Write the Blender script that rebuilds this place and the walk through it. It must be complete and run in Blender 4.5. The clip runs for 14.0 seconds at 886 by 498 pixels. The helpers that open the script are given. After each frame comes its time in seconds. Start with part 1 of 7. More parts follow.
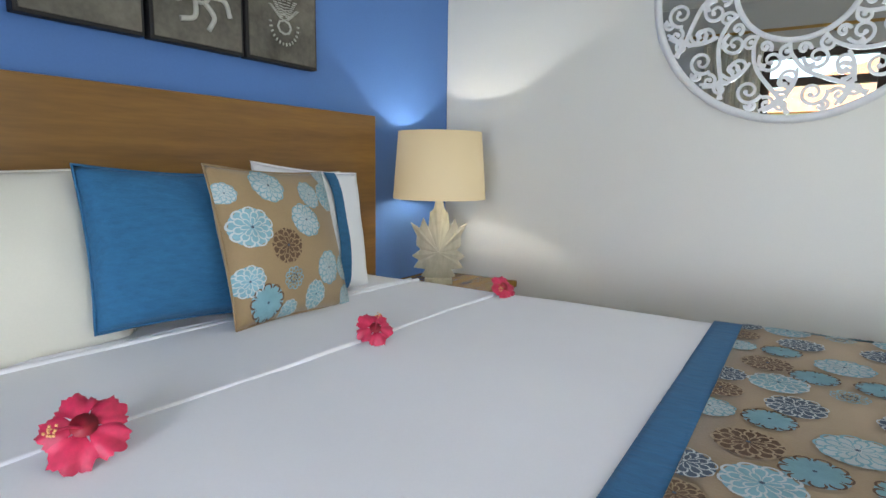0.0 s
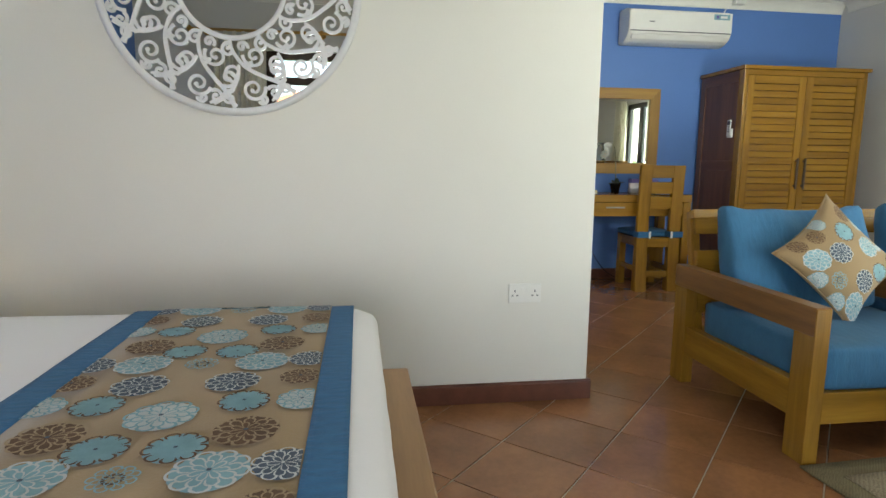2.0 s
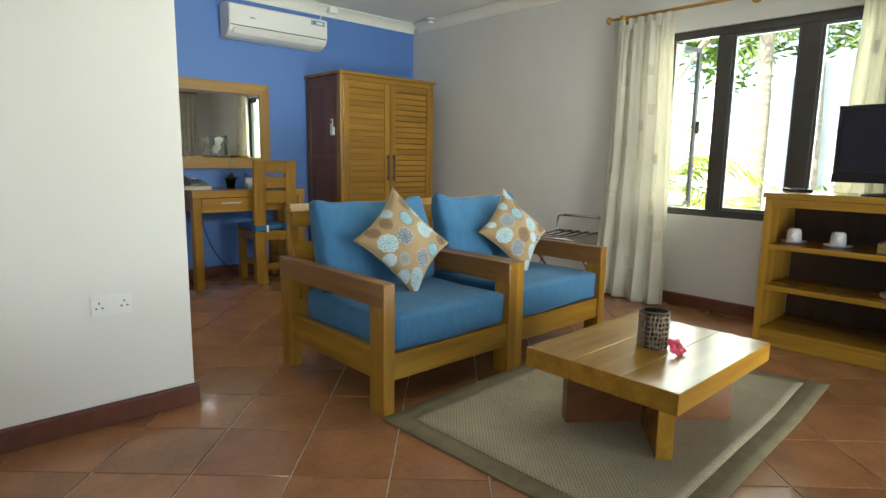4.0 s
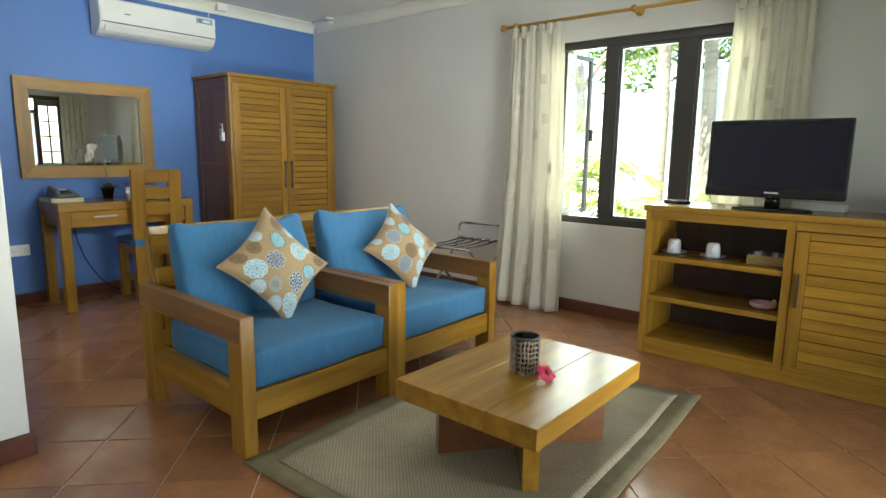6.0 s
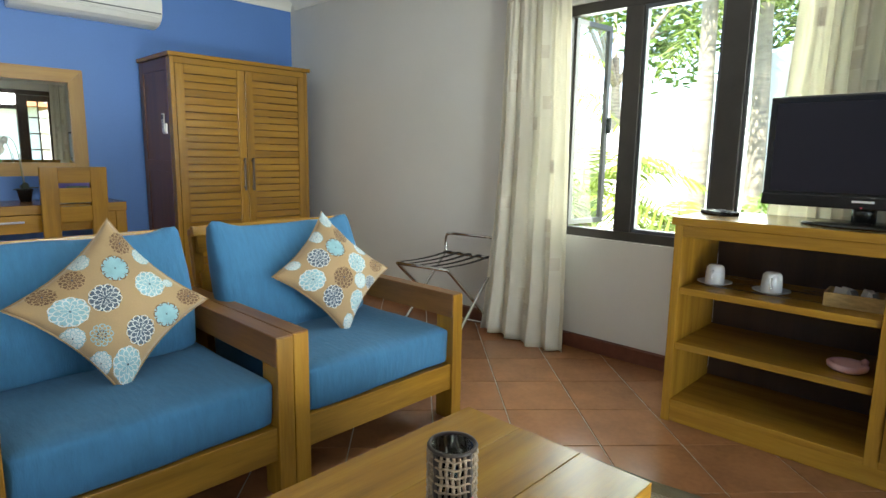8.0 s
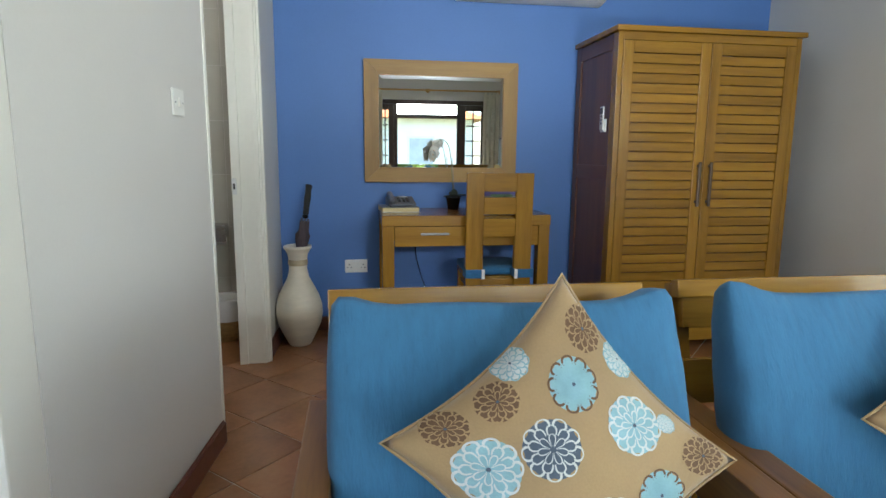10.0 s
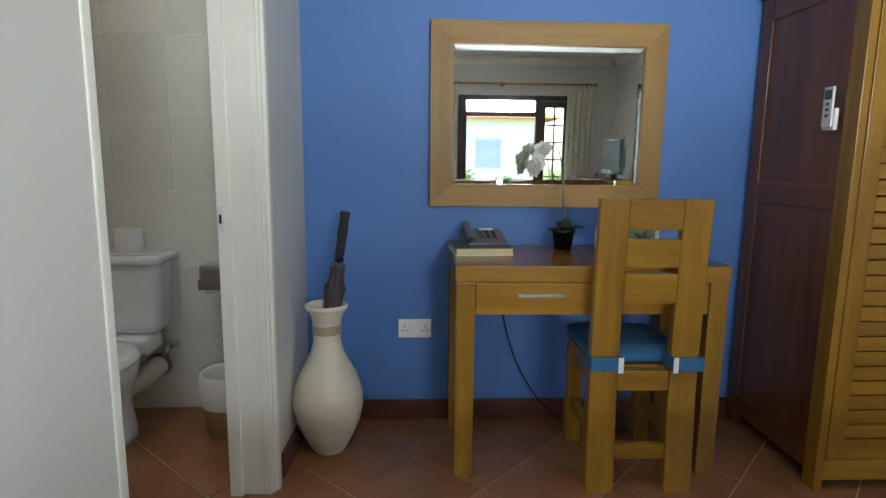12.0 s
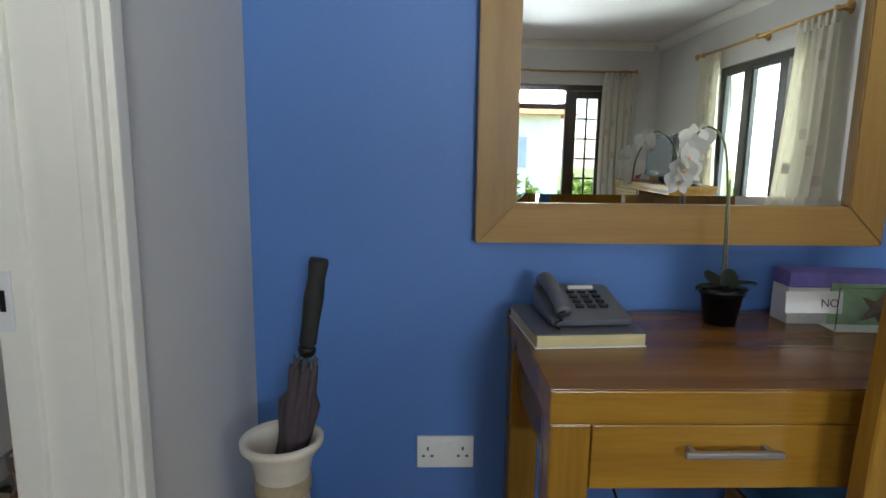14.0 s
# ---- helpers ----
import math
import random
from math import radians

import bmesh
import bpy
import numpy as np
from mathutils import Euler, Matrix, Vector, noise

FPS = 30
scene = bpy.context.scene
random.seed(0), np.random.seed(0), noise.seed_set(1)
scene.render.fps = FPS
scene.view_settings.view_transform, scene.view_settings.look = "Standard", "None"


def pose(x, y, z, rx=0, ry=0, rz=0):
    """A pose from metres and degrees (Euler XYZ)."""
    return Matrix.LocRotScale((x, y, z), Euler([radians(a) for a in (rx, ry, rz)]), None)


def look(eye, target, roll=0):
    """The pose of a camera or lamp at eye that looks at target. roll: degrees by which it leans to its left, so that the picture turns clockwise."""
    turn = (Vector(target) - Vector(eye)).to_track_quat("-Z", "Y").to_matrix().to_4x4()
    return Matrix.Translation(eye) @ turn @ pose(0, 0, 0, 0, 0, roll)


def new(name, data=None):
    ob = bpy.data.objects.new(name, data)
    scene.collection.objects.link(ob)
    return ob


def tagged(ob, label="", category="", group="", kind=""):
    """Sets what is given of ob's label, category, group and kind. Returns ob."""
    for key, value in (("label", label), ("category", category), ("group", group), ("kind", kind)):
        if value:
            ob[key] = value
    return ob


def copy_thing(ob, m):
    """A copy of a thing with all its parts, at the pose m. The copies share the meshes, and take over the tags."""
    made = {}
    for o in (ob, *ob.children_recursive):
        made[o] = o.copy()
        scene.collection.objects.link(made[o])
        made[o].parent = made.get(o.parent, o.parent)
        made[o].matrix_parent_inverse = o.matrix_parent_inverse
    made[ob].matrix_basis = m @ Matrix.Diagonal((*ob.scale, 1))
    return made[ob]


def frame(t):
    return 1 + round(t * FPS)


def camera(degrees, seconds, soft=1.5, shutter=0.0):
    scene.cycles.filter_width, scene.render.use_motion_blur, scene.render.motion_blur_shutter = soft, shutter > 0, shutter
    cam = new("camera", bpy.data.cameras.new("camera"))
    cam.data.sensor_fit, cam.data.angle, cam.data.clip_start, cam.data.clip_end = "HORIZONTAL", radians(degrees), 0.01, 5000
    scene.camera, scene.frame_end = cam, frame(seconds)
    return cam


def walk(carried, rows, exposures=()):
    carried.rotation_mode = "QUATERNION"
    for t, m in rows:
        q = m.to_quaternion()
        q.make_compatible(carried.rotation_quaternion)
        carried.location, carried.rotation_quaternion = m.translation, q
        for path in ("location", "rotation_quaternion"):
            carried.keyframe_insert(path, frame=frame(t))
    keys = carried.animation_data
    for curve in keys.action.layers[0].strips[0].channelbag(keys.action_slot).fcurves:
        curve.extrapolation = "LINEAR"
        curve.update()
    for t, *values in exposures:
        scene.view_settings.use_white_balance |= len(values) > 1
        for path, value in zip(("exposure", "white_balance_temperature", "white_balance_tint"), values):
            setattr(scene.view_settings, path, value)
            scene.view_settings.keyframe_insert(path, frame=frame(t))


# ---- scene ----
cam = camera(74.87, 14.0)
ROWS = [
    (0.0, -0.758, -0.790, 1.067, 32.42, -8.17, -0.78),
    (0.5, -0.714, -0.769, 1.076, 20.21, -8.22, -0.78),
    (1.0, -0.620, -0.757, 1.075, 8.54, -8.29, -0.59),
    (1.5, -0.493, -0.733, 1.069, -1.19, -8.43, -0.50),
    (2.0, -0.386, -0.718, 1.062, -8.21, -8.45, -0.54),
    (2.5, -0.307, -0.732, 1.068, -15.20, -8.61, -0.71),
    (3.0, -0.274, -0.752, 1.079, -25.91, -8.75, -1.01),
    (3.5, -0.240, -0.800, 1.081, -36.11, -8.77, -0.94),
    (4.0, -0.228, -0.852, 1.092, -42.66, -8.81, -0.88),
    (6.5, 0.254, -0.948, 1.221, -50.25, -9.29, -0.88),
    (7.0, 0.524, -0.925, 1.206, -50.96, -9.25, -0.93),
    (7.5, 0.787, -0.811, 1.181, -49.80, -9.24, -0.94),
    (8.0, 1.038, -0.626, 1.175, -45.84, -9.22, -0.89),
    (8.5, 1.239, -0.407, 1.168, -33.13, -9.28, -0.56),
    (9.0, 1.299, -0.080, 1.151, -22.12, -9.05, -0.42),
    (11.5, 1.265, 1.561, 1.151, -2.39, -9.15, -0.62),
    (12.0, 1.298, 1.881, 1.194, -2.47, -9.13, -0.66),
    (12.5, 1.277, 2.169, 1.206, -4.38, -9.11, -0.88),
    (13.0, 1.278, 2.441, 1.198, -4.89, -9.09, -1.02),
    (13.5, 1.247, 2.741, 1.201, -5.05, -9.13, -1.00),
    (14.0, 1.223, 3.003, 1.187, -1.98, -9.28, -0.85),
]
EXPOSURES = [(0.0, 2.78, 6300, 10), (1.0, 2.72, 6700, 10), (1.5, 2.68, 7000, 9), (2.5, 2.64, 7050, 9), (4.0, 2.72, 6950, 9), (6.5, 2.85, 6750, 8), (8.0, 2.80, 6700, 9), (9.0, 2.74, 6450, 11), (11.5, 2.70, 6350, 12), (14.0, 2.62, 6350, 15)]
walk(cam, [(t, pose(x, y, z, 90 + pitch, roll, yaw)) for t, x, y, z, yaw, pitch, roll in ROWS], EXPOSURES)

# ---- light ----
world = bpy.data.worlds.new("sky")
scene.world = world
world.use_nodes = True
sky = world.node_tree.nodes.new("ShaderNodeTexSky")
sky.sky_type, sky.sun_disc = "NISHITA", False
sky.sun_elevation, sky.sun_rotation = radians(64), radians(-80)
back = world.node_tree.nodes["Background"]
world.node_tree.links.new(sky.outputs[0], back.inputs[0])
back.inputs[1].default_value = 0.15
sun = new("sun", bpy.data.lights.new("sun", "SUN"))
sun.data.energy, sun.data.angle, sun.data.color = 5.0, radians(0.5), (1.0, 0.95, 0.88)
sun.matrix_world = look((0, 0, 0), (0.42, -0.08, -0.90))


def area(name, eye, target, w, h, watts, color, spread=180):
    lamp = new(name, bpy.data.lights.new(name, "AREA"))
    lamp.data.shape, lamp.data.size, lamp.data.size_y, lamp.data.energy, lamp.data.color = "RECTANGLE", w, h, watts, color
    lamp.matrix_world = look(eye, target)
    lamp.data.spread = radians(spread)
    return lamp


area("window_daylight", (4.36, 0.68, 1.38), (0, 0.9, 0.9), 1.45, 1.35, 7.0, (0.90, 1.0, 0.92), 150)
# light thrown in low from the sunlit terrace
area("door_daylight", (2.25, -1.66, 0.27), (2.2, 4, 2.5), 1.3, 0.46, 4.8, (0.89, 0.98, 1.0), 96)
area("transom_daylight", (2.49, -1.68, 1.915), (2.1, 4, 2.1), 0.98, 0.15, 2.9, (0.89, 0.98, 1.0), 74)
area("bedroom_door_daylight", (-0.72, -1.66, 0.95), (-0.95, 4, 0.9), 1.3, 0.66, 5.8, (0.91, 0.95, 1.07), 150)


# ---- materials ----
def material(name, color, rough=0.6, vary=0.12, scale=6.0, stretch=(1, 1, 1), fine=60.0, bump=0.1, metal=0.0, tint=None, spec=0.5, sheen=0.0, randomize=0.0):
    """Principled surface with broad stains and fine grain, both in colour and relief, in metres."""
    m = bpy.data.materials.new(name)
    m.use_nodes = True
    nt = m.node_tree
    N, L = nt.nodes, nt.links
    b = N["Principled BSDF"]
    b.inputs["Roughness"].default_value, b.inputs["Metallic"].default_value = rough, metal
    b.inputs["Specular IOR Level"].default_value = spec
    b.inputs["Sheen Weight"].default_value = sheen
    tc, mp = N.new("ShaderNodeTexCoord"), N.new("ShaderNodeMapping")
    mp.inputs["Scale"].default_value = stretch
    L.new(tc.outputs["Object"], mp.inputs["Vector"])
    info = N.new("ShaderNodeObjectInfo")
    off = N.new("ShaderNodeVectorMath")
    off.operation = "SCALE"
    comb = N.new("ShaderNodeCombineXYZ")
    for k in range(3):
        L.new(info.outputs["Random"], comb.inputs[k])
    off.inputs["Scale"].default_value = 13.0
    L.new(comb.outputs[0], off.inputs[0])
    L.new(off.outputs[0], mp.inputs["Location"])
    n1, n2 = N.new("ShaderNodeTexNoise"), N.new("ShaderNodeTexNoise")
    n1.inputs["Scale"].default_value, n1.inputs["Detail"].default_value = scale, 5
    n2.inputs["Scale"].default_value, n2.inputs["Detail"].default_value = fine, 3
    for n in (n1, n2):
        L.new(mp.outputs[0], n.inputs["Vector"])
    mixn = N.new("ShaderNodeMath")
    mixn.operation = "MULTIPLY_ADD"
    mixn.inputs[1].default_value = 0.35
    L.new(n2.outputs[0], mixn.inputs[0])
    L.new(n1.outputs[0], mixn.inputs[2])
    ramp = N.new("ShaderNodeMapRange")
    ramp.inputs["From Min"].default_value, ramp.inputs["From Max"].default_value = 0.40, 0.95
    L.new(mixn.outputs[0], ramp.inputs["Value"])
    mix = N.new("ShaderNodeMix")
    mix.data_type = "RGBA"
    dark = tint or tuple(c * (1 - 2 * vary) for c in color)
    mix.inputs["A"].default_value = (*dark, 1)
    mix.inputs["B"].default_value = (*[min(1, c * (1 + vary)) for c in color], 1)
    L.new(ramp.outputs[0], mix.inputs["Factor"])
    out = mix.outputs["Result"]
    if randomize:
        hsv = N.new("ShaderNodeHueSaturation")
        rr = N.new("ShaderNodeMapRange")
        rr.inputs["To Min"].default_value, rr.inputs["To Max"].default_value = 1 - randomize, 1 + randomize
        L.new(info.outputs["Random"], rr.inputs["Value"])
        L.new(rr.outputs[0], hsv.inputs["Value"])
        L.new(out, hsv.inputs["Color"])
        out = hsv.outputs[0]
    L.new(out, b.inputs["Base Color"])
    if bump:
        bp = N.new("ShaderNodeBump")
        bp.inputs["Strength"].default_value, bp.inputs["Distance"].default_value = bump, 0.004
        L.new(mixn.outputs[0], bp.inputs["Height"])
        L.new(bp.outputs[0], b.inputs["Normal"])
    return m


def wood(name, color, dark, rough, axis):
    s = {"x": (0.35, 5, 5), "y": (5, 0.35, 5), "z": (5, 5, 0.35)}[axis]
    return material(name, color, rough, 0.10, 3.2, s, 30.0, 0.10, tint=dark, randomize=0.12)


TEAK, TEAK_DARK = (0.33, 0.172, 0.020), (0.19, 0.090, 0.011)
teak_x, teak_y, teak_z = (wood("teak_" + a, TEAK, TEAK_DARK, 0.27, a) for a in "xyz")
mirror_frame_x, mirror_frame_z = (wood("mirror_frame_wood_" + a, (0.34, 0.19, 0.036), (0.23, 0.115, 0.02), 0.46, a) for a in "xz")
arm_wood = wood("reddish_teak", (0.25, 0.115, 0.026), (0.12, 0.048, 0.012), 0.34, "y")
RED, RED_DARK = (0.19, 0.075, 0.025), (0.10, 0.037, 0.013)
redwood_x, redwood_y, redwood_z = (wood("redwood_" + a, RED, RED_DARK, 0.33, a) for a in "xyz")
desk_wood = wood("desk_top_wood", (0.27, 0.125, 0.032), (0.15, 0.062, 0.017), 0.22, "x")
headwood = wood("headboard_wood", (0.30, 0.145, 0.028), (0.16, 0.07, 0.014), 0.32, "y")
footwood = wood("footboard_wood", (0.33, 0.18, 0.07), (0.22, 0.11, 0.04), 0.4, "y")
white_wall = material("white_wall_paint", (0.74, 0.73, 0.67), 0.62, 0.02, 1.5, fine=140, bump=0.10)
grey_wall = material("grey_wall_paint", (0.64, 0.63, 0.60), 0.55, 0.025, 1.5, fine=140, bump=0.10)
blue_wall = material("blue_wall_paint", (0.085, 0.20, 0.50), 0.55, 0.05, 1.2, fine=140, bump=0.10)
ceiling_paint = material("ceiling_paint", (0.82, 0.82, 0.80), 0.7, 0.02, 1.0, fine=90, bump=0.05)
trim_white = material("white_gloss_trim", (0.80, 0.79, 0.72), 0.35, 0.03, 3, fine=50, bump=0.05)
skirting_mat = wood("skirting_wood", (0.15, 0.05, 0.03), (0.09, 0.03, 0.018), 0.35, "y")
terracotta = material("terracotta_tile", (0.30, 0.136, 0.060), 0.18, 0.16, 4.0, fine=45, bump=0.10, tint=(0.20, 0.088, 0.039), randomize=0.10)
grout = material("tile_grout", (0.46, 0.39, 0.31), 0.85, 0.15, 8, fine=120, bump=0.3)
bath_tile = material("bathroom_wall_tile", (0.62, 0.61, 0.53), 0.22, 0.03, 3, fine=30, bump=0.04, randomize=0.03)
bath_grout = material("bathroom_grout", (0.74, 0.73, 0.68), 0.8, 0.05, 9, fine=90, bump=0.1)
sheet_mat = material("white_cotton_sheet", (0.80, 0.79, 0.80), 0.85, 0.02, 3, fine=220, bump=0.12, sheen=0.15)
pillow_mat = material("white_cotton_pillowcase", (0.76, 0.72, 0.62), 0.85, 0.03, 3, fine=220, bump=0.12, sheen=0.15)
blue_fabric = material("blue_woven_fabric", (0.024, 0.130, 0.270), 0.88, 0.10, 90, (0.3, 1, 1), 330.0, 0.7, sheen=0.04)
chair_fabric = material("blue_chair_fabric", (0.028, 0.130, 0.250), 0.88, 0.07, 60, (1, 0.25, 0.25), 300.0, 0.7, sheen=0.06)
brown_fabric = material("tan_woven_fabric", (0.32, 0.215, 0.105), 0.85, 0.08, 6, (1, 1, 1), 240.0, 0.4, sheen=0.2)
pale_blue_thread = material("pale_blue_thread", (0.22, 0.40, 0.45), 0.8, 0.1, 30, fine=300, bump=0.3)
white_thread = material("white_thread", (0.52, 0.55, 0.54), 0.8, 0.08, 30, fine=300, bump=0.3)
navy_thread = material("dark_grey_blue_thread", (0.07, 0.10, 0.14), 0.8, 0.15, 30, fine=300, bump=0.3)
brown_thread = material("brown_thread", (0.13, 0.07, 0.035), 0.8, 0.15, 30, fine=300, bump=0.3)
curtain_mat = material("cream_curtain_fabric", (0.82, 0.79, 0.69), 0.9, 0.04, 3, fine=260, bump=0.2, sheen=0.1)
curtain_print = material("curtain_leaf_print", (0.72, 0.67, 0.56), 0.9, 0.08, 8, fine=260, bump=0.2)
def add_translucency(m, share):
    N, L = m.node_tree.nodes, m.node_tree.links
    b = N["Principled BSDF"]
    tr, mx = N.new("ShaderNodeBsdfTranslucent"), N.new("ShaderNodeMixShader")
    L.new(b.inputs["Base Color"].links[0].from_socket, tr.inputs["Color"])
    mx.inputs[0].default_value = share
    L.new(b.outputs[0], mx.inputs[1]), L.new(tr.outputs[0], mx.inputs[2])
    L.new(mx.outputs[0], N["Material Output"].inputs["Surface"])


add_translucency(curtain_mat, 0.45)
rug_mat = material("grey_woven_rug", (0.34, 0.285, 0.195), 0.95, 0.10, 6, (1, 1, 1), 130.0, 0.8)


def weave(m, pitch):
    """Adds an over-and-under weave of the given pitch to a cloth, in colour and relief."""
    N, L = m.node_tree.nodes, m.node_tree.links
    b = N["Principled BSDF"]
    tc = N.new("ShaderNodeTexCoord")
    ch = N.new("ShaderNodeTexChecker")
    ch.inputs["Scale"].default_value = 1 / pitch
    nz, add = N.new("ShaderNodeTexNoise"), N.new("ShaderNodeVectorMath")
    nz.inputs["Scale"].default_value = 40
    sc = N.new("ShaderNodeVectorMath")
    sc.operation, sc.inputs["Scale"].default_value = "SCALE", pitch * 0.9
    L.new(tc.outputs["Object"], nz.inputs["Vector"]), L.new(nz.outputs["Color"], sc.inputs[0])
    L.new(tc.outputs["Object"], add.inputs[0]), L.new(sc.outputs[0], add.inputs[1]), L.new(add.outputs[0], ch.inputs["Vector"])
    mx = N.new("ShaderNodeMix")
    mx.data_type, mx.blend_type = "RGBA", "MULTIPLY"
    mx.inputs["Factor"].default_value = 0.5
    ch.inputs["Color1"].default_value, ch.inputs["Color2"].default_value = (1, 1, 1, 1), (0.35, 0.33, 0.25, 1)
    L.new(b.inputs["Base Color"].links[0].from_socket, mx.inputs["A"]), L.new(ch.outputs["Color"], mx.inputs["B"])
    L.new(mx.outputs["Result"], b.inputs["Base Color"])


rug_border = material("olive_rug_border", (0.19, 0.155, 0.085), 0.92, 0.12, 14, fine=160, bump=0.5)
weave(rug_mat, 0.009)
weave(rug_border, 0.006)
# paler than dark_frame: daylight on the open leaf is put into its colour
casement_lit_grey = material("daylit_grey_brown_casement", (0.11, 0.10, 0.09), 0.35, 0.08, 6, fine=60, bump=0.03)
# glare round the bright panes is put into this colour, lifting the dark
dark_frame = material("dark_brown_window_frame", (0.042, 0.036, 0.031), 0.4, 0.12, 6, fine=60, bump=0.05)
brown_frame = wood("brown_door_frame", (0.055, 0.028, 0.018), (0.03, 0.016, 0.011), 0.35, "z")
black_plastic = material("black_plastic", (0.010, 0.010, 0.011), 0.22, 0.1, 8, fine=80, bump=0.02)
# screen black raised with a violet cast: haze and glare in the colour
screen_mat = material("dark_screen", (0.013, 0.012, 0.019), 0.30, 0.05, 4, fine=60, bump=0.0, spec=0.35)
dark_rubber = material("matt_black_rubber", (0.02, 0.02, 0.021), 0.75, 0.2, 20, fine=120, bump=0.2)
phone_grey = material("slate_grey_phone_plastic", (0.12, 0.13, 0.155), 0.38, 0.08, 8, fine=80, bump=0.05)
white_plastic = material("white_plastic", (0.76, 0.76, 0.72), 0.35, 0.02, 8, fine=60, bump=0.02)
grey_plastic = material("grey_plastic", (0.09, 0.095, 0.11), 0.4, 0.1, 8, fine=80, bump=0.05)
chrome = material("chrome_metal", (0.62, 0.62, 0.62), 0.22, 0.05, 10, fine=60, bump=0.02, metal=1.0)
brushed_steel = material("brushed_steel", (0.42, 0.41, 0.39), 0.45, 0.06, 30, (0.2, 1, 1), 160, 0.05, metal=0.9)
brass = material("gold_coloured_rod", (0.56, 0.33, 0.09), 0.32, 0.06, 10, fine=60, bump=0.02, metal=0.6)
handle_metal = material("dark_bronze_handle", (0.10, 0.07, 0.045), 0.4, 0.1, 10, fine=60, bump=0.05, metal=0.7)
porcelain = material("white_porcelain", (0.76, 0.77, 0.78), 0.10, 0.02, 3, fine=20, bump=0.0)
vase_mat = material("cream_glazed_ceramic", (0.70, 0.64, 0.52), 0.32, 0.06, 7, (1, 1, 4), 40, 0.1)
vase_band = material("beige_vase_band", (0.42, 0.34, 0.22), 0.6, 0.1, 30, fine=120, bump=0.3)
black_strap = material("black_webbing", (0.014, 0.014, 0.015), 0.85, 0.2, 30, fine=200, bump=0.4)
petal_red = material("red_hibiscus_petal", (0.52, 0.020, 0.070), 0.55, 0.2, 30, fine=120, bump=0.2)
petal_dark = material("dark_red_petal_heart", (0.30, 0.006, 0.02), 0.55, 0.2, 30, fine=120, bump=0.2)
pollen = material("yellow_pollen", (0.75, 0.42, 0.16), 0.7, 0.15, 60, fine=200, bump=0.2)
orchid_white = material("white_orchid_petal", (0.62, 0.62, 0.55), 0.5, 0.06, 20, fine=90, bump=0.1)
leaf_green = material("dark_green_leaf", (0.018, 0.034, 0.015), 0.4, 0.2, 12, fine=60, bump=0.2)
stem_green = material("green_stem", (0.16, 0.19, 0.07), 0.5, 0.15, 20, fine=60, bump=0.1)
umbrella_cloth = material("dark_umbrella_cloth", (0.066, 0.048, 0.056), 0.7, 0.15, 20, fine=160, bump=0.3)
lamp_wood = material("whitewashed_carved_wood", (0.52, 0.48, 0.36), 0.7, 0.18, 14, (1, 1, 0.4), 60, 0.4)
silver_paint = material("silver_white_paint", (0.70, 0.71, 0.71), 0.35, 0.03, 8, fine=60, bump=0.05)
slate = material("dark_grey_picture_panel", (0.15, 0.135, 0.108), 0.75, 0.35, 7, fine=60, bump=0.3)
slate_edge = material("black_picture_edge", (0.012, 0.010, 0.010), 0.6, 0.1, 8, fine=60, bump=0.1)
shell_white = material("chalk_white_relief", (0.50, 0.49, 0.44), 0.8, 0.15, 20, fine=90, bump=0.3)
wicker_dark = material("dark_wicker", (0.030, 0.020, 0.015), 0.6, 0.3, 30, fine=120, bump=0.4)
wicker_pale = material("pale_brown_wicker", (0.25, 0.185, 0.12), 0.7, 0.3, 30, fine=120, bump=0.5)
paper_yellow = material("yellowed_paper", (0.62, 0.53, 0.28), 0.8, 0.06, 20, (1, 1, 6), 120, 0.3)
paper_white = material("white_paper", (0.74, 0.74, 0.72), 0.7, 0.03, 20, fine=120, bump=0.1)
violet_print = material("violet_printed_card", (0.16, 0.13, 0.42), 0.5, 0.2, 12, fine=60, bump=0.05)
green_print = material("green_printed_card", (0.30, 0.50, 0.28), 0.5, 0.2, 12, fine=60, bump=0.05)
straw = material("woven_straw", (0.42, 0.27, 0.10), 0.75, 0.2, 30, (1, 1, 3), 140, 0.5)
pink_china = material("pink_china", (0.70, 0.42, 0.40), 0.25, 0.06, 8, fine=40, bump=0.02)
teal_box = material("teal_patterned_box", (0.10, 0.26, 0.27), 0.5, 0.35, 40, fine=120, bump=0.1)
grass_mat = material("lawn", (0.09, 0.13, 0.03), 0.9, 0.3, 3, fine=60, bump=0.6)
frond_mat = material("palm_frond", (0.24, 0.33, 0.05), 0.5, 0.25, 4, fine=30, bump=0.1, randomize=0.2)
tree_leaf = material("tree_leaf", (0.15, 0.25, 0.045), 0.5, 0.3, 4, fine=30, bump=0.1, randomize=0.3)
bark = material("pale_bark", (0.32, 0.27, 0.20), 0.9, 0.25, 6, (1, 1, 4), 40, 0.5)
render_white = material("white_rendered_wall", (0.82, 0.82, 0.80), 0.8, 0.04, 2, fine=60, bump=0.1)
roof_white = material("pale_roof_sheet", (0.78, 0.80, 0.76), 0.6, 0.05, 2, fine=60, bump=0.1)
blue_pane = material("pale_blue_window_pane", (0.44, 0.50, 0.58), 0.25, 0.1, 3, fine=30, bump=0.02)
orange_tile = material("orange_roof_tile", (0.45, 0.16, 0.06), 0.8, 0.2, 6, fine=60, bump=0.3)
add_translucency(frond_mat, 0.45)
add_translucency(tree_leaf, 0.5)
paving = material("pale_paving", (0.58, 0.55, 0.50), 0.85, 0.1, 4, fine=70, bump=0.3)


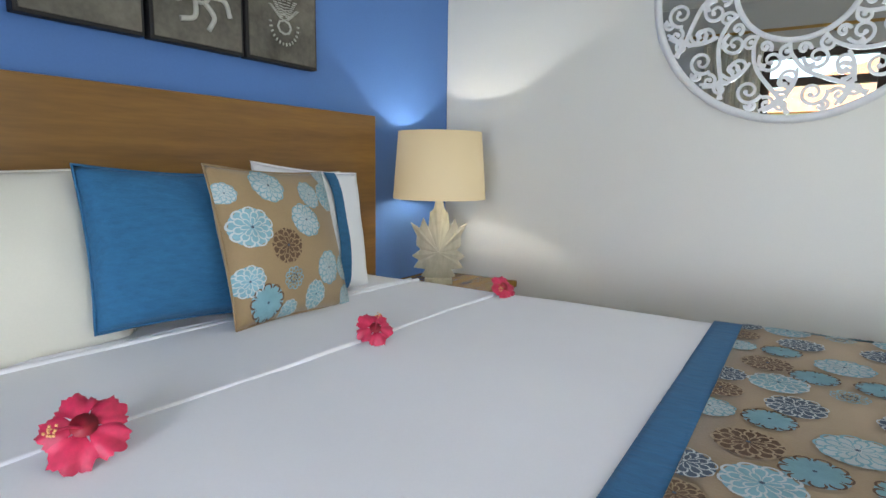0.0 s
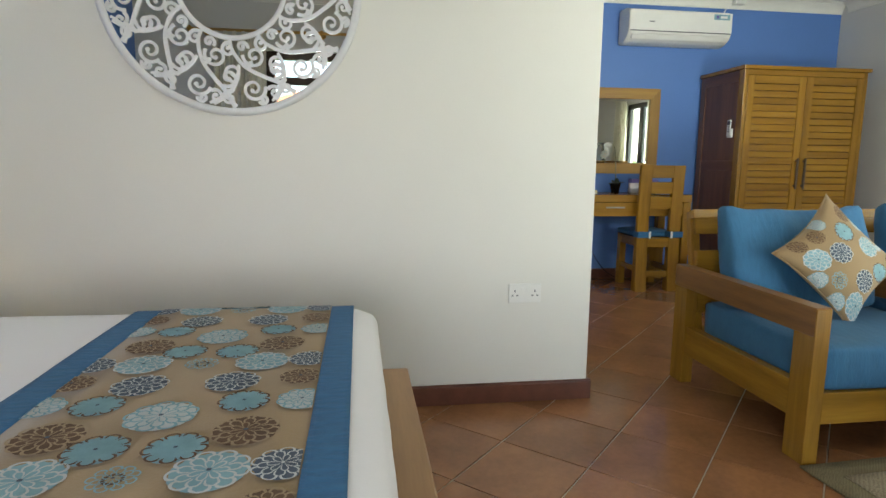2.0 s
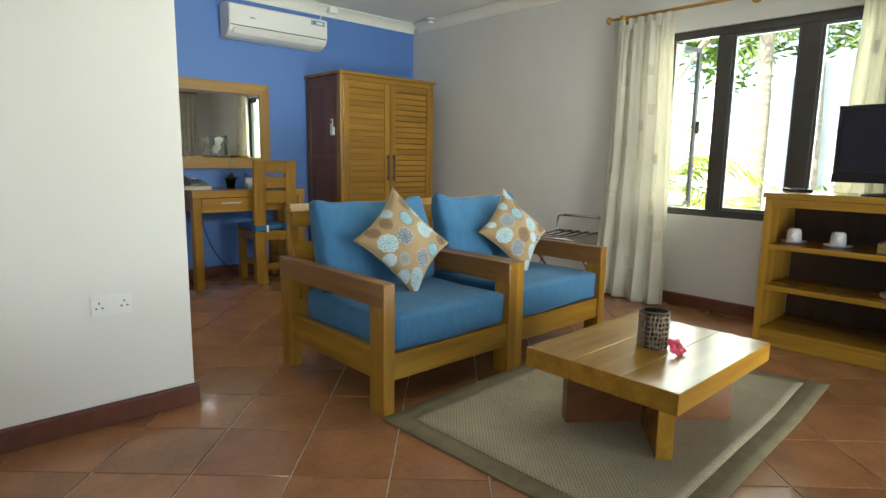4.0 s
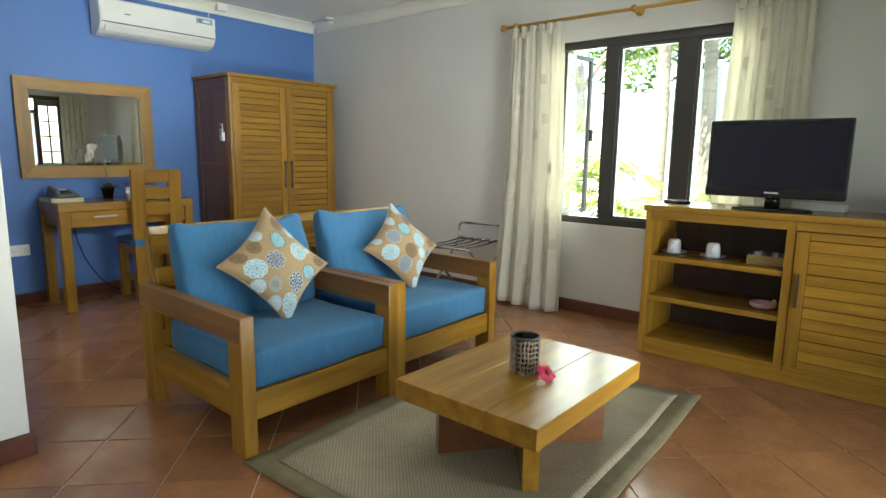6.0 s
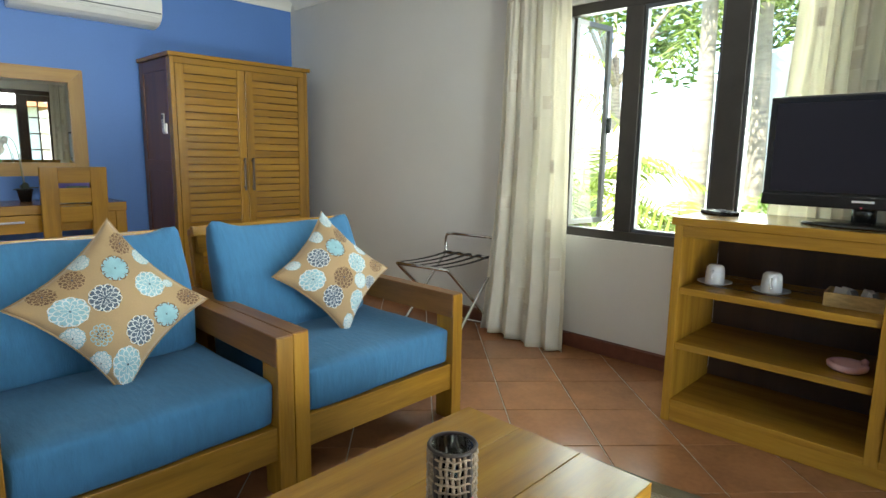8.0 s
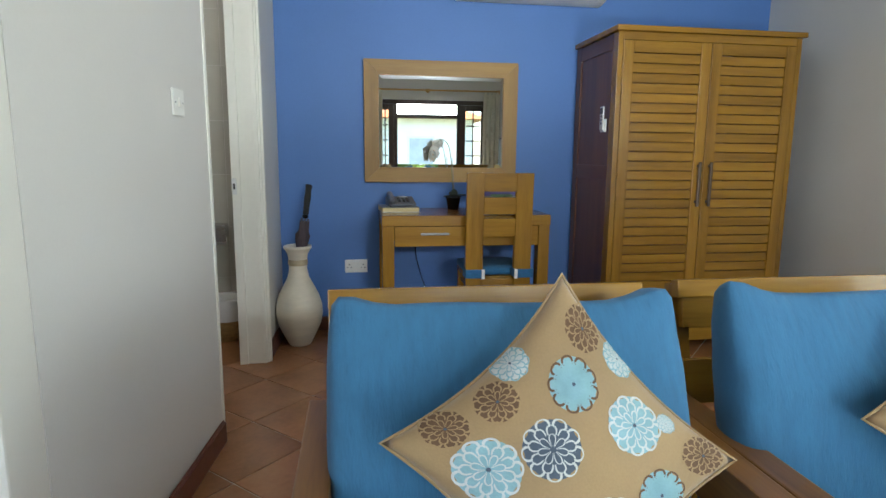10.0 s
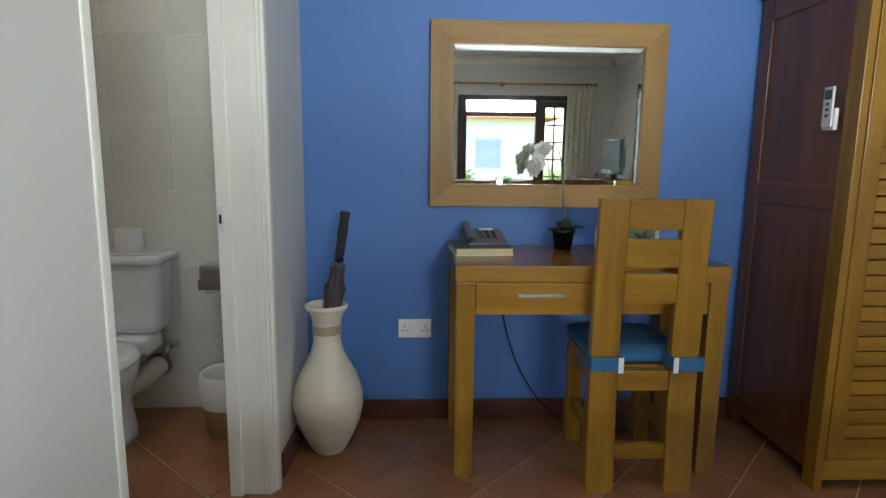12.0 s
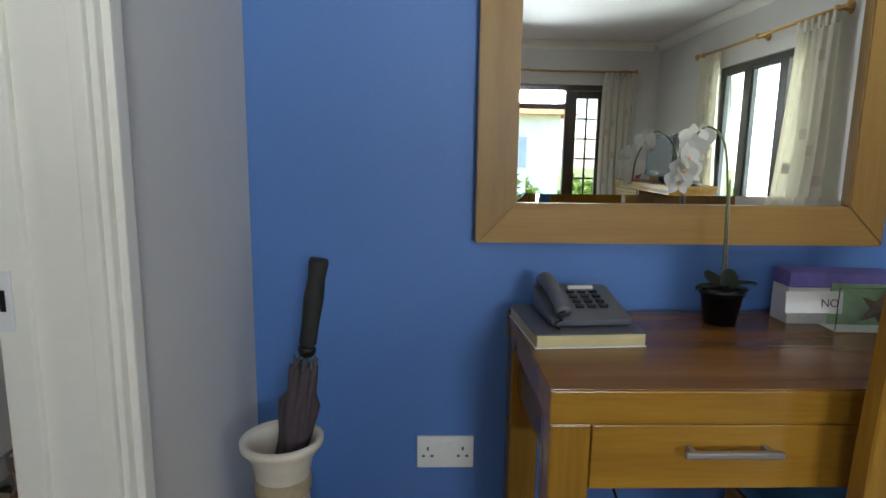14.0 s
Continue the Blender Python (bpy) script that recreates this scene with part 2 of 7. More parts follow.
def glass_like(name, rough, color, transmission, ior=1.45):
    m = bpy.data.materials.new(name)
    m.use_nodes = True
    b = m.node_tree.nodes["Principled BSDF"]
    b.inputs["Base Color"].default_value = (*color, 1)
    b.inputs["Roughness"].default_value, b.inputs["IOR"].default_value = rough, ior
    b.inputs["Transmission Weight"].default_value = transmission
    return m


def clear_pane(name):
    m = bpy.data.materials.new(name)
    m.use_nodes = True
    N, L = m.node_tree.nodes, m.node_tree.links
    N.remove(N["Principled BSDF"])
    t, gl, mx = (N.new("ShaderNode" + k) for k in ("BsdfTransparent", "BsdfGlossy", "MixShader"))
    t.inputs["Color"].default_value, gl.inputs["Roughness"].default_value, mx.inputs[0].default_value = (0.95, 0.97, 0.96, 1), 0.01, 0.04
    L.new(t.outputs[0], mx.inputs[1]), L.new(gl.outputs[0], mx.inputs[2])
    L.new(mx.outputs[0], N["Material Output"].inputs["Surface"])
    return m


pane_glass = clear_pane("clear_window_glass")
jar_glass = glass_like("clear_jar_glass", 0.02, (0.9, 0.95, 0.95), 1.0)
mirror_glass = bpy.data.materials.new("silvered_mirror")
mirror_glass.use_nodes = True
mb = mirror_glass.node_tree.nodes["Principled BSDF"]
mb.inputs["Base Color"].default_value, mb.inputs["Metallic"].default_value, mb.inputs["Roughness"].default_value = (0.86, 0.88, 0.86, 1), 1.0, 0.012


def glowing(name, color, strength, base=(0.8, 0.75, 0.6)):
    m = bpy.data.materials.new(name)
    m.use_nodes = True
    b = m.node_tree.nodes["Principled BSDF"]
    b.inputs["Base Color"].default_value, b.inputs["Roughness"].default_value = (*base, 1), 0.8
    b.inputs["Emission Color"].default_value, b.inputs["Emission Strength"].default_value = (*color, 1), strength
    return m


shade_mat = glowing("lit_linen_shade", (0.95, 0.70, 0.34), 0.04, (0.54, 0.46, 0.31))
bulb_mat = glowing("lit_bulb", (1.0, 0.9, 0.75), 4.0)
downlight_mat = glowing("lit_downlight", (1.0, 0.93, 0.8), 3.0)


# ---- mesh helpers ----
def part(name, bm, mat, parent=None, label="", smooth=False, m=None):
    """Links a bmesh as one mesh object under a thing or a part."""
    if m is not None:
        bm.transform(m)
    me = bpy.data.meshes.new(name)
    bm.to_mesh(me)
    bm.free()
    mats = mat if isinstance(mat, (list, tuple)) else [mat]
    for x in mats:
        me.materials.append(x)
    if smooth:
        for p in me.polygons:
            p.use_smooth = True
    ob = new(name, me)
    if parent:
        ob.parent = parent
    if label:
        ob["label"] = label
    return ob


def thing(name, loc=(0, 0, 0), turn=0.0, label="", category="", group="", tilt=(0, 0)):
    ob = new(name)
    ob.empty_display_size = 0.1
    ob.matrix_basis = pose(*loc, tilt[0], tilt[1], turn)
    return tagged(ob, label, category, group)


def add_box(bm, lo, hi, bevel=0.0, seg=2, m=None, mi=0):
    a = bmesh.new()
    bmesh.ops.create_cube(a, size=1.0)
    for v in a.verts:
        v.co = Vector([(lo[k] + hi[k]) / 2 + v.co[k] * (hi[k] - lo[k]) for k in range(3)])
    if bevel:
        bmesh.ops.bevel(a, geom=a.edges[:], offset=bevel, segments=seg, profile=0.6, affect="EDGES")
    join(bm, a, m, mi)
    return bm


def join(bm, a, m=None, mi=0):
    """Adds the bmesh a to bm and frees it."""
    if m is not None:
        a.transform(m)
    vs = {v: bm.verts.new(v.co) for v in a.verts}
    for f in a.faces:
        try:
            g = bm.faces.new([vs[v] for v in f.verts])
            g.smooth = f.smooth
            g.material_index = mi or f.material_index
        except ValueError:
            pass
    a.free()


def box(name, lo, hi, mat, parent=None, bevel=0.003, label="", m=None):
    return part(name, add_box(bmesh.new(), lo, hi, bevel, 2, m), mat, parent, label)


def lathe(profile, n=32, m=None):
    """A turned shape round z from (radius, height) pairs."""
    bm = bmesh.new()
    rings = []
    for r, z in profile:
        rings.append([bm.verts.new((r * math.cos(2 * math.pi * k / n), r * math.sin(2 * math.pi * k / n), z)) for k in range(n)] if r > 1e-6 else [bm.verts.new((0, 0, z))])
    for a, b in zip(rings, rings[1:]):
        for k in range(n):
            q = [a[k % len(a)], a[(k + 1) % len(a)], b[(k + 1) % len(b)], b[k % len(b)]]
            q = list(dict.fromkeys(q))
            if len(q) > 2:
                bm.faces.new(q).smooth = True
    bmesh.ops.recalc_face_normals(bm, faces=bm.faces[:])
    if m is not None:
        bm.transform(m)
    return bm


def tube(points, r, n=8, closed=False, taper=None):
    """A round bar along points."""
    bm = bmesh.new()
    pts = [Vector(p) for p in points]
    rings = []
    for i, p in enumerate(pts):
        a = pts[i - 1] if (i or closed) else p
        b = pts[(i + 1) % len(pts)] if (i < len(pts) - 1 or closed) else p
        d = (b - a).normalized()
        u = d.orthogonal().normalized() if not rings else (lu - d * lu.dot(d)).normalized()
        lu = u
        w = d.cross(u)
        rr = r if taper is None else r + (taper - r) * i / (len(pts) - 1)
        rings.append([bm.verts.new(p + rr * (math.cos(2 * math.pi * k / n) * u + math.sin(2 * math.pi * k / n) * w)) for k in range(n)])
    pairs = list(zip(rings, rings[1:])) + ([(rings[-1], rings[0])] if closed else [])
    for a, b in pairs:
        for k in range(n):
            bm.faces.new([a[k], a[(k + 1) % n], b[(k + 1) % n], b[k]]).smooth = True
    if not closed:
        bm.faces.new(rings[0][::-1])
        bm.faces.new(rings[-1])
    bmesh.ops.recalc_face_normals(bm, faces=bm.faces[:])
    return bm


def curve_pts(ctrl, n=8):
    """Smooth points through control points (Catmull-Rom)."""
    c = [Vector(p) for p in ctrl]
    c = [2 * c[0] - c[1]] + c + [2 * c[-1] - c[-2]]
    out = []
    for i in range(1, len(c) - 2):
        for k in range(n):
            t = k / n
            a, b, d, e = c[i - 1], c[i], c[i + 1], c[i + 2]
            out.append(0.5 * ((2 * b) + (d - a) * t + (2 * a - 5 * b + 4 * d - e) * t * t + (3 * b - a - 3 * d + e) * t ** 3))
    out.append(c[-2])
    return out


def grid_surface(fn, nu, nv, wrap_u=False):
    bm = bmesh.new()
    vs = [[bm.verts.new(fn(i / nu, j / nv)) for j in range(nv + 1)] for i in range(nu if wrap_u else nu + 1)]
    n = len(vs)
    for i in range(nu):
        for j in range(nv):
            bm.faces.new([vs[i][j], vs[(i + 1) % n][j], vs[(i + 1) % n][j + 1], vs[i][j + 1]]).smooth = True
    return bm


def structure(name, bm, mat, label, category="wall", parent=None):
    ob = part(name, bm, mat, parent)
    return tagged(ob, label, category, kind="structure")


# ---- the shell: plan in metres ----
XW, XE = -2.325, 4.128      # headboard wall, window wall
YS, YP, YN = -1.55, 1.702, 4.400   # door wall, partition, blue wall
HC = 2.575
WT = 0.16
WIN = (-0.06, 1.42, 0.690, 2.060)      # window: y0, y1, z0, z1
DOOR = (1.58, 3.56, 2.06)       # living room doors: x0, x1, head
BDOOR = (-1.45, 0.05, 2.06)     # bedroom doors
PX = 0.637                      # end of the partition
BX0, BY0 = 0.744, 2.906          # near edge of the bathroom opening


# ---- shell ----
def boxes(*bs):
    bm = bmesh.new()
    for lo, hi in bs:
        add_box(bm, lo, hi)
    return bm


# walls
structure("wall_west", boxes(((XW - WT, YS - WT, 0), (XW, YP + 0.2, HC))), blue_wall, "bright blue painted bedroom wall behind the headboard")
structure("wall_north", boxes(((0.66, YN, 0), (XE + WT, YN + WT, HC))), blue_wall, "bright blue painted wall behind desk and wardrobe")
y0, y1, z0, z1 = WIN
structure("wall_east", boxes(((XE, YS - WT, 0), (XE + WT, y0, HC)), ((XE, y1, 0), (XE + WT, YN, HC)), ((XE, y0, 0), (XE + WT, y1, z0)), ((XE, y0, z1), (XE + WT, y1, HC))), grey_wall, "pale grey painted wall with a window opening")
d0, d1, dh = DOOR
b0, b1, bh = BDOOR
structure("wall_south", boxes(((XW, YS - WT, 0), (b0, YS, HC)), ((b1, YS - WT, 0), (d0, YS, HC)), ((d1, YS - WT, 0), (XE, YS, HC)), ((b0, YS - WT, bh), (b1, YS, HC)), ((d0, YS - WT, dh), (d1, YS, HC))), grey_wall, "pale grey painted wall with two glazed door openings")
part_wall = bmesh.new()
add_box(part_wall, (XW, YP, 0), (PX, YP + 0.14, HC), 0.006)
structure("wall_partition", part_wall, white_wall, "off-white painted partition wall beside the bed")


def slanted(name, a, b, t, mat, label, z0=0.0, z1=HC):
    """An upright slab from a to b, t thick to the left of its course."""
    a, b = Vector((*a, 0)), Vector((*b, 0))
    d = (b - a).normalized()
    n = Vector((-d.y, d.x, 0)) * t
    bm = bmesh.new()
    lo = [bm.verts.new(p + Vector((0, 0, z0))) for p in (a, b, b + n, a + n)]
    hi = [bm.verts.new(p + Vector((0, 0, z1))) for p in (a, b, b + n, a + n)]
    bm.faces.new(lo[::-1]), bm.faces.new(hi)
    for k in range(4):
        bm.faces.new([lo[k], lo[(k + 1) % 4], hi[(k + 1) % 4], hi[k]])
    bmesh.ops.recalc_face_normals(bm, faces=bm.faces[:])
    return structure(name, bm, mat, label)


slanted("wall_passage", (PX, YP + 0.141), (BX0, BY0), 0.14, grey_wall, "pale grey painted wall leading to the bathroom door")
slanted("wall_bathroom_return", (0.792, 3.870), (0.811, YN - 0.001), 0.10, grey_wall, "short pale grey wall between bathroom door and blue wall")
slanted("wall_over_door", (BX0, BY0 + 0.002), (0.792, 3.868), 0.14, grey_wall, "pale grey wall above the bathroom door", 2.08, HC)
structure("wall_bathroom", boxes(((-1.2, 4.53, 0), (0.655, 4.63, HC)), ((-1.3, YP + 0.141, 0), (-1.2, 4.63, HC))), bath_grout, "grouted bathroom wall behind pale tiles")
structure("ceiling", boxes(((XW - WT, YS - WT, HC), (XE + WT, 4.75, HC + 0.1))), ceiling_paint, "plain white painted ceiling", "ceiling")
structure("floor_slab", boxes(((XW - WT, YS - WT, -0.12), (XE + WT, 4.75, -0.004))), grout, "sandy grout bed under the floor tiles", "floor")


def cornice(name, a, b, inward):
    """A coved cornice from a to b under the ceiling."""
    a, b, n = Vector((*a, 0)), Vector((*b, 0)), Vector((*inward, 0))
    prof = [(0.0, 0.10), (0.012, 0.10), (0.012, 0.085), (0.02, 0.065), (0.038, 0.042), (0.062, 0.022), (0.08, 0.016), (0.08, 0.004), (0.0, 0.004)]
    bm = bmesh.new()
    ra, rb = ([bm.verts.new(p + n * u + Vector((0, 0, HC - w))) for u, w in prof] for p in (a, b))
    for k in range(len(prof)):
        q = (k + 1) % len(prof)
        bm.faces.new([ra[k], rb[k], rb[q], ra[q]])
    bm.faces.new(ra), bm.faces.new(rb[::-1])
    bmesh.ops.recalc_face_normals(bm, faces=bm.faces[:])
    return structure(name, bm, trim_white, "white coved plaster cornice under the ceiling", "cornice")


e = 0.002
cornice("cornice_north", (0.82, YN - e), (XE - 0.003, YN - e), (0, -1))
cornice("cornice_east", (XE - e, YN - 0.09), (XE - e, YS + e), (-1, 0))
cornice("cornice_south", (XE - 0.09, YS + e), (XW + e, YS + e), (0, 1))
cornice("cornice_partition", (XW + 0.09, YP - e), (PX, YP - e), (0, -1))
cornice("cornice_west", (XW + e, YS + 0.09), (XW + e, YP - e), (1, 0))


def skirting(name, a, b, h=0.085):
    a, b = Vector((*a, 0)), Vector((*b, 0))
    d = b - a
    bm = bmesh.new()
    add_box(bm, (0, 0.001, 0), (d.length, 0.017, h), 0.005)
    add_box(bm, (0, 0.001, h), (d.length, 0.009, h + 0.006), 0.002)
    ob = structure(name, bm, skirting_mat, "dark red-brown wooden skirting board", "skirting board")
    ob.matrix_basis = pose(a.x, a.y, 0, 0, 0, math.degrees(math.atan2(d.y, d.x)))
    return ob


skirting("baseboard_partition", (PX + 0.017, YP), (XW, YP))
skirting("baseboard_passage", (BX0, BY0 - 0.01), (PX, YP - 0.0))
skirting("baseboard_return", (0.811, YN - 0.02), (0.793, 3.90))
skirting("baseboard_north", (XE, YN), (0.83, YN))
skirting("baseboard_east", (XE, YS), (XE, YN - 0.02))
skirting("baseboard_south", (d0 - 0.02, YS), (b1 + 0.02, YS))


# bathroom door frame: stepped white casing on both jambs
def casing(name, loc, turn):
    bm = bmesh.new()
    add_box(bm, (-0.13, 0.0, 0), (0.0, 0.055, 2.06), 0.003)
    add_box(bm, (-0.012, -0.001, 0), (0.012, 0.085, 2.10), 0.004)
    add_box(bm, (0.010, 0.010, 0), (0.022, 0.074, 2.095), 0.003)
    add_box(bm, (0.018, 0.026, 0), (0.034, 0.056, 2.09), 0.003)
    add_box(bm, (-0.13, -0.012, 0), (-0.085, 0.001, 2.06), 0.003)
    ob = structure(name, bm, trim_white, "white gloss-painted door casing of the bathroom", "door frame")
    ob.matrix_basis = pose(*loc, 0, 0, turn)
    return ob


far_jamb = casing("door_frame_1", (0.775, 3.795, 0), -2)
plate = box("strike_plate", (-0.128, -0.0165, 0.940), (-0.104, -0.0122, 1.025), silver_paint, far_jamb, 0.002, "worn chrome strike plate")
box("strike_hole", (-0.120, -0.0185, 0.968), (-0.112, -0.0167, 0.998), black_plastic, plate, 0.001)
near_edge = bmesh.new()
add_box(near_edge, (-0.15, -0.004, 0), (0.004, 0.02, 2.08), 0.004)
ob = structure("door_frame_2", near_edge, trim_white, "white gloss-painted edge of the bathroom opening", "door frame")
ob.matrix_basis = pose(BX0, BY0, 0, 0, 0, -6)


# ---- armchairs ----
def cushion_bm(sx, sy, sz, puff=0.02, edge=0.035, n=14, wob=0.006, seed=0.0):
    """A filled box cushion: rounded edges, bulging faces, slight dents."""
    bm = bmesh.new()
    bmesh.ops.create_cube(bm, size=2.0)
    bmesh.ops.subdivide_edges(bm, edges=bm.edges[:], cuts=n, use_grid_fill=True)
    for v in bm.verts:
        c = v.co.copy()
        u = [abs(t) for t in c]
        h = Vector((sx / 2, sy / 2, sz / 2))
        inner = Vector([max(-1 + edge / h[k], min(1 - edge / h[k], c[k])) * h[k] for k in range(3)])
        q = Vector([c[k] * h[k] for k in range(3)]) - inner
        p = inner + (q.normalized() * min(edge, q.length) if q.length > 1e-9 else q)
        fx, fy, fz = (1 - u[0] ** 2), (1 - u[1] ** 2), (1 - u[2] ** 2)
        bul = Vector((math.copysign(fy * fz, c.x) if u[0] > 0.98 else 0, math.copysign(fx * fz, c.y) if u[1] > 0.98 else 0, math.copysign(fx * fy, c.z) if u[2] > 0.98 else 0))
        p += bul * puff
        p += wob * noise.noise_vector(Vector((p.x * 5 + seed, p.y * 5, p.z * 5)))
        v.co = p
    for f in bm.faces:
        f.smooth = True
    return bm


def back_cushion_bm(w, t, h, seed):
    """A back cushion with pinched, pulled-out upper corners, a slack top edge and soft dents."""
    bm = cushion_bm(w, t, h, 0.022, 0.030, 16, 0.012, seed)
    for v in bm.verts:
        u, k = v.co.x / (w / 2), v.co.z / (h / 2)
        ear = max(0.0, (abs(u) - 0.62) / 0.38) ** 2 * max(0.0, (k - 0.45) / 0.55)
        v.co.z += -0.020 * (1 - u * u) * max(0, k) + 0.034 * ear
        if k > 0.2:
            v.co.y *= 1 - 0.55 * (k - 0.2) / 0.8
            v.co.x *= 1 + 0.025 * (k - 0.2)
        v.co.y += 0.012 * ear
        v.co.y -= 0.010 * math.sin(9 * u + seed) * max(0, k) * (1 - abs(u)) + 0.006 * noise.noise(Vector((u * 3 + seed, k * 4, 2)))
    return bm


def armchair(name, loc, turn, mid):
    """Slatted teak armchair with loose cushions; front at local y=0, 0.85 wide."""
    W, DP, LEG, AH = 0.853, 0.90, 0.06, 0.578
    c = thing(name, loc, turn, "teak armchair with loose bright blue seat and back cushions", "armchair", "pair of teak armchairs")
    for x in (0, W - LEG):
        box("front_leg", (x, 0, 0), (x + LEG, 0.10, AH - 0.005), teak_z, c, 0.004)
        box("back_leg", (x, DP - 0.10, 0), (x + LEG, DP, AH - 0.004), teak_z, c, 0.004)
        box("armrest", (x - 0.0015, 0.004, AH - 0.105), (x + LEG + 0.0015, DP + 0.004, AH), arm_wood, c, 0.004)
        box("side_rail", (x + 0.008, 0.10, 0.15), (x + LEG - 0.008, DP - 0.10, 0.285), teak_y, c, 0.003)
    box("front_rail", (LEG, 0.012, 0.145), (W - LEG, 0.045, 0.262), teak_x, c, 0.003)
    box("back_rail", (LEG, DP - 0.05, 0.145), (W - LEG, DP - 0.02, 0.262), teak_x, c, 0.003)
    box("seat_board", (LEG, 0.045, 0.235), (W - LEG, DP - 0.05, 0.258), teak_x, c, 0.002)
    m = pose(0, DP - 0.13, 0.26, -10, 0, 0)
    for k in range(3):
        box("back_slat", (LEG + 0.002, 0.0, 0.10 + 0.19 * k), (W - LEG - 0.002, 0.025, 0.21 + 0.19 * k), teak_x, c, 0.003, m=m)
    for x in (LEG - 0.012, W - LEG - 0.035):
        box("back_post", (x, 0.0255, -0.02), (x + 0.047, 0.06, 0.59), teak_z, c, 0.003, m=m)
    box("top_rail", (LEG - 0.012, -0.004, 0.555), (W - LEG + 0.012, 0.03, 0.60), teak_x, c, 0.004, m=m)
    part("seat_cushion", cushion_bm(W - 2 * LEG - 0.006, 0.735, 0.165, 0.012, 0.024, 16, 0.007, loc[0]), chair_fabric, c, "bright blue woven seat cushion", True, pose(W / 2, 0.02 + 0.3675, 0.262 + 0.083))
    part("back_cushion", back_cushion_bm(0.665, 0.15, 0.455, loc[0] + 3), chair_fabric, c, "bright blue woven back cushion, creased", True, pose(mid, DP - 0.285, 0.428 + 0.215, -13, 0, 0))
    return c


armchair("armchair", (1.174, 1.018, 0), 0, 0.410)
armchair("armchair", (2.036, 1.030, 0), 0.4, 0.375)

# ---- coffee table and rug ----
rug = thing("rug", (2.076, 0.420, 0), 1.8, "grey-beige woven rug with an olive border under the coffee table", "rug")
RW, RH = 1.80, 1.226


def rug_fn(w, h, z, seed):
    def f(u, v):
        x, y = (u - 0.5) * w, (v - 0.5) * h
        lift = 0.006 * noise.noise(Vector((x * 2.2 + seed, y * 2.2, 0)))
        corner = max(0, (x / w * 2) * 0.5 + (-y / h * 2) * 0.5 - 0.72) * 0.10
        return Vector((x, y, z + max(lift, 0) + corner))
    return f


def solid(bm, t):
    geo = bmesh.ops.extrude_face_region(bm, geom=bm.faces[:])
    for v in geo["geom"]:
        if isinstance(v, bmesh.types.BMVert):
            v.co.z -= t
    bmesh.ops.recalc_face_normals(bm, faces=bm.faces[:])
    return bm


part("border", solid(grid_surface(rug_fn(RW, RH, 0.009, 1), 40, 26), 0.008), rug_border, rug, "olive-brown bound edge")
part("weave", solid(grid_surface(rug_fn(RW - 0.18, RH - 0.18, 0.0125, 1), 40, 26), 0.003), rug_mat, rug, "grey-beige nubby weave")

ct = thing("coffee_table", (2.008, 0.268, 0.012), 0, "low square-edged teak coffee table with crossed plank legs", "table")
for k, (ya, yb) in enumerate(((-0.322, -0.1085), (-0.1075, 0.106), (0.107, 0.322))):
    box("top_plank", (-0.425, ya, 0.245), (0.425, yb, 0.325), teak_x, ct, 0.003)
for k in range(4):
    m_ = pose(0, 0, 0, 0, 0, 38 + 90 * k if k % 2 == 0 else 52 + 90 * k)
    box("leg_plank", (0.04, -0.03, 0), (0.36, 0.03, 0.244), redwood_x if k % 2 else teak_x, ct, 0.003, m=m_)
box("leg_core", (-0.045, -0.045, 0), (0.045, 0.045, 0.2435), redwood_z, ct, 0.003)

# ---- television console ----
KX, KY0, KY1, KH, KD = 3.532, 0.385, -1.14, 0.928, 0.47
con = thing("console_cabinet", (KX, KY0, 0), 0, "teak console cabinet with open shelves and a louvred door", "cabinet")
L_ = KY0 - KY1
box("top", (-0.012, -L_ - 0.01, KH - 0.035), (KD, 0.012, KH), teak_y, con, 0.004)
box("end_panel", (0, -0.035, 0), (KD - 0.01, 0, KH - 0.036), teak_z, con, 0.003)
box("end_panel", (0, -L_, 0), (KD - 0.01, -L_ + 0.035, KH - 0.036), teak_z, con, 0.003)
box("divider", (0, -0.80, 0.075), (KD - 0.02, -0.755, KH - 0.036), teak_z, con, 0.003)
box("plinth", (0.008, -L_ + 0.036, 0.002), (0.035, -0.036, 0.075), teak_y, con, 0.003)
box("top_rail", (0.001, -L_ + 0.036, KH - 0.085), (0.028, -0.036, KH - 0.0365), teak_y, con, 0.003)
box("bottom_board", (0.002, -L_ + 0.036, 0.076), (KD - 0.012, -0.036, 0.105), teak_y, con, 0.003)
# back panel takes the door frames' dark brown
box("back_panel", (KD - 0.012, -L_ + 0.036, 0.076), (KD - 0.002, -0.036, KH - 0.037), brown_frame, con, 0.001, "dark brown back panel")
for z in (0.34, 0.59):
    box("shelf", (0.012, -0.754, z), (KD - 0.014, -0.036, z + 0.03), teak_y, con, 0.003)
door = box("door", (-0.008, -0.865, 0.108), (0.012, -0.803, KH - 0.088), teak_z, con, 0.002, "boarded teak door")
box("stile", (-0.008, -L_ + 0.04, 0.108), (0.012, -L_ + 0.10, KH - 0.088), teak_z, door, 0.002)
for z in (0.108, KH - 0.128):
    box("door_rail", (-0.008, -L_ + 0.101, z), (0.010, -0.866, z + 0.04), teak_y, door, 0.002)
n_sl = 11
pitch_ = (KH - 0.128 - 0.150) / n_sl
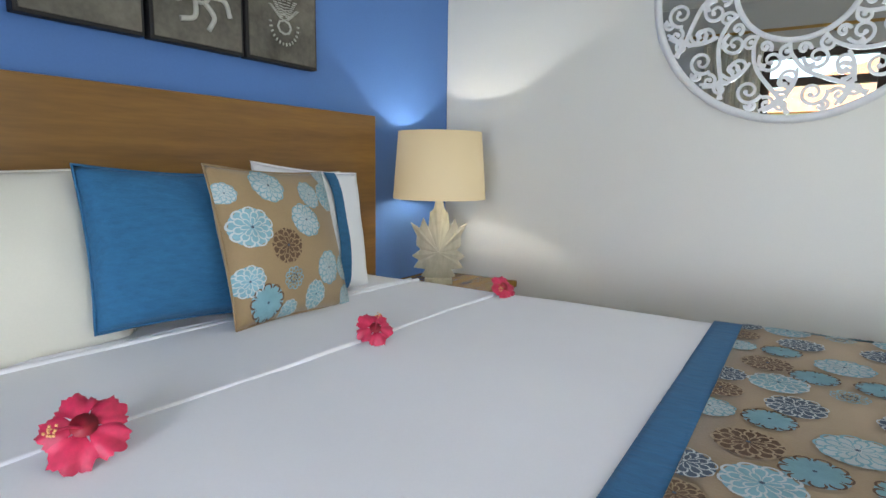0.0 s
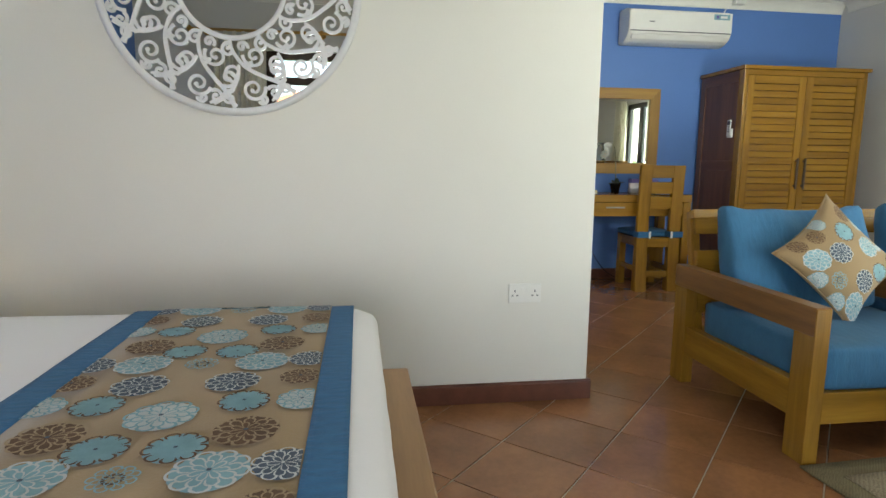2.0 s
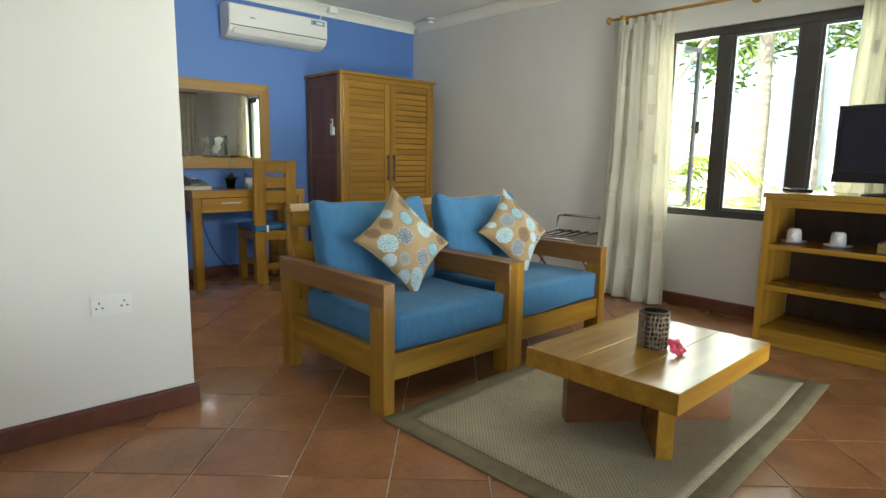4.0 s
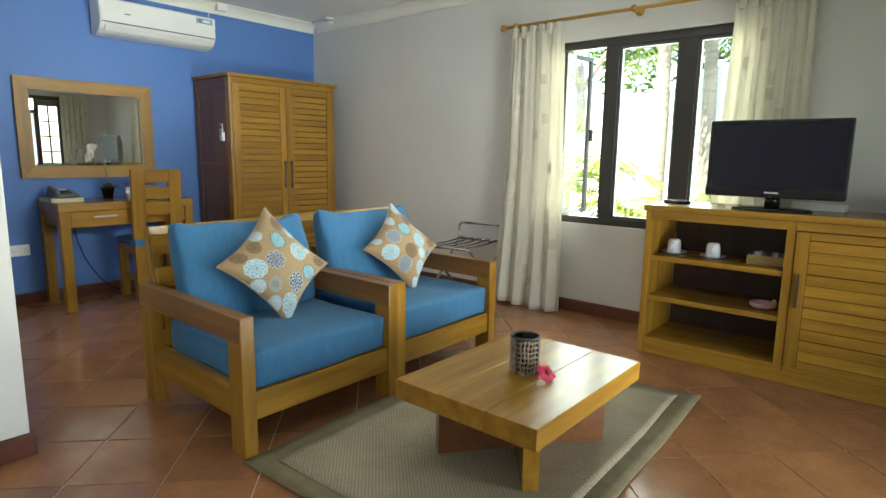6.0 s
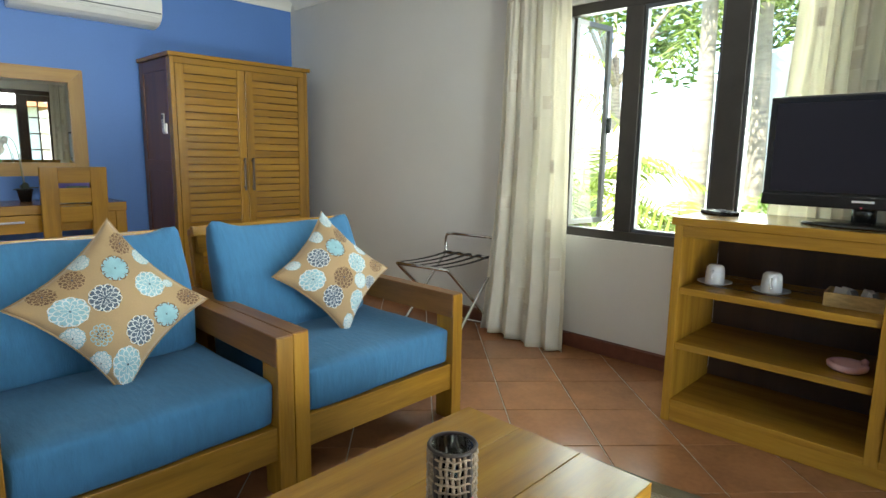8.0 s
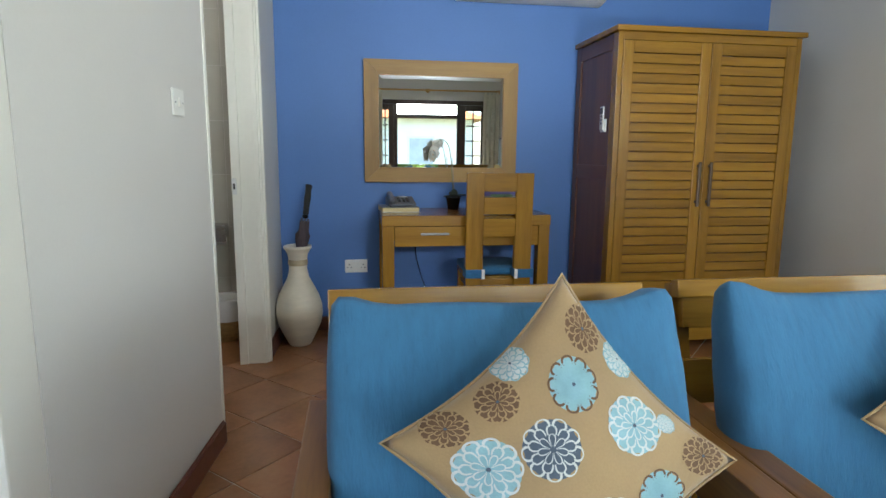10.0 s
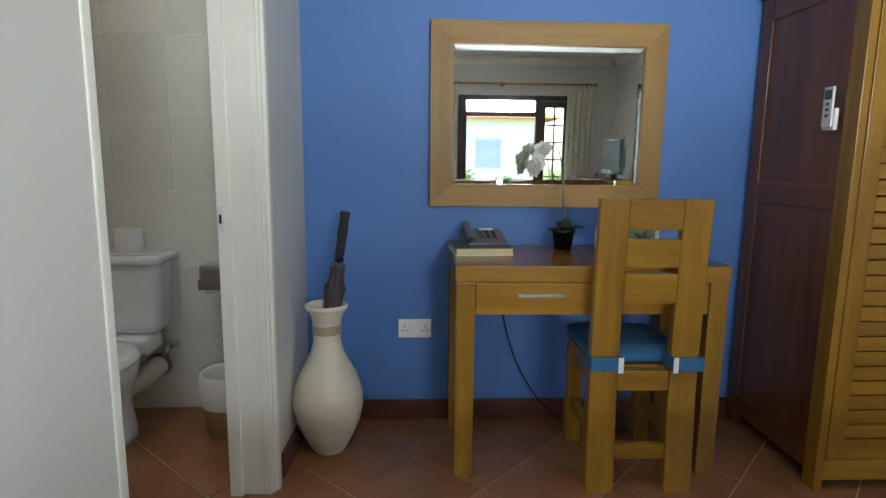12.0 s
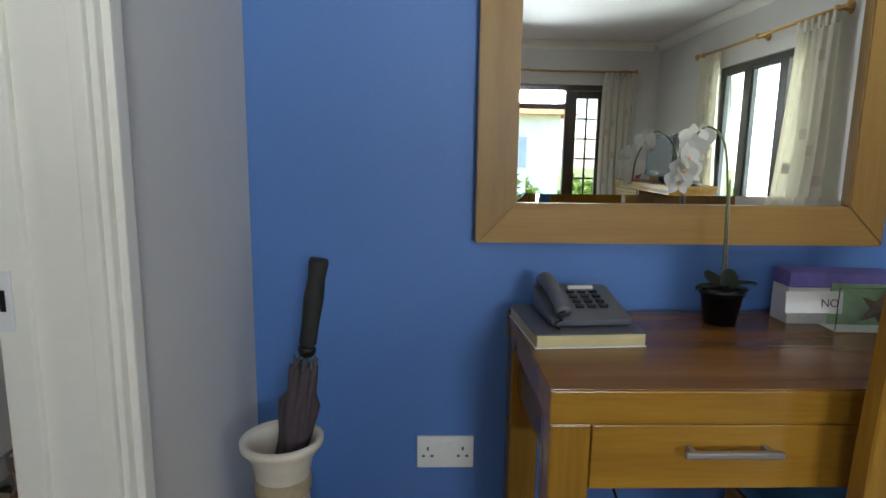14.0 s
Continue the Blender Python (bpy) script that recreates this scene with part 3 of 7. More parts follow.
for k in range(n_sl):
    z = 0.150 + k * pitch_
    gap_ = 0.0022 + 0.0026 * ((k * 5) % 3) / 2
    box("board", (-0.006, -L_ + 0.1015, z), (0.009, -0.8665, z + pitch_ - gap_), teak_y, door, 0.0012)
box("handle", (-0.030, -0.840, 0.44), (-0.018, -0.826, 0.62), handle_metal, door, 0.004, "dark bronze bar handle")
for z in (0.455, 0.60):
    box("handle_post", (-0.019, -0.838, z), (-0.0075, -0.828, z + 0.01), handle_metal, door, 0.001)

# ---- wardrobe ----
WX0, WX1, WY, WH = 2.748, 3.885, 3.770, 1.878
WD = YN - 0.018 - WY
wr = thing("wardrobe", (WX0, WY, 0), 0, "tall teak wardrobe with two louvred doors and redwood sides", "wardrobe")
WW = WX1 - WX0
box("cornice", (-0.018, -0.022, WH - 0.03), (WW + 0.018, WD, WH), teak_x, wr, 0.006)
for x in (0, WW - 0.03):
    side = box("side_panel", (x + 0.008, 0.045, 0.06), (x + 0.022, WD - 0.002, WH - 0.031), redwood_z, wr, 0.002, "red-brown framed side panel")
    for ya, yb in ((0.0, 0.07), (WD - 0.075, WD - 0.002)):
        box("side_stile", (x, ya, 0), (x + 0.03, yb, WH - 0.031), redwood_z if ya else teak_z, side, 0.003)
    for z in (0.06, 1.02, WH - 0.12):
        box("side_rail", (x, 0.071, z), (x + 0.03, WD - 0.076, z + 0.085), redwood_y, side, 0.003)
box("top_rail", (0.031, 0.002, WH - 0.075), (WW - 0.031, 0.03, WH - 0.031), teak_x, wr, 0.003)
box("bottom_rail", (0.031, 0.002, 0.04), (WW - 0.031, 0.03, 0.12), teak_x, wr, 0.003)
box("floor_board", (0.031, 0.03, 0.10), (WW - 0.031, WD - 0.02, 0.118), redwood_x, wr, 0.002)
box("back_panel", (0.031, WD - 0.018, 0.05), (WW - 0.031, WD - 0.004, WH - 0.032), redwood_z, wr, 0.002)
half = (WW - 0.062) / 2
for k in range(2):
    xa = 0.031 + k * half + 0.002
    xb = xa + half - 0.004
    d = box("door", (xa, -0.002, 0.124), (xa + 0.062, 0.026, WH - 0.078), teak_z, wr, 0.003, "slatted teak wardrobe door")
    box("stile", (xb - 0.062, -0.002, 0.124), (xb, 0.026, WH - 0.078), teak_z, d, 0.003)
    for z, h in ((0.124, 0.075), (WH - 0.142, 0.064)):
        box("door_rail", (xa + 0.063, -0.001, z), (xb - 0.063, 0.025, z + h), teak_x, d, 0.003)
    zz, n_sl = 0.201, 28
    pitch_ = (WH - 0.145 - zz) / n_sl
    for j in range(n_sl):
        slope = pose(0, 0.011, zz + (j + 0.5) * pitch_, -1.5, 0, 0)
        box("slat", (xa + 0.0625, -0.007, -pitch_ / 2 + 0.0030), (xb - 0.0625, 0.007, pitch_ / 2 - 0.0022), teak_x, d, 0.002, m=slope)
    hx = xb - 0.034 if k == 0 else xa + 0.034
    box("handle", (hx - 0.009, -0.035, 0.87), (hx + 0.009, -0.022, 1.13), handle_metal, d, 0.006, "dark bronze pull handle")
    for z in (0.89, 1.10):
        box("handle_post", (hx - 0.006, -0.023, z), (hx + 0.006, -0.0015, z + 0.014), handle_metal, d, 0.001)

# ---- desk ----
DX0, DX1, DY, DH = 1.435, 2.438, 3.890, 0.812
DD = YN - 0.02 - DY
dk = thing("desk", (DX0, DY, 0), 0, "teak writing desk with a single wide drawer", "desk")
DW = DX1 - DX0
box("top", (0, 0, DH - 0.062), (DW, DD, DH - 0.0035), teak_x, dk, 0.003)
box("top_surface", (0.001, 0.001, DH - 0.003), (DW - 0.001, DD - 0.001, DH), desk_wood, dk, 0.001, "dark polished desk top")
for x in (0.0, DW - 0.075):
    for y in (0.004, DD - 0.079):
        box("leg", (x + 0.003, y, 0), (x + 0.072, y + 0.075, DH - 0.063), teak_z, dk, 0.004)
box("drawer_front", (0.0745, 0.007, DH - 0.182), (DW - 0.0745, 0.03, DH - 0.066), teak_x, dk, 0.003, "drawer front with chrome bar handle")
box("drawer_box", (0.085, 0.031, DH - 0.175), (DW - 0.085, DD - 0.06, DH - 0.068), teak_y, dk, 0.002)
for x in (0.02, DW - 0.055):
    box("side_apron", (x, 0.080, DH - 0.18), (x + 0.025, DD - 0.08, DH - 0.064), teak_y, dk, 0.002)
box("back_apron", (0.073, DD - 0.05, DH - 0.18), (DW - 0.073, DD - 0.025, DH - 0.064), teak_x, dk, 0.002)
pull = bmesh.new()
add_box(pull, (0.222, -0.026, DH - 0.112), (0.388, -0.014, DH - 0.100), 0.0035, 3)
part("handle", pull, brushed_steel, dk, "brushed steel bar handle")
for x in (0.24, 0.37):
    box("handle_post", (x - 0.005, -0.0145, DH - 0.110), (x + 0.005, 0.008, DH - 0.102), brushed_steel, dk, 0.001)

# ---- desk chair ----
dc = thing("dining_chair", (2.10, 3.775, 0), -1.0, "teak dining chair with ladder back and tied blue seat pad", "chair")
for x in (-0.192, 0.092):
    bm = bmesh.new()
    # back post: leg raked back below, kinked at the seat
    prof = [(0.0, 0), (0.085, 0), (0.075, 0.30), (0.07, 0.46), (0.055, 0.75), (0.035, 1.060), (0.0, 1.060), (0.018, 0.75), (0.022, 0.46), (0.02, 0.30)]
    a = [bm.verts.new((x, y, z)) for y, z in prof]
    b = [bm.verts.new((x + 0.10, y, z)) for y, z in prof]
    bm.faces.new(a), bm.faces.new(b[::-1])
    for k in range(len(prof)):
        q = (k + 1) % len(prof)
        bm.faces.new([a[k], b[k], b[q], a[q]])
    bmesh.ops.recalc_face_normals(bm, faces=bm.faces[:])
    bmesh.ops.bevel(bm, geom=[e_ for e_ in bm.edges if abs(e_.verts[0].co.x - e_.verts[1].co.x) < 1e-6], offset=0.003, segments=1, affect="EDGES")
    part("back_leg", bm, teak_z, dc)
for z0_, z1_ in ((0.955, 1.059), (0.826, 0.922), (0.698, 0.802)):
    box("back_slat", (-0.0915, 0.0, -(z1_ - z0_) / 2), (0.0915, 0.028, (z1_ - z0_) / 2), teak_x, dc, 0.002, m=pose(0, 0.0012 + 0.056 * (1.072 - (z0_ + z1_) / 2), (z0_ + z1_) / 2, 3.2, 0, 0))
for x in (-0.175, 0.115):
    box("front_leg", (x, 0.38, 0), (x + 0.06, 0.44, 0.435), teak_z, dc, 0.004)
for x in (-0.165, 0.13):
    box("side_rail", (x, 0.075, 0.375), (x + 0.035, 0.38, 0.435), teak_y, dc, 0.003)
    box("stretcher", (x, 0.075, 0.16), (x + 0.03, 0.38, 0.20), teak_y, dc, 0.003)
box("rear_rail", (-0.0915, 0.03, 0.375), (0.0915, 0.06, 0.45), teak_x, dc, 0.003)
box("rear_stretcher", (-0.0915, 0.02, 0.12), (0.0915, 0.05, 0.175), teak_x, dc, 0.003)
box("front_rail", (-0.115, 0.39, 0.375), (0.115, 0.42, 0.435), teak_x, dc, 0.003)
box("seat", (-0.175, 0.072, 0.436), (0.175, 0.445, 0.455), teak_x, dc, 0.004)
pad = part("seat_pad", cushion_bm(0.36, 0.37, 0.05, 0.006, 0.02, 8, 0.003), blue_fabric, dc, "blue woven seat pad", True, pose(0, 0.265, 0.482))
for x in (-0.142, 0.142):
    tie = bmesh.new()
    add_box(tie, (x - 0.056, -0.012, 0.462), (x + 0.056, -0.004, 0.512), 0.003)
    add_box(tie, (x - 0.056, -0.004, 0.463), (x - 0.050, 0.085, 0.511), 0.002)
    add_box(tie, (x + 0.050, -0.004, 0.463), (x + 0.056, 0.085, 0.511), 0.002)
    t_ = part("tie", tie, blue_fabric, pad, "blue fastening strap round the chair post")
    s_ = 1 if x < 0 else -1
    box("fastener", (x + s_ * 0.046 - 0.009, -0.0155, 0.458), (x + s_ * 0.046 + 0.009, -0.0125, 0.514), paper_white, pad, 0.001, "white strap end")

# ---- bed ----
bed = thing("bed", (0, 0, 0), 0, "double bed with tall wooden headboard and white bedding", "bed")
BY_0, BY_1 = -0.72, 0.82
box("headboard", (-2.31, -0.92, 0.0), (-2.262, 1.07, 1.262), headwood, bed, 0.006, "tall brown varnished wooden headboard")
box("footboard", (-0.325, -0.80, 0.10), (-0.247, 0.950, 0.452), footwood, bed, 0.005, "low wooden footboard")
for y in (-0.80, 0.845):
    box("side_board", (-2.258, y, 0.12), (-0.327, y + 0.06, 0.38), footwood, bed, 0.004)
for x in (-2.2, -0.40):
    for y in (-0.74, 0.775):
        box("bed_leg", (x, y, 0), (x + 0.07, y + 0.07, 0.12), footwood, bed, 0.003)
box("base", (-2.255, -0.738, 0.12), (-0.327, 0.843, 0.36), sheet_mat, bed, 0.01)


def slab_round(lo, hi, r, n=(60, 44, 10), wob=0.004, seed=0):
    """A soft-edged slab with a fine uneven surface."""
    c = [(lo[k] + hi[k]) / 2 for k in range(3)]
    h = [(hi[k] - lo[k]) / 2 for k in range(3)]
    bm = bmesh.new()
    bmesh.ops.create_cube(bm, size=2.0)
    bmesh.ops.subdivide_edges(bm, edges=bm.edges[:], cuts=34, use_grid_fill=True)
    for v in bm.verts:
        p = Vector([v.co[k] * h[k] for k in range(3)])
        inner = Vector([max(-h[k] + r, min(h[k] - r, p[k])) for k in range(3)])
        q = p - inner
        p = inner + (q.normalized() * r if q.length > 1e-9 else q)
        p += Vector((0, 0, 1)) * wob * noise.noise(Vector((p.x * 3 + seed, p.y * 3, p.z * 3))) + wob * 0.6 * noise.noise_vector(p * 9 + Vector((seed, 0, 0)))
        v.co = p + Vector(c)
    for f in bm.faces:
        f.smooth = True
    return bm


part("mattress", slab_round((-2.25, BY_0, 0.361), (-0.34, BY_1, 0.685), 0.055), sheet_mat, bed, "white sheet over the mattress", True)


# ---- soft furnishings ----
def doily(bm, cx, cy, r, kind, surf, turn=0.0):
    """A crocheted round: scalloped base and two rings of petal loops laid on a surface."""
    base, line = {"blue": (1, 2), "navy": (3, 2), "brown": (4, 4), "white": (2, 1), "ring": (4, 1), "bluedark": (1, 1), "dahlia": (4, 0), "slate": (3, 2)}[kind]
    lob = 9

    def p(rad, a, h):
        return bm.verts.new(surf(cx + rad * math.cos(a + turn), cy + rad * math.sin(a + turn), h))

    n = 48
    if kind in ("brown", "ring"):
        radii = [0.28 * r, 0.34 * r]
    else:
        radii = [0.0, 0.45 * r, 0.78 * r]
    prev = None
    for rad in radii + [None]:
        ring = []
        for k in range(n):
            a = 2 * math.pi * k / n
            rr = (0.88 + 0.07 * abs(math.cos(lob / 2 * a))) * r if rad is None else rad
            if kind in ("brown", "ring") and rad is None:
                rr = 0.44 * r
            ring.append(p(rr, a, 0.0012))
        if prev:
            for k in range(n):
                f = bm.faces.new([prev[k], prev[(k + 1) % n], ring[(k + 1) % n], ring[k]])
                f.material_index = base
        prev = ring
    for count, r0, r1, w in ((7, 0.10, 0.50, 0.028), (lob, 0.48, 0.78, 0.030), (lob, 0.74, 1.0, 0.042)):
        for k in range(count):
            a0 = 2 * math.pi * (k + (0.5 if count == lob and r0 > 0.6 else 0)) / count
            half = math.pi / count * 0.92
            loop_o, loop_i = [], []
            for j in range(11):
                t = math.pi * j / 10
                rad = r0 + (r1 - r0) * math.sin(t) ** 0.7
                off = half * math.cos(t)
                loop_o.append(p(rad * r, a0 + off, 0.0022))
                loop_i.append(p(max(rad - (1.0 if base == 3 else 1.6) * w, r0 * 0.9) * r, a0 + off * 0.72, 0.0022))
            for j in range(10):
                try:
                    f = bm.faces.new([loop_o[j], loop_o[j + 1], loop_i[j + 1], loop_i[j]])
                    f.material_index = 4 if (kind == "bluedark" and r0 > 0.6) else line
                except ValueError:
                    pass
    c = [p(0.07 * r, 2 * math.pi * k / 8, 0.003) for k in range(8)]
    bm.faces.new(c).material_index = 3 if kind != "navy" else 2


PRINT = [brown_fabric, pale_blue_thread, white_thread, navy_thread, brown_thread]


def pillow_shape(h, k, T, sag=0.07, flat=0.45, seed=0.0, w=0.006):
    """Half-sizes h, k and half-thickness T: a filled pillow with pulled-out corners."""
    def front(x, y, off=0.0, side=1):
        u, v = max(-1, min(1, x / h)), max(-1, min(1, y / k))
        z = T * (max(0, 1 - u * u) * max(0, 1 - v * v)) ** flat + 0.0025 + off
        z += w * noise.noise(Vector((x * 7 + seed, y * 7, side))) * min(1, 6 * (1 - abs(u)) , 6 * (1 - abs(v)))
        return Vector((h * u * (1 - sag * (1 - v * v)), k * v * (1 - sag * (1 - u * u)), side * z))
    return front


def pillow_bm(h, k, T, n=22, **kw):
    f = pillow_shape(h, k, T, **kw)
    bm = bmesh.new()
    grids = []
    for side in (1, -1):
        g = [[bm.verts.new(f((2 * i / n - 1) * h, (2 * j / n - 1) * k, 0, side)) for j in range(n + 1)] for i in range(n + 1)]
        grids.append(g)
        for i in range(n):
            for j in range(n):
                q = [g[i][j], g[i + 1][j], g[i + 1][j + 1], g[i][j + 1]]
                bm.faces.new(q if side > 0 else q[::-1]).smooth = True
    bmesh.ops.remove_doubles(bm, verts=bm.verts[:], dist=0.006)
    return bm


def pillow_edge(h, k, sag=0.07, n=14):
    pts = []
    for (a, b) in (((-1, -1), (1, -1)), ((1, -1), (1, 1)), ((1, 1), (-1, 1)), ((-1, 1), (-1, -1))):
        for i in range(n):
            t = i / n
            u, v = a[0] + (b[0] - a[0]) * t, a[1] + (b[1] - a[1]) * t
            pts.append((h * u * (1 - sag * (1 - v * v)), k * v * (1 - sag * (1 - u * u)), 0))
    return pts


def print_cushion(name, m, size, flowers, label, seed, sag=0.15):
    h = size / 2
    c = new(name)
    c.matrix_basis = m
    tagged(c, label, "cushion", "tan floral cushions")
    part("cover", pillow_bm(h, h, 0.076, 30, seed=seed, sag=sag, flat=0.55, w=0.010), brown_fabric, c)
    front = pillow_shape(h, h, 0.076, seed=seed, sag=sag, flat=0.55, w=0.010)
    bm = bmesh.new()
    for x, y, r, kind in flowers:
        doily(bm, x * h, y * h, 0.88 * r * h, kind, lambda a, b, o: front(a, b, o), seed + x)
    part("flower_print", bm, PRINT, c, "crocheted rounds in pale blue, white, navy and brown")
    part("piping", tube(pillow_edge(h, h, sag), 0.0030, 6, True), brown_fabric, c)
    return c


FL = [(0.80, 0.62, 0.23, "dahlia"), (0.36, 0.42, 0.27, "bluedark"), (0.53, -0.17, 0.29, "blue"), (0.80, -0.76, 0.22, "dahlia"), (-0.16, 0.19, 0.29, "slate"), (-0.64, 0.40, 0.30, "blue"), (-0.62, 0.84, 0.20, "dahlia"), (-0.20, 0.76, 0.21, "dahlia"), (0.90, 0.24, 0.18, "white"),
      (0.29, -0.75, 0.26, "bluedark"), (-0.20, -0.60, 0.28, "navy"), (-0.66, -0.18, 0.20, "ring"), (-0.94, 0.08, 0.19, "white"), (-0.70, -0.78, 0.29, "blue"), (-0.96, -0.44, 0.19, "white"), (0.10, 0.92, 0.18, "white"), (0.78, -0.36, 0.10, "white")]
FL_2 = [(0.33, 0.40, 0.29, "bluedark"), (0.39, -0.25, 0.31, "blue"), (-0.17, 0.58, 0.30, "slate"), (-0.20, -0.18, 0.32, "dahlia"), (-0.70, 0.36, 0.31, "blue"), (-0.70, -0.24, 0.28, "slate"), (-0.34, -0.84, 0.29, "blue"), (0.08, -0.60, 0.23, "white"), (0.30, -0.88, 0.20, "navy"),
        (0.76, -0.70, 0.23, "dahlia"), (0.78, 0.42, 0.24, "dahlia"), (0.86, 0.86, 0.20, "white"), (0.88, -0.16, 0.20, "white"), (-0.82, -0.90, 0.20, "white"), (0.30, 0.90, 0.18, "white"), (-0.60, 0.90, 0.16, "white")]


def basis(center, right, up):
    r = Vector(right).normalized()
    u = (Vector(up) - r * r.dot(Vector(up))).normalized()
    w = r.cross(u)
    return Matrix(((r.x, u.x, w.x, center[0]), (r.y, u.y, w.y, center[1]), (r.z, u.z, w.z, center[2]), (0, 0, 0, 1)))


m1 = basis((1.622, 1.440, 0.672), (1, -0.04, -0.10), (0.05, 0.45, 0.90)) @ pose(0, 0, 0, 0, 0, 45)
print_cushion("cushion", m1, 0.43, FL, "tan cushion with crocheted flowers, propped cornerwise on the armchair", 1.0)
m2 = basis((2.500, 1.450, 0.660), (1, -0.12, -0.08), (0.04, 0.45, 0.90)) @ pose(0, 0, 0, 0, 0, 47)
print_cushion("cushion", m2, 0.405, FL_2, "tan cushion with crocheted flowers, propped cornerwise on the armchair", 5.0)

# bed cushions and pillows
def plain_pillow(name, m, w, h, T, mat, label, group="", seed=0.0, sag=0.05):
    c = new(name, None)
    c.matrix_basis = m
    tagged(c, label, "pillow" if "pillow" in name else "cushion", group)
    part("cover", pillow_bm(w / 2, h / 2, T, 24, seed=seed, sag=sag, w=0.012), mat, c)
    part("seam", tube(pillow_edge(w / 2, h / 2, sag), 0.003, 6, True), mat, c)
    return c


plain_pillow("bed_pillow", basis((-2.125, 0.375, 0.838), (0, 1, 0), (-0.28, 0, 1)), 0.78, 0.42, 0.085, pillow_mat, "plump white cotton pillow propped against the headboard", "white bed pillows", 2.0)
plain_pillow("bed_pillow", basis((-2.09, -0.46, 0.848), (0, 1, 0), (-0.28, 0, 1)), 0.78, 0.42, 0.10, pillow_mat, "plump white cotton pillow propped against the headboard", "white bed pillows", 4.0)
plain_pillow("cushion", basis((-2.00, 0.0, 0.877), (0.06, 1, -0.06), (-0.30, 0.02, 1)), 0.385, 0.36, 0.06, blue_fabric, "plain deep blue woven cushion leaning on the bed pillows", "", 7.0)
bandc = plain_pillow("cushion", basis((-2.005, 0.465, 0.868), (0.02, 1, -0.08), (-0.22, 0, 1)), 0.42, 0.385, 0.055, sheet_mat, "white cushion with a blue edge band", "", 9.0)
fr = pillow_shape(0.21, 0.1925, 0.055, seed=9.0, w=0.012, sag=0.05)
part("band", grid_surface(lambda u, v: fr(0.040 + 0.052 * u, (v * 1.96 - 0.98) * 0.1925, 0.004), 4, 20), blue_fabric, bandc, "blue woven band")
mb_ = basis((-1.900, 0.243, 0.866), (-0.03, 1, -0.05), (-0.32, 0.12, 1))
BED_FL = [(-0.34, 0.72, 0.28, "white"), (0.36, 0.60, 0.24, "white"), (0.78, 0.58, 0.26, "blue"), (0.86, 0.92, 0.20, "white"), (-0.73, 0.17, 0.30, "blue"), (0.10, 0.22, 0.28, "white"), (-0.31, -0.11, 0.28, "dahlia"), (0.42, -0.46, 0.27, "white"), (-0.25, -0.54, 0.17, "ring"), (0.84, -0.46, 0.21, "white"), (-0.86, -0.48, 0.22, "blue"), (-0.64, -0.78, 0.27, "bluedark"), (0.14, -0.80, 0.22, "blue"), (0.84, -0.86, 0.18, "white"), (-0.30, -0.94, 0.16, "blue"), (-0.92, 0.62, 0.16, "white")]
print_cushion("cushion", mb_, 0.395, BED_FL, "tan cushion with crocheted pale blue flowers on the bed", 11.0, 0.06)

# bed runner with drop at both sides
run = thing("bed_runner", (0, 0, 0), 0, "tan floral bed runner edged in blue on the bed", "bed runner")


def over_bed(x, s, h=0.0):
    """A point on the runner: s runs across the bed and down its sides."""
    half, r = (BY_1 - BY_0) / 2, 0.055
    mid = (BY_1 + BY_0) / 2
    z = 0.6905 + h
    t = abs(s)
    flat = half - r
    sg = 1 if s > 0 else -1
    wob = 0.002 * noise.noise(Vector((x * 6, s * 6, 4)))
    if t < flat:
        return Vector((x, mid + s, z + wob))
    a = (t - flat) / r
    if a < math.pi / 2:
        return Vector((x, mid + sg * (flat + (r + 0.006 + h) * math.sin(a)), z - (r + 0.006 + h) * (1 - math.cos(a)) + wob))
    return Vector((x, mid + sg * (half + 0.006 + h + wob), z - r - (t - flat - r * math.pi / 2)))


S_ = (BY_1 - BY_0) / 2 + 0.20
for nm, xa, xb, mt, dz in (("print_panel", -0.872, -0.459, brown_fabric, 0.0), ("blue_band", -0.936, -0.872, blue_fabric, 0.001), ("blue_band", -0.459, -0.403, blue_fabric, 0.001)):
    bm = grid_surface(lambda u, v: over_bed(xa + (xb - xa) * u, (2 * v - 1) * S_, dz), 6, 90)
    bmesh.ops.recalc_face_normals(bm, faces=bm.faces[:])
    bmesh.ops.solidify(bm, geom=bm.faces[:], thickness=0.004)
    part(nm, bm, mt, run, "blue woven edge band" if "band" in nm else "tan cloth printed with flowers")
bm = bmesh.new()
rng = random.Random(3)
midb = (BY_1 + BY_0) / 2
# one repeat of the print along the runner: kind, place across, place along, radius
REPEAT = [("navy", -0.866, 0.364, 0.040), ("blue", -0.778, 0.361, 0.050), ("ring", -0.674, 0.352, 0.030), ("blue", -0.568, 0.357, 0.050), ("navy", -0.482, 0.362, 0.040),
          ("dahlia", -0.862, 0.277, 0.038), ("navy", -0.749, 0.258, 0.046), ("navy", -0.600, 0.256, 0.046), ("dahlia", -0.490, 0.271, 0.038),
          ("white", -0.866, 0.180, 0.040), ("bluedark", -0.782, 0.180, 0.040), ("bluedark", -0.566, 0.172, 0.040), ("white", -0.478, 0.170, 0.040),
          ("white", -0.675, 0.130, 0.052), ("dahlia", -0.802, 0.077, 0.048), ("dahlia", -0.545, 0.070, 0.048), ("bluedark", -0.724, 0.034, 0.042), ("bluedark", -0.625, 0.028, 0.042)]
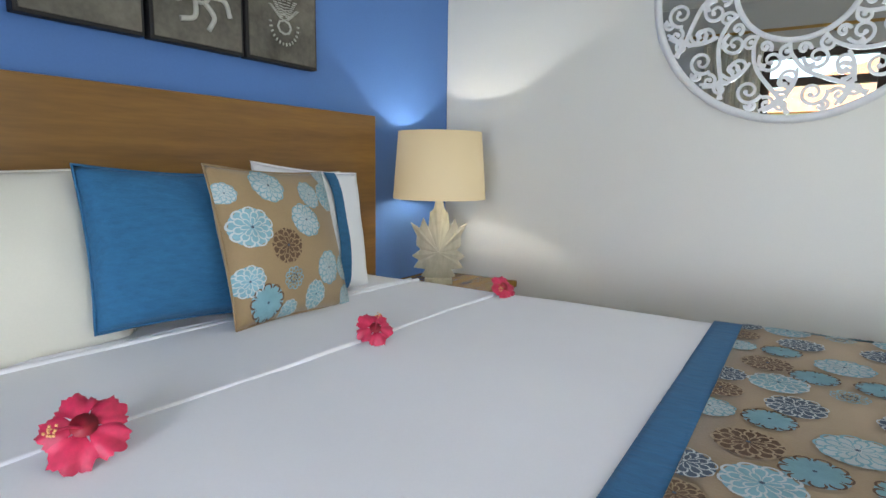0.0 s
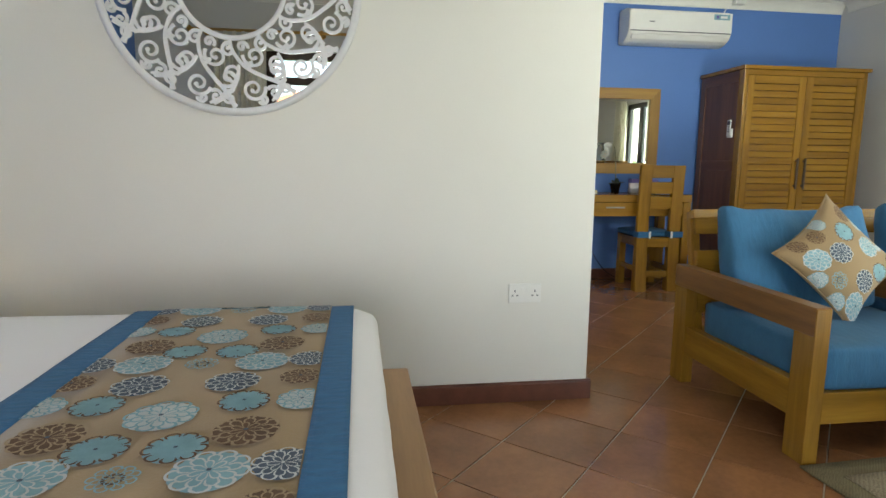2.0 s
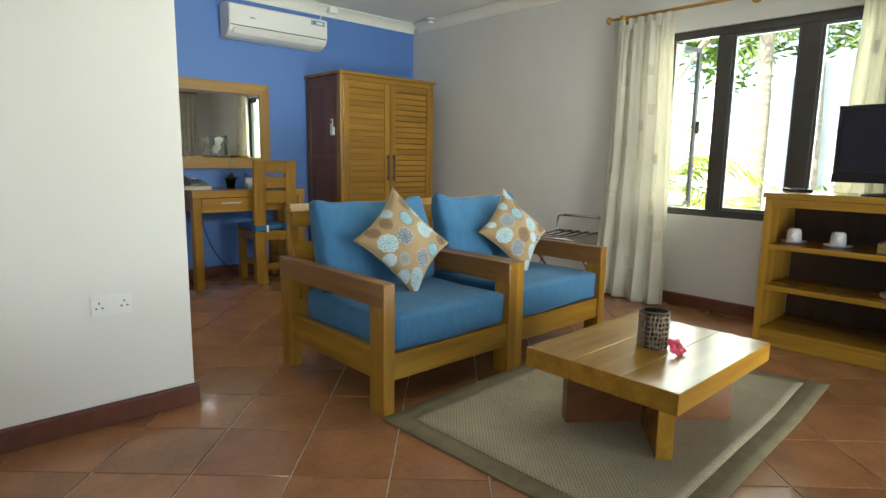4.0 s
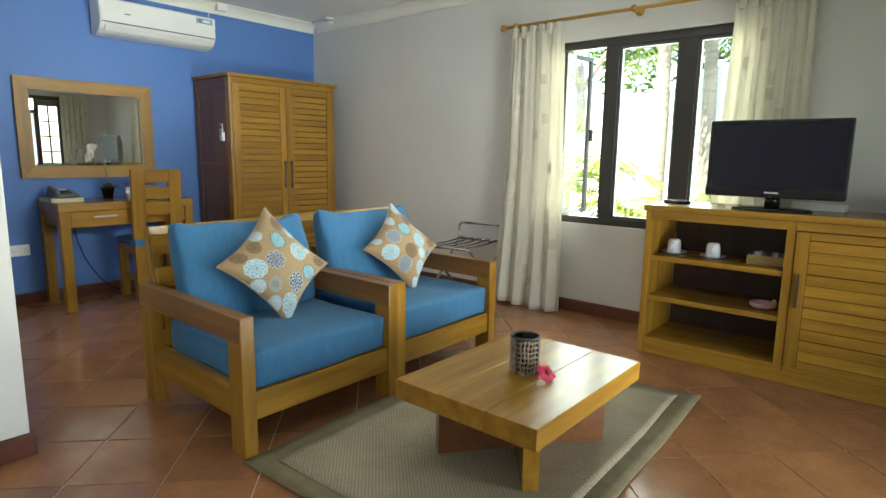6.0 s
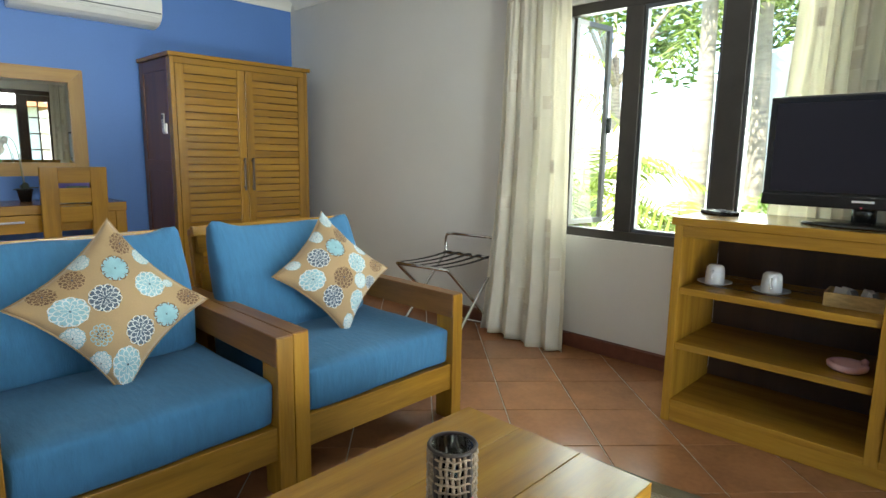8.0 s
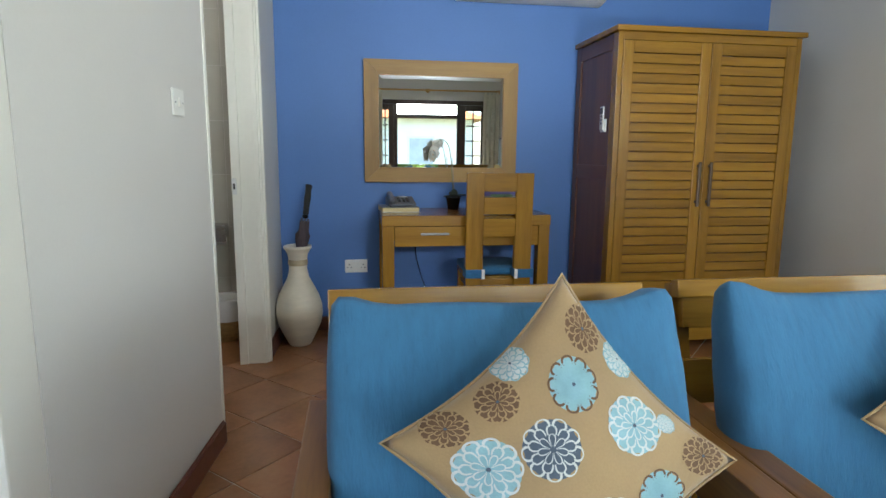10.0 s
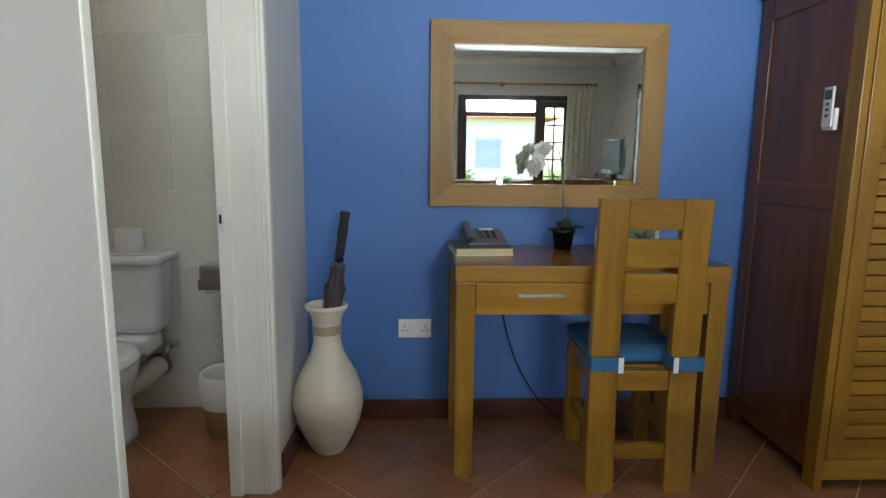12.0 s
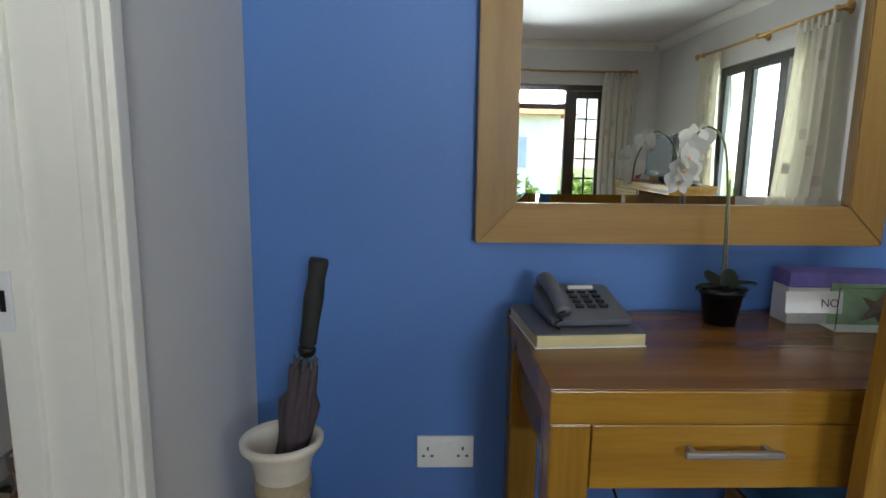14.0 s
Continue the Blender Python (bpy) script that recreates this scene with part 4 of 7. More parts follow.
for k in range(-3, 3):
    for kind, x, y, r in REPEAT:
        s = y - midb + 0.394 * k
        if abs(s) < S_ - r:
            doily(bm, x, s, r, kind, lambda a, b, o: over_bed(max(-0.8705, min(-0.4605, a)), b, 0.002 + o), rng.random())
part("flower_print", bm, PRINT, run, "crocheted rounds in pale blue, white, navy and brown")

# folds of the top sheet
for x0, x1, amp, nm in ((-1.600, -1.533, 0.008, 1), (-2.005, -1.855, 0.007, 2), (-2.035, -1.885, 0.005, 3)):
    ctrl = []
    for k in range(25):
        t = k / 24
        y = BY_0 + 0.03 + (BY_1 - BY_0 - 0.06) * t
        ctrl.append((x0 + (x1 - x0) * t + 0.006 * noise.noise(Vector((t * 6, nm, 0))), y, 0.6835 + 0.002 * noise.noise(Vector((t * 9, nm, 3)))))
    part("sheet_fold", tube(ctrl, amp, 8), sheet_mat, bed, "rolled edge of the turned-down sheet", True)


def hibiscus(loc, size, turn, tilt=(0, 0), on="bed", face=None):
    """Five ruffled petals, a dark heart and a yellow-tipped stamen."""
    f = thing("hibiscus_flower", loc, turn, f"red hibiscus blossom laid on the {on}", "flower", "hibiscus blossoms", tilt)
    if face:
        w = Vector(face).normalized()
        f.matrix_basis = basis(loc, w.orthogonal(), w.cross(w.orthogonal())) @ pose(0, 0, 0, 0, 0, turn)
    for k in range(5):
        a0 = 2 * math.pi * k / 5

        def petal(u, v):
            w = (v - 0.5) * 2
            rad = size * (0.03 + 0.97 * u)
            ang = a0 + w * (0.67 + 0.05 * (k % 2)) * (0.55 + 0.45 * math.sin(min(1, u * 1.25) * math.pi * 0.5))
            lift = size * (0.16 + 0.42 * u - 0.55 * u * u) + size * 0.07 * math.sin(6 * w + 2 * k) * u * u + size * 0.07 * (k % 3) * u
            cut = (0.92 + 0.05 * ((k * 3) % 4)) * (1 - 0.26 * w * w * u + (0.045 * math.sin(11 * w + k) + 0.035 * math.sin(25 * w + 3 * k)) * u * u)
            return Vector((rad * cut * math.cos(ang), rad * cut * math.sin(ang), max(lift, 0.002)))
        part("petal", grid_surface(petal, 10, 18), petal_red, f, "", True)
    part("heart", lathe([(0.0, size * 0.10), (size * 0.20, size * 0.26), (size * 0.30, size * 0.33), (0.0, size * 0.22)], 12), petal_dark, f, "dark crimson centre")
    tip = Vector((size * 0.62, size * 0.15, size * 0.50))
    part("stamen", tube(curve_pts([(0, 0, size * 0.18), (size * 0.3, size * 0.05, size * 0.42), tip], 5), size * 0.035, 6), petal_red, f)
    bm = bmesh.new()
    rg = random.Random(int(size * 1000))
    for _ in range(14):
        q = tip + Vector([rg.uniform(-1, 1) * size * 0.13 for _ in range(3)])
        a = bmesh.new()
        bmesh.ops.create_icosphere(a, subdivisions=1, radius=size * 0.035)
        join(bm, a, Matrix.Translation(q))
    part("pollen", bm, pollen, f, "yellow pollen grains")
    return f


hibiscus((-1.522, -0.440, 0.722), 0.056, 200, face=(0.60, -0.30, 0.74))
hibiscus((-1.530, 0.160, 0.712), 0.042, 60, face=(0.50, -0.55, 0.70))
hibiscus((-1.515, 0.735, 0.708), 0.044, 130, face=(0.75, -0.25, 0.60))
hibiscus((1.975, 0.145, 0.360), 0.044, 20, (35, -35), "coffee table")
hibiscus((3.72, -0.925, 0.965), 0.045, 40, on="console", face=(-0.75, 0.3, 0.6))
hibiscus((-0.075, 4.375, 0.800), 0.05, 75, on="toilet cistern", face=(0.35, -0.8, 0.5))

# ---- nightstand and lamp ----
ns = thing("nightstand", (-2.315, 1.12, 0), 0, "small teak nightstand beside the bed", "nightstand")
box("top", (0, 0, 0.525), (0.46, 0.46, 0.555), teak_y, ns, 0.004)
box("body", (0.02, 0.02, 0.10), (0.44, 0.44, 0.524), teak_z, ns, 0.003)
dr = box("drawer", (0.441, 0.04, 0.33), (0.456, 0.42, 0.50), teak_y, ns, 0.003)
box("handle", (0.457, 0.16, 0.41), (0.472, 0.30, 0.42), handle_metal, dr, 0.002)
for x in (0.02, 0.38):
    for y in (0.02, 0.38):
        box("leg", (x, y, 0), (x + 0.06, y + 0.06, 0.10), teak_z, ns, 0.003)

lamp = thing("table_lamp", (-2.118, 1.325, 0.555), 0, "lit table lamp with carved maple-leaf base and cream drum shade", "lamp")
bm = bmesh.new()
outline = [(0.03, 0.0), (0.075, 0.012), (0.052, 0.042), (0.108, 0.050), (0.085, 0.082), (0.115, 0.100), (0.078, 0.128), (0.098, 0.150), (0.096, 0.190), (0.122, 0.245), (0.084, 0.222), (0.068, 0.268), (0.046, 0.225), (0.040, 0.290), (0.024, 0.305), (0.014, 0.355)]
pts = [(x, z) for x, z in outline] + [(-x, z) for x, z in outline[::-1]]
cen_f, cen_b = bm.verts.new((0, 0.036, 0.12)), bm.verts.new((0, -0.036, 0.12))
fr_ = [bm.verts.new((x, 0.014, z)) for x, z in pts]
bk_ = [bm.verts.new((x, -0.014, z)) for x, z in pts]
for k in range(len(pts)):
    q = (k + 1) % len(pts)
    zc = (pts[k][1] + pts[q][1]) / 2
    bm.faces.new([fr_[k], fr_[q], cen_f])
    bm.faces.new([bk_[q], bk_[k], cen_b])
    bm.faces.new([fr_[q], fr_[k], bk_[k], bk_[q]])
bmesh.ops.recalc_face_normals(bm, faces=bm.faces[:])
part("leaf_base", bm, lamp_wood, lamp, "whitewashed carved wooden leaf", m=pose(0, 0, 0.02, 0, 0, 33))
box("foot", (-0.06, -0.045, 0), (0.06, 0.045, 0.025), lamp_wood, lamp, 0.004, m=pose(0, 0, 0, 0, 0, 33))
part("stem", tube([(0, 0, 0.02), (0, 0, 0.46)], 0.010, 10), lamp_wood, lamp)
bm = lathe([(0.200, 0.372), (0.178, 0.655), (0.1755, 0.655), (0.1975, 0.372), (0.200, 0.372)], 48)
shade = part("shade", bm, shade_mat, lamp, "cream linen drum shade, lit from inside", True)
part("socket", tube([(0, 0, 0.40), (0, 0, 0.445)], 0.013, 10), brass, lamp)
part("bulb", lathe([(0.0, 0.445), (0.010, 0.447), (0.020, 0.475), (0.015, 0.495), (0.0, 0.500)], 16), bulb_mat, lamp, "glowing bulb", True)
pl = new("lamp_glow", bpy.data.lights.new("lamp_glow", "POINT"))
pl.data.energy, pl.data.color, pl.data.shadow_soft_size = 1.6, (1.0, 0.99, 0.95), 0.012
pl.location = (-2.118, 1.325, 0.555 + 0.500)

# ---- pictures over the bed ----
def relief(bm, pts, r):
    join(bm, tube(pts, r, 6))


for k, ya in enumerate((-0.168, 0.152, 0.468)):
    yb = ya + 0.306
    pic = thing("wall_picture", (XW + 0.002, (ya + yb) / 2, 1.396), 0, ("dark grey panel with a pale shell relief", "dark grey panel with a pale octopus relief", "dark grey panel with a stitched pale fan relief")[k], "picture", "row of dark panels")
    w = 0.153
    box("backing", (0, -w, 0), (0.032, w, 0.312), slate_edge, pic, 0.004, "black panel edge")
    box("panel", (0.0325, -w + 0.010, 0.010), (0.036, w - 0.010, 0.302), slate, pic, 0.0015)
    bm = bmesh.new()
    c = Vector((0.037, 0, 0.165))
    if k == 2:
        for j in range(7):
            a = radians(90 + (j - 3) * 17)
            ln = 0.11 - 0.012 * abs(j - 3)
            for n_ in range(9):
                t = 0.25 + 0.75 * n_ / 8
                q = c + Vector((0, math.cos(a) * ln * t, math.sin(a) * ln * t - 0.03))
                relief(bm, [q + Vector((0, -0.007, 0)), q + Vector((0, 0.007, 0))], 0.0022)
        for n_ in range(14):
            a = math.pi * (1 + n_ / 13)
            q = c + Vector((0, 0.055 * math.cos(a), -0.035 + 0.06 * math.sin(a)))
            relief(bm, [q, q + Vector((0, 0.010 * math.cos(a), 0.010 * math.sin(a)))], 0.003)
        relief(bm, [c + Vector((0, 0.028 * math.cos(a / 8 * 6.283), -0.045 + 0.022 * math.sin(a / 8 * 6.283))) for a in range(9)], 0.004)
    elif k == 1:
        for j in range(8):
            a = 2 * math.pi * j / 8 + 0.3
            ctrl = [c + Vector((0, math.cos(a) * 0.035, math.sin(a) * 0.035)), c + Vector((0, math.cos(a + 0.25) * 0.085, math.sin(a + 0.25) * 0.085)), c + Vector((0, math.cos(a - 0.10) * 0.12, math.sin(a - 0.10) * 0.115))]
            relief(bm, curve_pts(ctrl, 5), 0.008)
        relief(bm, [c + Vector((0, 0.036 * math.cos(t / 16 * 6.283), 0.04 * math.sin(t / 16 * 6.283))) for t in range(17)], 0.006)
    else:
        for j in range(5):
            ctrl = [c + Vector((0, -0.10 + 0.03 * j, -0.05 - 0.02 * math.sin(j))), c + Vector((0, -0.02 + 0.025 * j, 0.0)), c + Vector((0, 0.07, 0.06 - 0.03 * j))]
            relief(bm, curve_pts(ctrl, 5), 0.006)
    part("relief", bm, shell_white, pic, "chalk-white raised motif")
    if k == 1:
        bm = bmesh.new()
        bmesh.ops.create_uvsphere(bm, u_segments=14, v_segments=8, radius=0.03)
        bm.transform(Matrix.Translation(c) @ Matrix.Diagonal((0.25, 0.9, 1.05, 1)))
        part("boss", bm, black_plastic, pic, "dark oval boss", True)

# ---- round mirror with scrollwork ----
rm = thing("round_mirror", (-0.857, YP - 0.002, 1.729), 0, "round wall mirror in a pierced silver-white scrollwork frame", "mirror")
RO = 0.492
disc = lathe([(0.0, 0.012), (RO - 0.02, 0.012), (RO - 0.02, 0.002), (0.0, 0.002)], 72)
for f in disc.faces:
    f.smooth = False
part("glass", disc, mirror_glass, rm, "flat mirror glass behind the scrollwork", m=pose(0, 0, 0, 90, 0, 0))
part("rim", lathe([(RO - 0.030, 0.0125), (RO - 0.028, 0.0175), (RO - 0.014, 0.020), (RO, 0.016), (RO, 0.0), (RO - 0.019, 0.0), (RO - 0.019, 0.0125), (RO - 0.030, 0.0125)], 96), silver_paint, rm, "silver-white outer rim", True, pose(0, 0, 0, 90, 0, 0))
part("inner_ring", lathe([(0.190, 0.0125), (0.192, 0.0176), (0.208, 0.0176), (0.210, 0.0125)], 72), silver_paint, rm, "silver-white inner ring", True, pose(0, 0, 0, 90, 0, 0))


def ribbon(bm, pts, w0, w1, h0=0.0122, h1=0.0165):
    """A flat-cut strip through 2D points, tapering from w0 to w1."""
    n = len(pts)
    h1 = h1 + 0.00004 * (len(bm.verts) % 61)
    vs = []
    for i, (x, y) in enumerate(pts):
        a, b = pts[max(0, i - 1)], pts[min(n - 1, i + 1)]
        d = Vector((b[0] - a[0], b[1] - a[1])).normalized()
        w = (w0 + (w1 - w0) * i / (n - 1)) / 2
        vs.append([bm.verts.new((x - d.y * w, y + d.x * w, h0)), bm.verts.new((x - d.y * w, y + d.x * w, h1)), bm.verts.new((x + d.y * w, y - d.x * w, h1)), bm.verts.new((x + d.y * w, y - d.x * w, h0))])
    for a, b in zip(vs, vs[1:]):
        for k in range(3):
            bm.faces.new([a[k], b[k], b[k + 1], a[k + 1]])
    bm.faces.new(vs[0][::-1]), bm.faces.new(vs[-1])


def curl(cx, cy, r, a0, turns, sgn):
    """A spiral from its rim inwards; starts at angle a0 on radius r."""
    out = []
    n = int(22 * turns)
    for i in range(n + 1):
        t = i / n
        rr = r * (1 - 0.80 * t)
        a = a0 + sgn * 2 * math.pi * turns * t
        out.append((cx + rr * math.cos(a), cy + rr * math.sin(a)))
    return out


bm = bmesh.new()
SEC = 12
for k in range(SEC):
    A = 2 * math.pi * k / SEC + 0.12
    pol = lambda r, a: (r * math.cos(A + a), r * math.sin(A + a))
    # the vine from inner ring out to the rim
    vine = [pol(0.205, -0.18), pol(0.25, -0.13), pol(0.31, 0.02), pol(0.36, 0.20), pol(0.41, 0.34), pol(0.46, 0.40)]
    vine = [(p_.x, p_.y) for p_ in curve_pts([(a, b, 0) for a, b in vine], 6)]
    ribbon(bm, vine, 0.012, 0.017)
    for r_c, a_c, rad, start, turns, sg in ((0.275, 0.16, 0.043, -1.9, 1.35, 1), (0.395, 0.06, 0.046, 1.6, 1.4, -1), (0.330, -0.13, 0.036, 0.4, 1.3, -1), (0.235, 0.02, 0.022, 1.2, 1.1, 1), (0.440, 0.125, 0.020, -1.4, 1.1, 1), (0.300, 0.045, 0.018, 2.2, 1.0, -1), (0.425, -0.17, 0.030, 2.6, 1.2, 1), (0.245, 0.33, 0.028, 2.9, 1.1, 1), (0.425, 0.235, 0.026, -2.3, 1.15, -1), (0.350, 0.34, 0.034, -0.6, 1.25, 1)):
        cx, cy = pol(r_c, a_c)
        ribbon(bm, curl(cx, cy, rad, A + a_c + start, turns, sg), 0.0125, 0.0085)
        x_, y_ = curl(cx, cy, rad, A + a_c + start, turns, sg)[-1]
        a_ = bmesh.new()
        bmesh.ops.create_cone(a_, cap_ends=True, segments=10, radius1=0.0088, radius2=0.0080, depth=0.004)
        join(bm, a_, Matrix.Translation((x_, y_, 0.0170)))
    ribbon(bm, [pol(0.455, -0.33 + 0.02 * j) if j == 0 else pol(0.455 - 0.03 * math.sin(j / 8 * math.pi), -0.33 + 0.028 * j) for j in range(9)], 0.010, 0.010)
    ribbon(bm, [pol(0.30 + 0.155 * (j / 8), -0.06 - 0.24 * (j / 8) ** 2) for j in range(9)], 0.010, 0.014)
part("scrollwork", bm, silver_paint, rm, "pierced silver-white scrolls", m=pose(0, 0, 0, 90, 0, 0))


# ---- sockets and switch ----
def socket(name, m, label):
    s = new(name)
    s.matrix_basis = m
    tagged(s, label, "wall socket", "double wall sockets")
    box("plate", (-0.073, 0.0005, 0), (0.073, 0.009, 0.086), white_plastic, s, 0.003)
    for x in (-0.045, 0.045):
        sw = -0.012 if x < 0 else 0.012
        box("switch", (sw - 0.007, 0.0095, 0.049), (sw + 0.007, 0.013, 0.070), white_plastic, s, 0.0015)
        bm = bmesh.new()
        add_box(bm, (x - 0.0025, 0.0092, 0.048), (x + 0.0025, 0.0096, 0.058))
        for dx in (-0.011, 0.011):
            add_box(bm, (x + dx - 0.004, 0.0092, 0.030), (x + dx + 0.004, 0.0096, 0.036))
        part("pin_holes", bm, grey_plastic, s)
    return s


socket("wall_socket", pose(0.331, YP - 0.0005, 0.456, 0, 0, 180), "white double wall socket on the white partition")
socket("wall_socket", pose(1.288, YN - 0.0005, 0.386, 0, 0, 180), "white double wall socket on the blue wall")
sl = math.degrees(math.atan2(BY0 - YP - 0.141, BX0 - PX))
lsw = new("light_switch")
lsw.matrix_basis = pose(0.7168, 2.634, 1.272, 0, 0, sl - 180)
tagged(lsw, "white wall switch plate beside the bathroom door", "light switch")
box("plate", (-0.044, 0.001, 0), (0.044, 0.009, 0.086), white_plastic, lsw, 0.003)
box("rocker", (-0.008, 0.0095, 0.03), (0.008, 0.014, 0.058), white_plastic, lsw, 0.0015)
for x in (-0.030, 0.030):
    box("screw", (x - 0.003, 0.0092, 0.040), (x + 0.003, 0.0105, 0.046), grey_plastic, lsw, 0.001)

# ---- air conditioner ----
ac = thing("air_conditioner", (2.405, YN - 0.002, 2.118), 0, "white wall-mounted split air conditioner above desk and wardrobe", "air conditioner")
bm = bmesh.new()
prof = [(0, 0.0), (0, 0.285), (-0.06, 0.290), (-0.15, 0.283), (-0.195, 0.255), (-0.205, 0.20), (-0.20, 0.09), (-0.175, 0.045), (-0.12, 0.012), (-0.06, 0.0)]
a = [bm.verts.new((-0.48, y, z)) for y, z in prof]
b = [bm.verts.new((0.48, y, z)) for y, z in prof]
bm.faces.new(a), bm.faces.new(b[::-1])
for k in range(len(prof)):
    q = (k + 1) % len(prof)
    bm.faces.new([a[k], b[k], b[q], a[q]])
bmesh.ops.recalc_face_normals(bm, faces=bm.faces[:])
bmesh.ops.bevel(bm, geom=[e_ for e_ in bm.edges if len(e_.link_faces) == 2], offset=0.006, segments=2, affect="EDGES")
part("casing", bm, white_plastic, ac)
box("front_panel", (-0.474, -0.209, 0.098), (0.474, -0.2045, 0.262), white_plastic, ac, 0.002, "smooth white front panel")
box("air_flap", (-0.45, -0.012, 0.0), (0.45, 0.0, 0.05), white_plastic, ac, 0.003, "white outlet flap", m=pose(0, -0.178, 0.030, 40, 0, 0))
box("seam", (-0.47, -0.2065, 0.088), (0.47, -0.2005, 0.0955), grey_plastic, ac, 0.001)
box("sticker", (0.30, -0.2105, 0.205), (0.45, -0.2092, 0.25), pale_blue_thread, ac, 0.0, "pale blue sticker")
box("sticker_mark", (0.32, -0.2112, 0.216), (0.345, -0.2106, 0.239), violet_print, ac, 0.0)
box("sticker_mark", (0.36, -0.2112, 0.218), (0.425, -0.2106, 0.237), paper_white, ac, 0.0)
box("badge", (-0.30, -0.2105, 0.165), (-0.25, -0.2092, 0.172), grey_plastic, ac, 0.0)
part("drain_cable", tube(curve_pts([(0.475, -0.05, 0.12), (0.52, -0.03, 0.10), (0.525, -0.012, 0.16), (0.515, -0.010, 0.30), (0.56, -0.010, 0.40)], 6), 0.005, 8), white_plastic, ac)
for nm, loc in (("cable_box", (3.03, YN - 0.092, HC - 0.075)), ("smoke_detector", (4.03, 4.0, HC - 0.060))):
    t_ = thing(nm, loc, 0, "small round white ceiling detector" if "smoke" in nm else "small white cable box on the cornice", "detector" if "smoke" in nm else "cable box")
    if "smoke" in nm:
        part("body", lathe([(0, 0), (0.032, 0.003), (0.045, 0.02), (0.047, 0.058), (0, 0.058)], 24), white_plastic, t_, "", True)
        part("vent_ring", lathe([(0.0455, 0.024), (0.048, 0.026), (0.048, 0.032), (0.0455, 0.034)], 24), grey_plastic, t_)
    else:
        box("body", (-0.05, 0, 0), (0.05, 0.06, 0.06), white_plastic, t_, 0.008)
        box("cover", (-0.04, -0.006, 0.008), (0.04, -0.0005, 0.052), white_plastic, t_, 0.003)

# ---- wall mirror over the desk ----
wm = thing("wall_mirror", (1.848, YN - 0.004, 1.364), 0, "rectangular wall mirror in a broad mitred teak frame", "mirror")
MW, MH, FRW = 0.498, 0.383, 0.095


def mitred(p0, p1, p2, p3, depth, mat, nm):
    bm = bmesh.new()
    f0 = [bm.verts.new((x, -depth, z)) for x, z in (p0, p1, p2, p3)]
    f1 = [bm.verts.new((x, 0, z)) for x, z in (p0, p1, p2, p3)]
    bm.faces.new(f0), bm.faces.new(f1[::-1])
    for k in range(4):
        bm.faces.new([f0[k], f1[k], f1[(k + 1) % 4], f0[(k + 1) % 4]])
    bmesh.ops.recalc_face_normals(bm, faces=bm.faces[:])
    bmesh.ops.bevel(bm, geom=bm.edges[:], offset=0.003, segments=2, affect="EDGES")
    part(nm, bm, mat, wm)


o, i_ = (MW, MH), (MW - FRW, MH - FRW)
g = 0.0004
mitred((-o[0], -o[1]), (o[0], -o[1]), (i_[0] - g, -i_[1]), (-i_[0] + g, -i_[1]), 0.036, mirror_frame_x, "frame_bottom")
mitred((-o[0], o[1]), (o[0], o[1]), (i_[0] - g, i_[1]), (-i_[0] + g, i_[1]), 0.036, mirror_frame_x, "frame_top")
for sx in (-1, 1):
    mitred((sx * o[0], -o[1] + g), (sx * o[0], o[1] - g), (sx * i_[0], i_[1] - g), (sx * i_[0], -i_[1] + g), 0.036, mirror_frame_z, "frame_side")
bm = bmesh.new()
bw = 0.022
ou = [(-i_[0] - 0.005, -i_[1] - 0.005), (i_[0] + 0.005, -i_[1] - 0.005), (i_[0] + 0.005, i_[1] + 0.005), (-i_[0] - 0.005, i_[1] + 0.005)]
inn = [(x - math.copysign(bw + 0.005, x), z - math.copysign(bw + 0.005, z)) for x, z in ou]
vo = [bm.verts.new((x, -0.0192, z)) for x, z in ou]
vi = [bm.verts.new((x, -0.0200, z)) for x, z in inn]
bm.faces.new(vi)
for k in range(4):
    q = (k + 1) % 4
    bm.faces.new([vo[k], vo[q], vi[q], vi[k]])
vb = [bm.verts.new((x, -0.012, z)) for x, z in ou]
bm.faces.new(vb[::-1])
for k in range(4):
    q = (k + 1) % 4
    bm.faces.new([vo[q], vo[k], vb[k], vb[q]])
bmesh.ops.recalc_face_normals(bm, faces=bm.faces[:])
part("glass", bm, mirror_glass, wm, "bevelled mirror glass")
box("backing", (-i_[0] - 0.02, -0.0105, -i_[1] - 0.02), (i_[0] + 0.02, -0.001, i_[1] + 0.02), slate_edge, wm, 0.0)


# ---- things on the desk ----
book = thing("phone_book", (1.525, 4.09, DH), 4, "thick yellowed directory lying on the desk", "book")
box("page_block", (-0.075, 0.002, 0.003), (0.148, 0.235, 0.027), paper_yellow, book, 0.002)
box("cover", (-0.078, 0, 0.0272), (0.15, 0.237, 0.0300), grey_plastic, book, 0.001, "dark cover")
box("back_cover", (-0.078, 0, 0.0), (0.15, 0.237, 0.0028), paper_white, book, 0.001)
ph = thing("desk_telephone", (1.53, 4.125, DH + 0.031), 4, "grey corded desk telephone on top of a directory", "telephone")
ph.matrix_basis = ph.matrix_basis @ Matrix.Translation((0.02, 0.01, 0)) @ Matrix.Diagonal((0.88, 0.88, 0.88, 1))
bm = bmesh.new()
add_box(bm, (-0.07, 0, 0), (0.125, 0.185, 0.05), 0.010)
for v in bm.verts:
    if v.co.z > 0.025:
        v.co.z = 0.016 + 0.042 * max(0, min(1, v.co.y / 0.185))
part("base", bm, phone_grey, ph)
bm = bmesh.new()
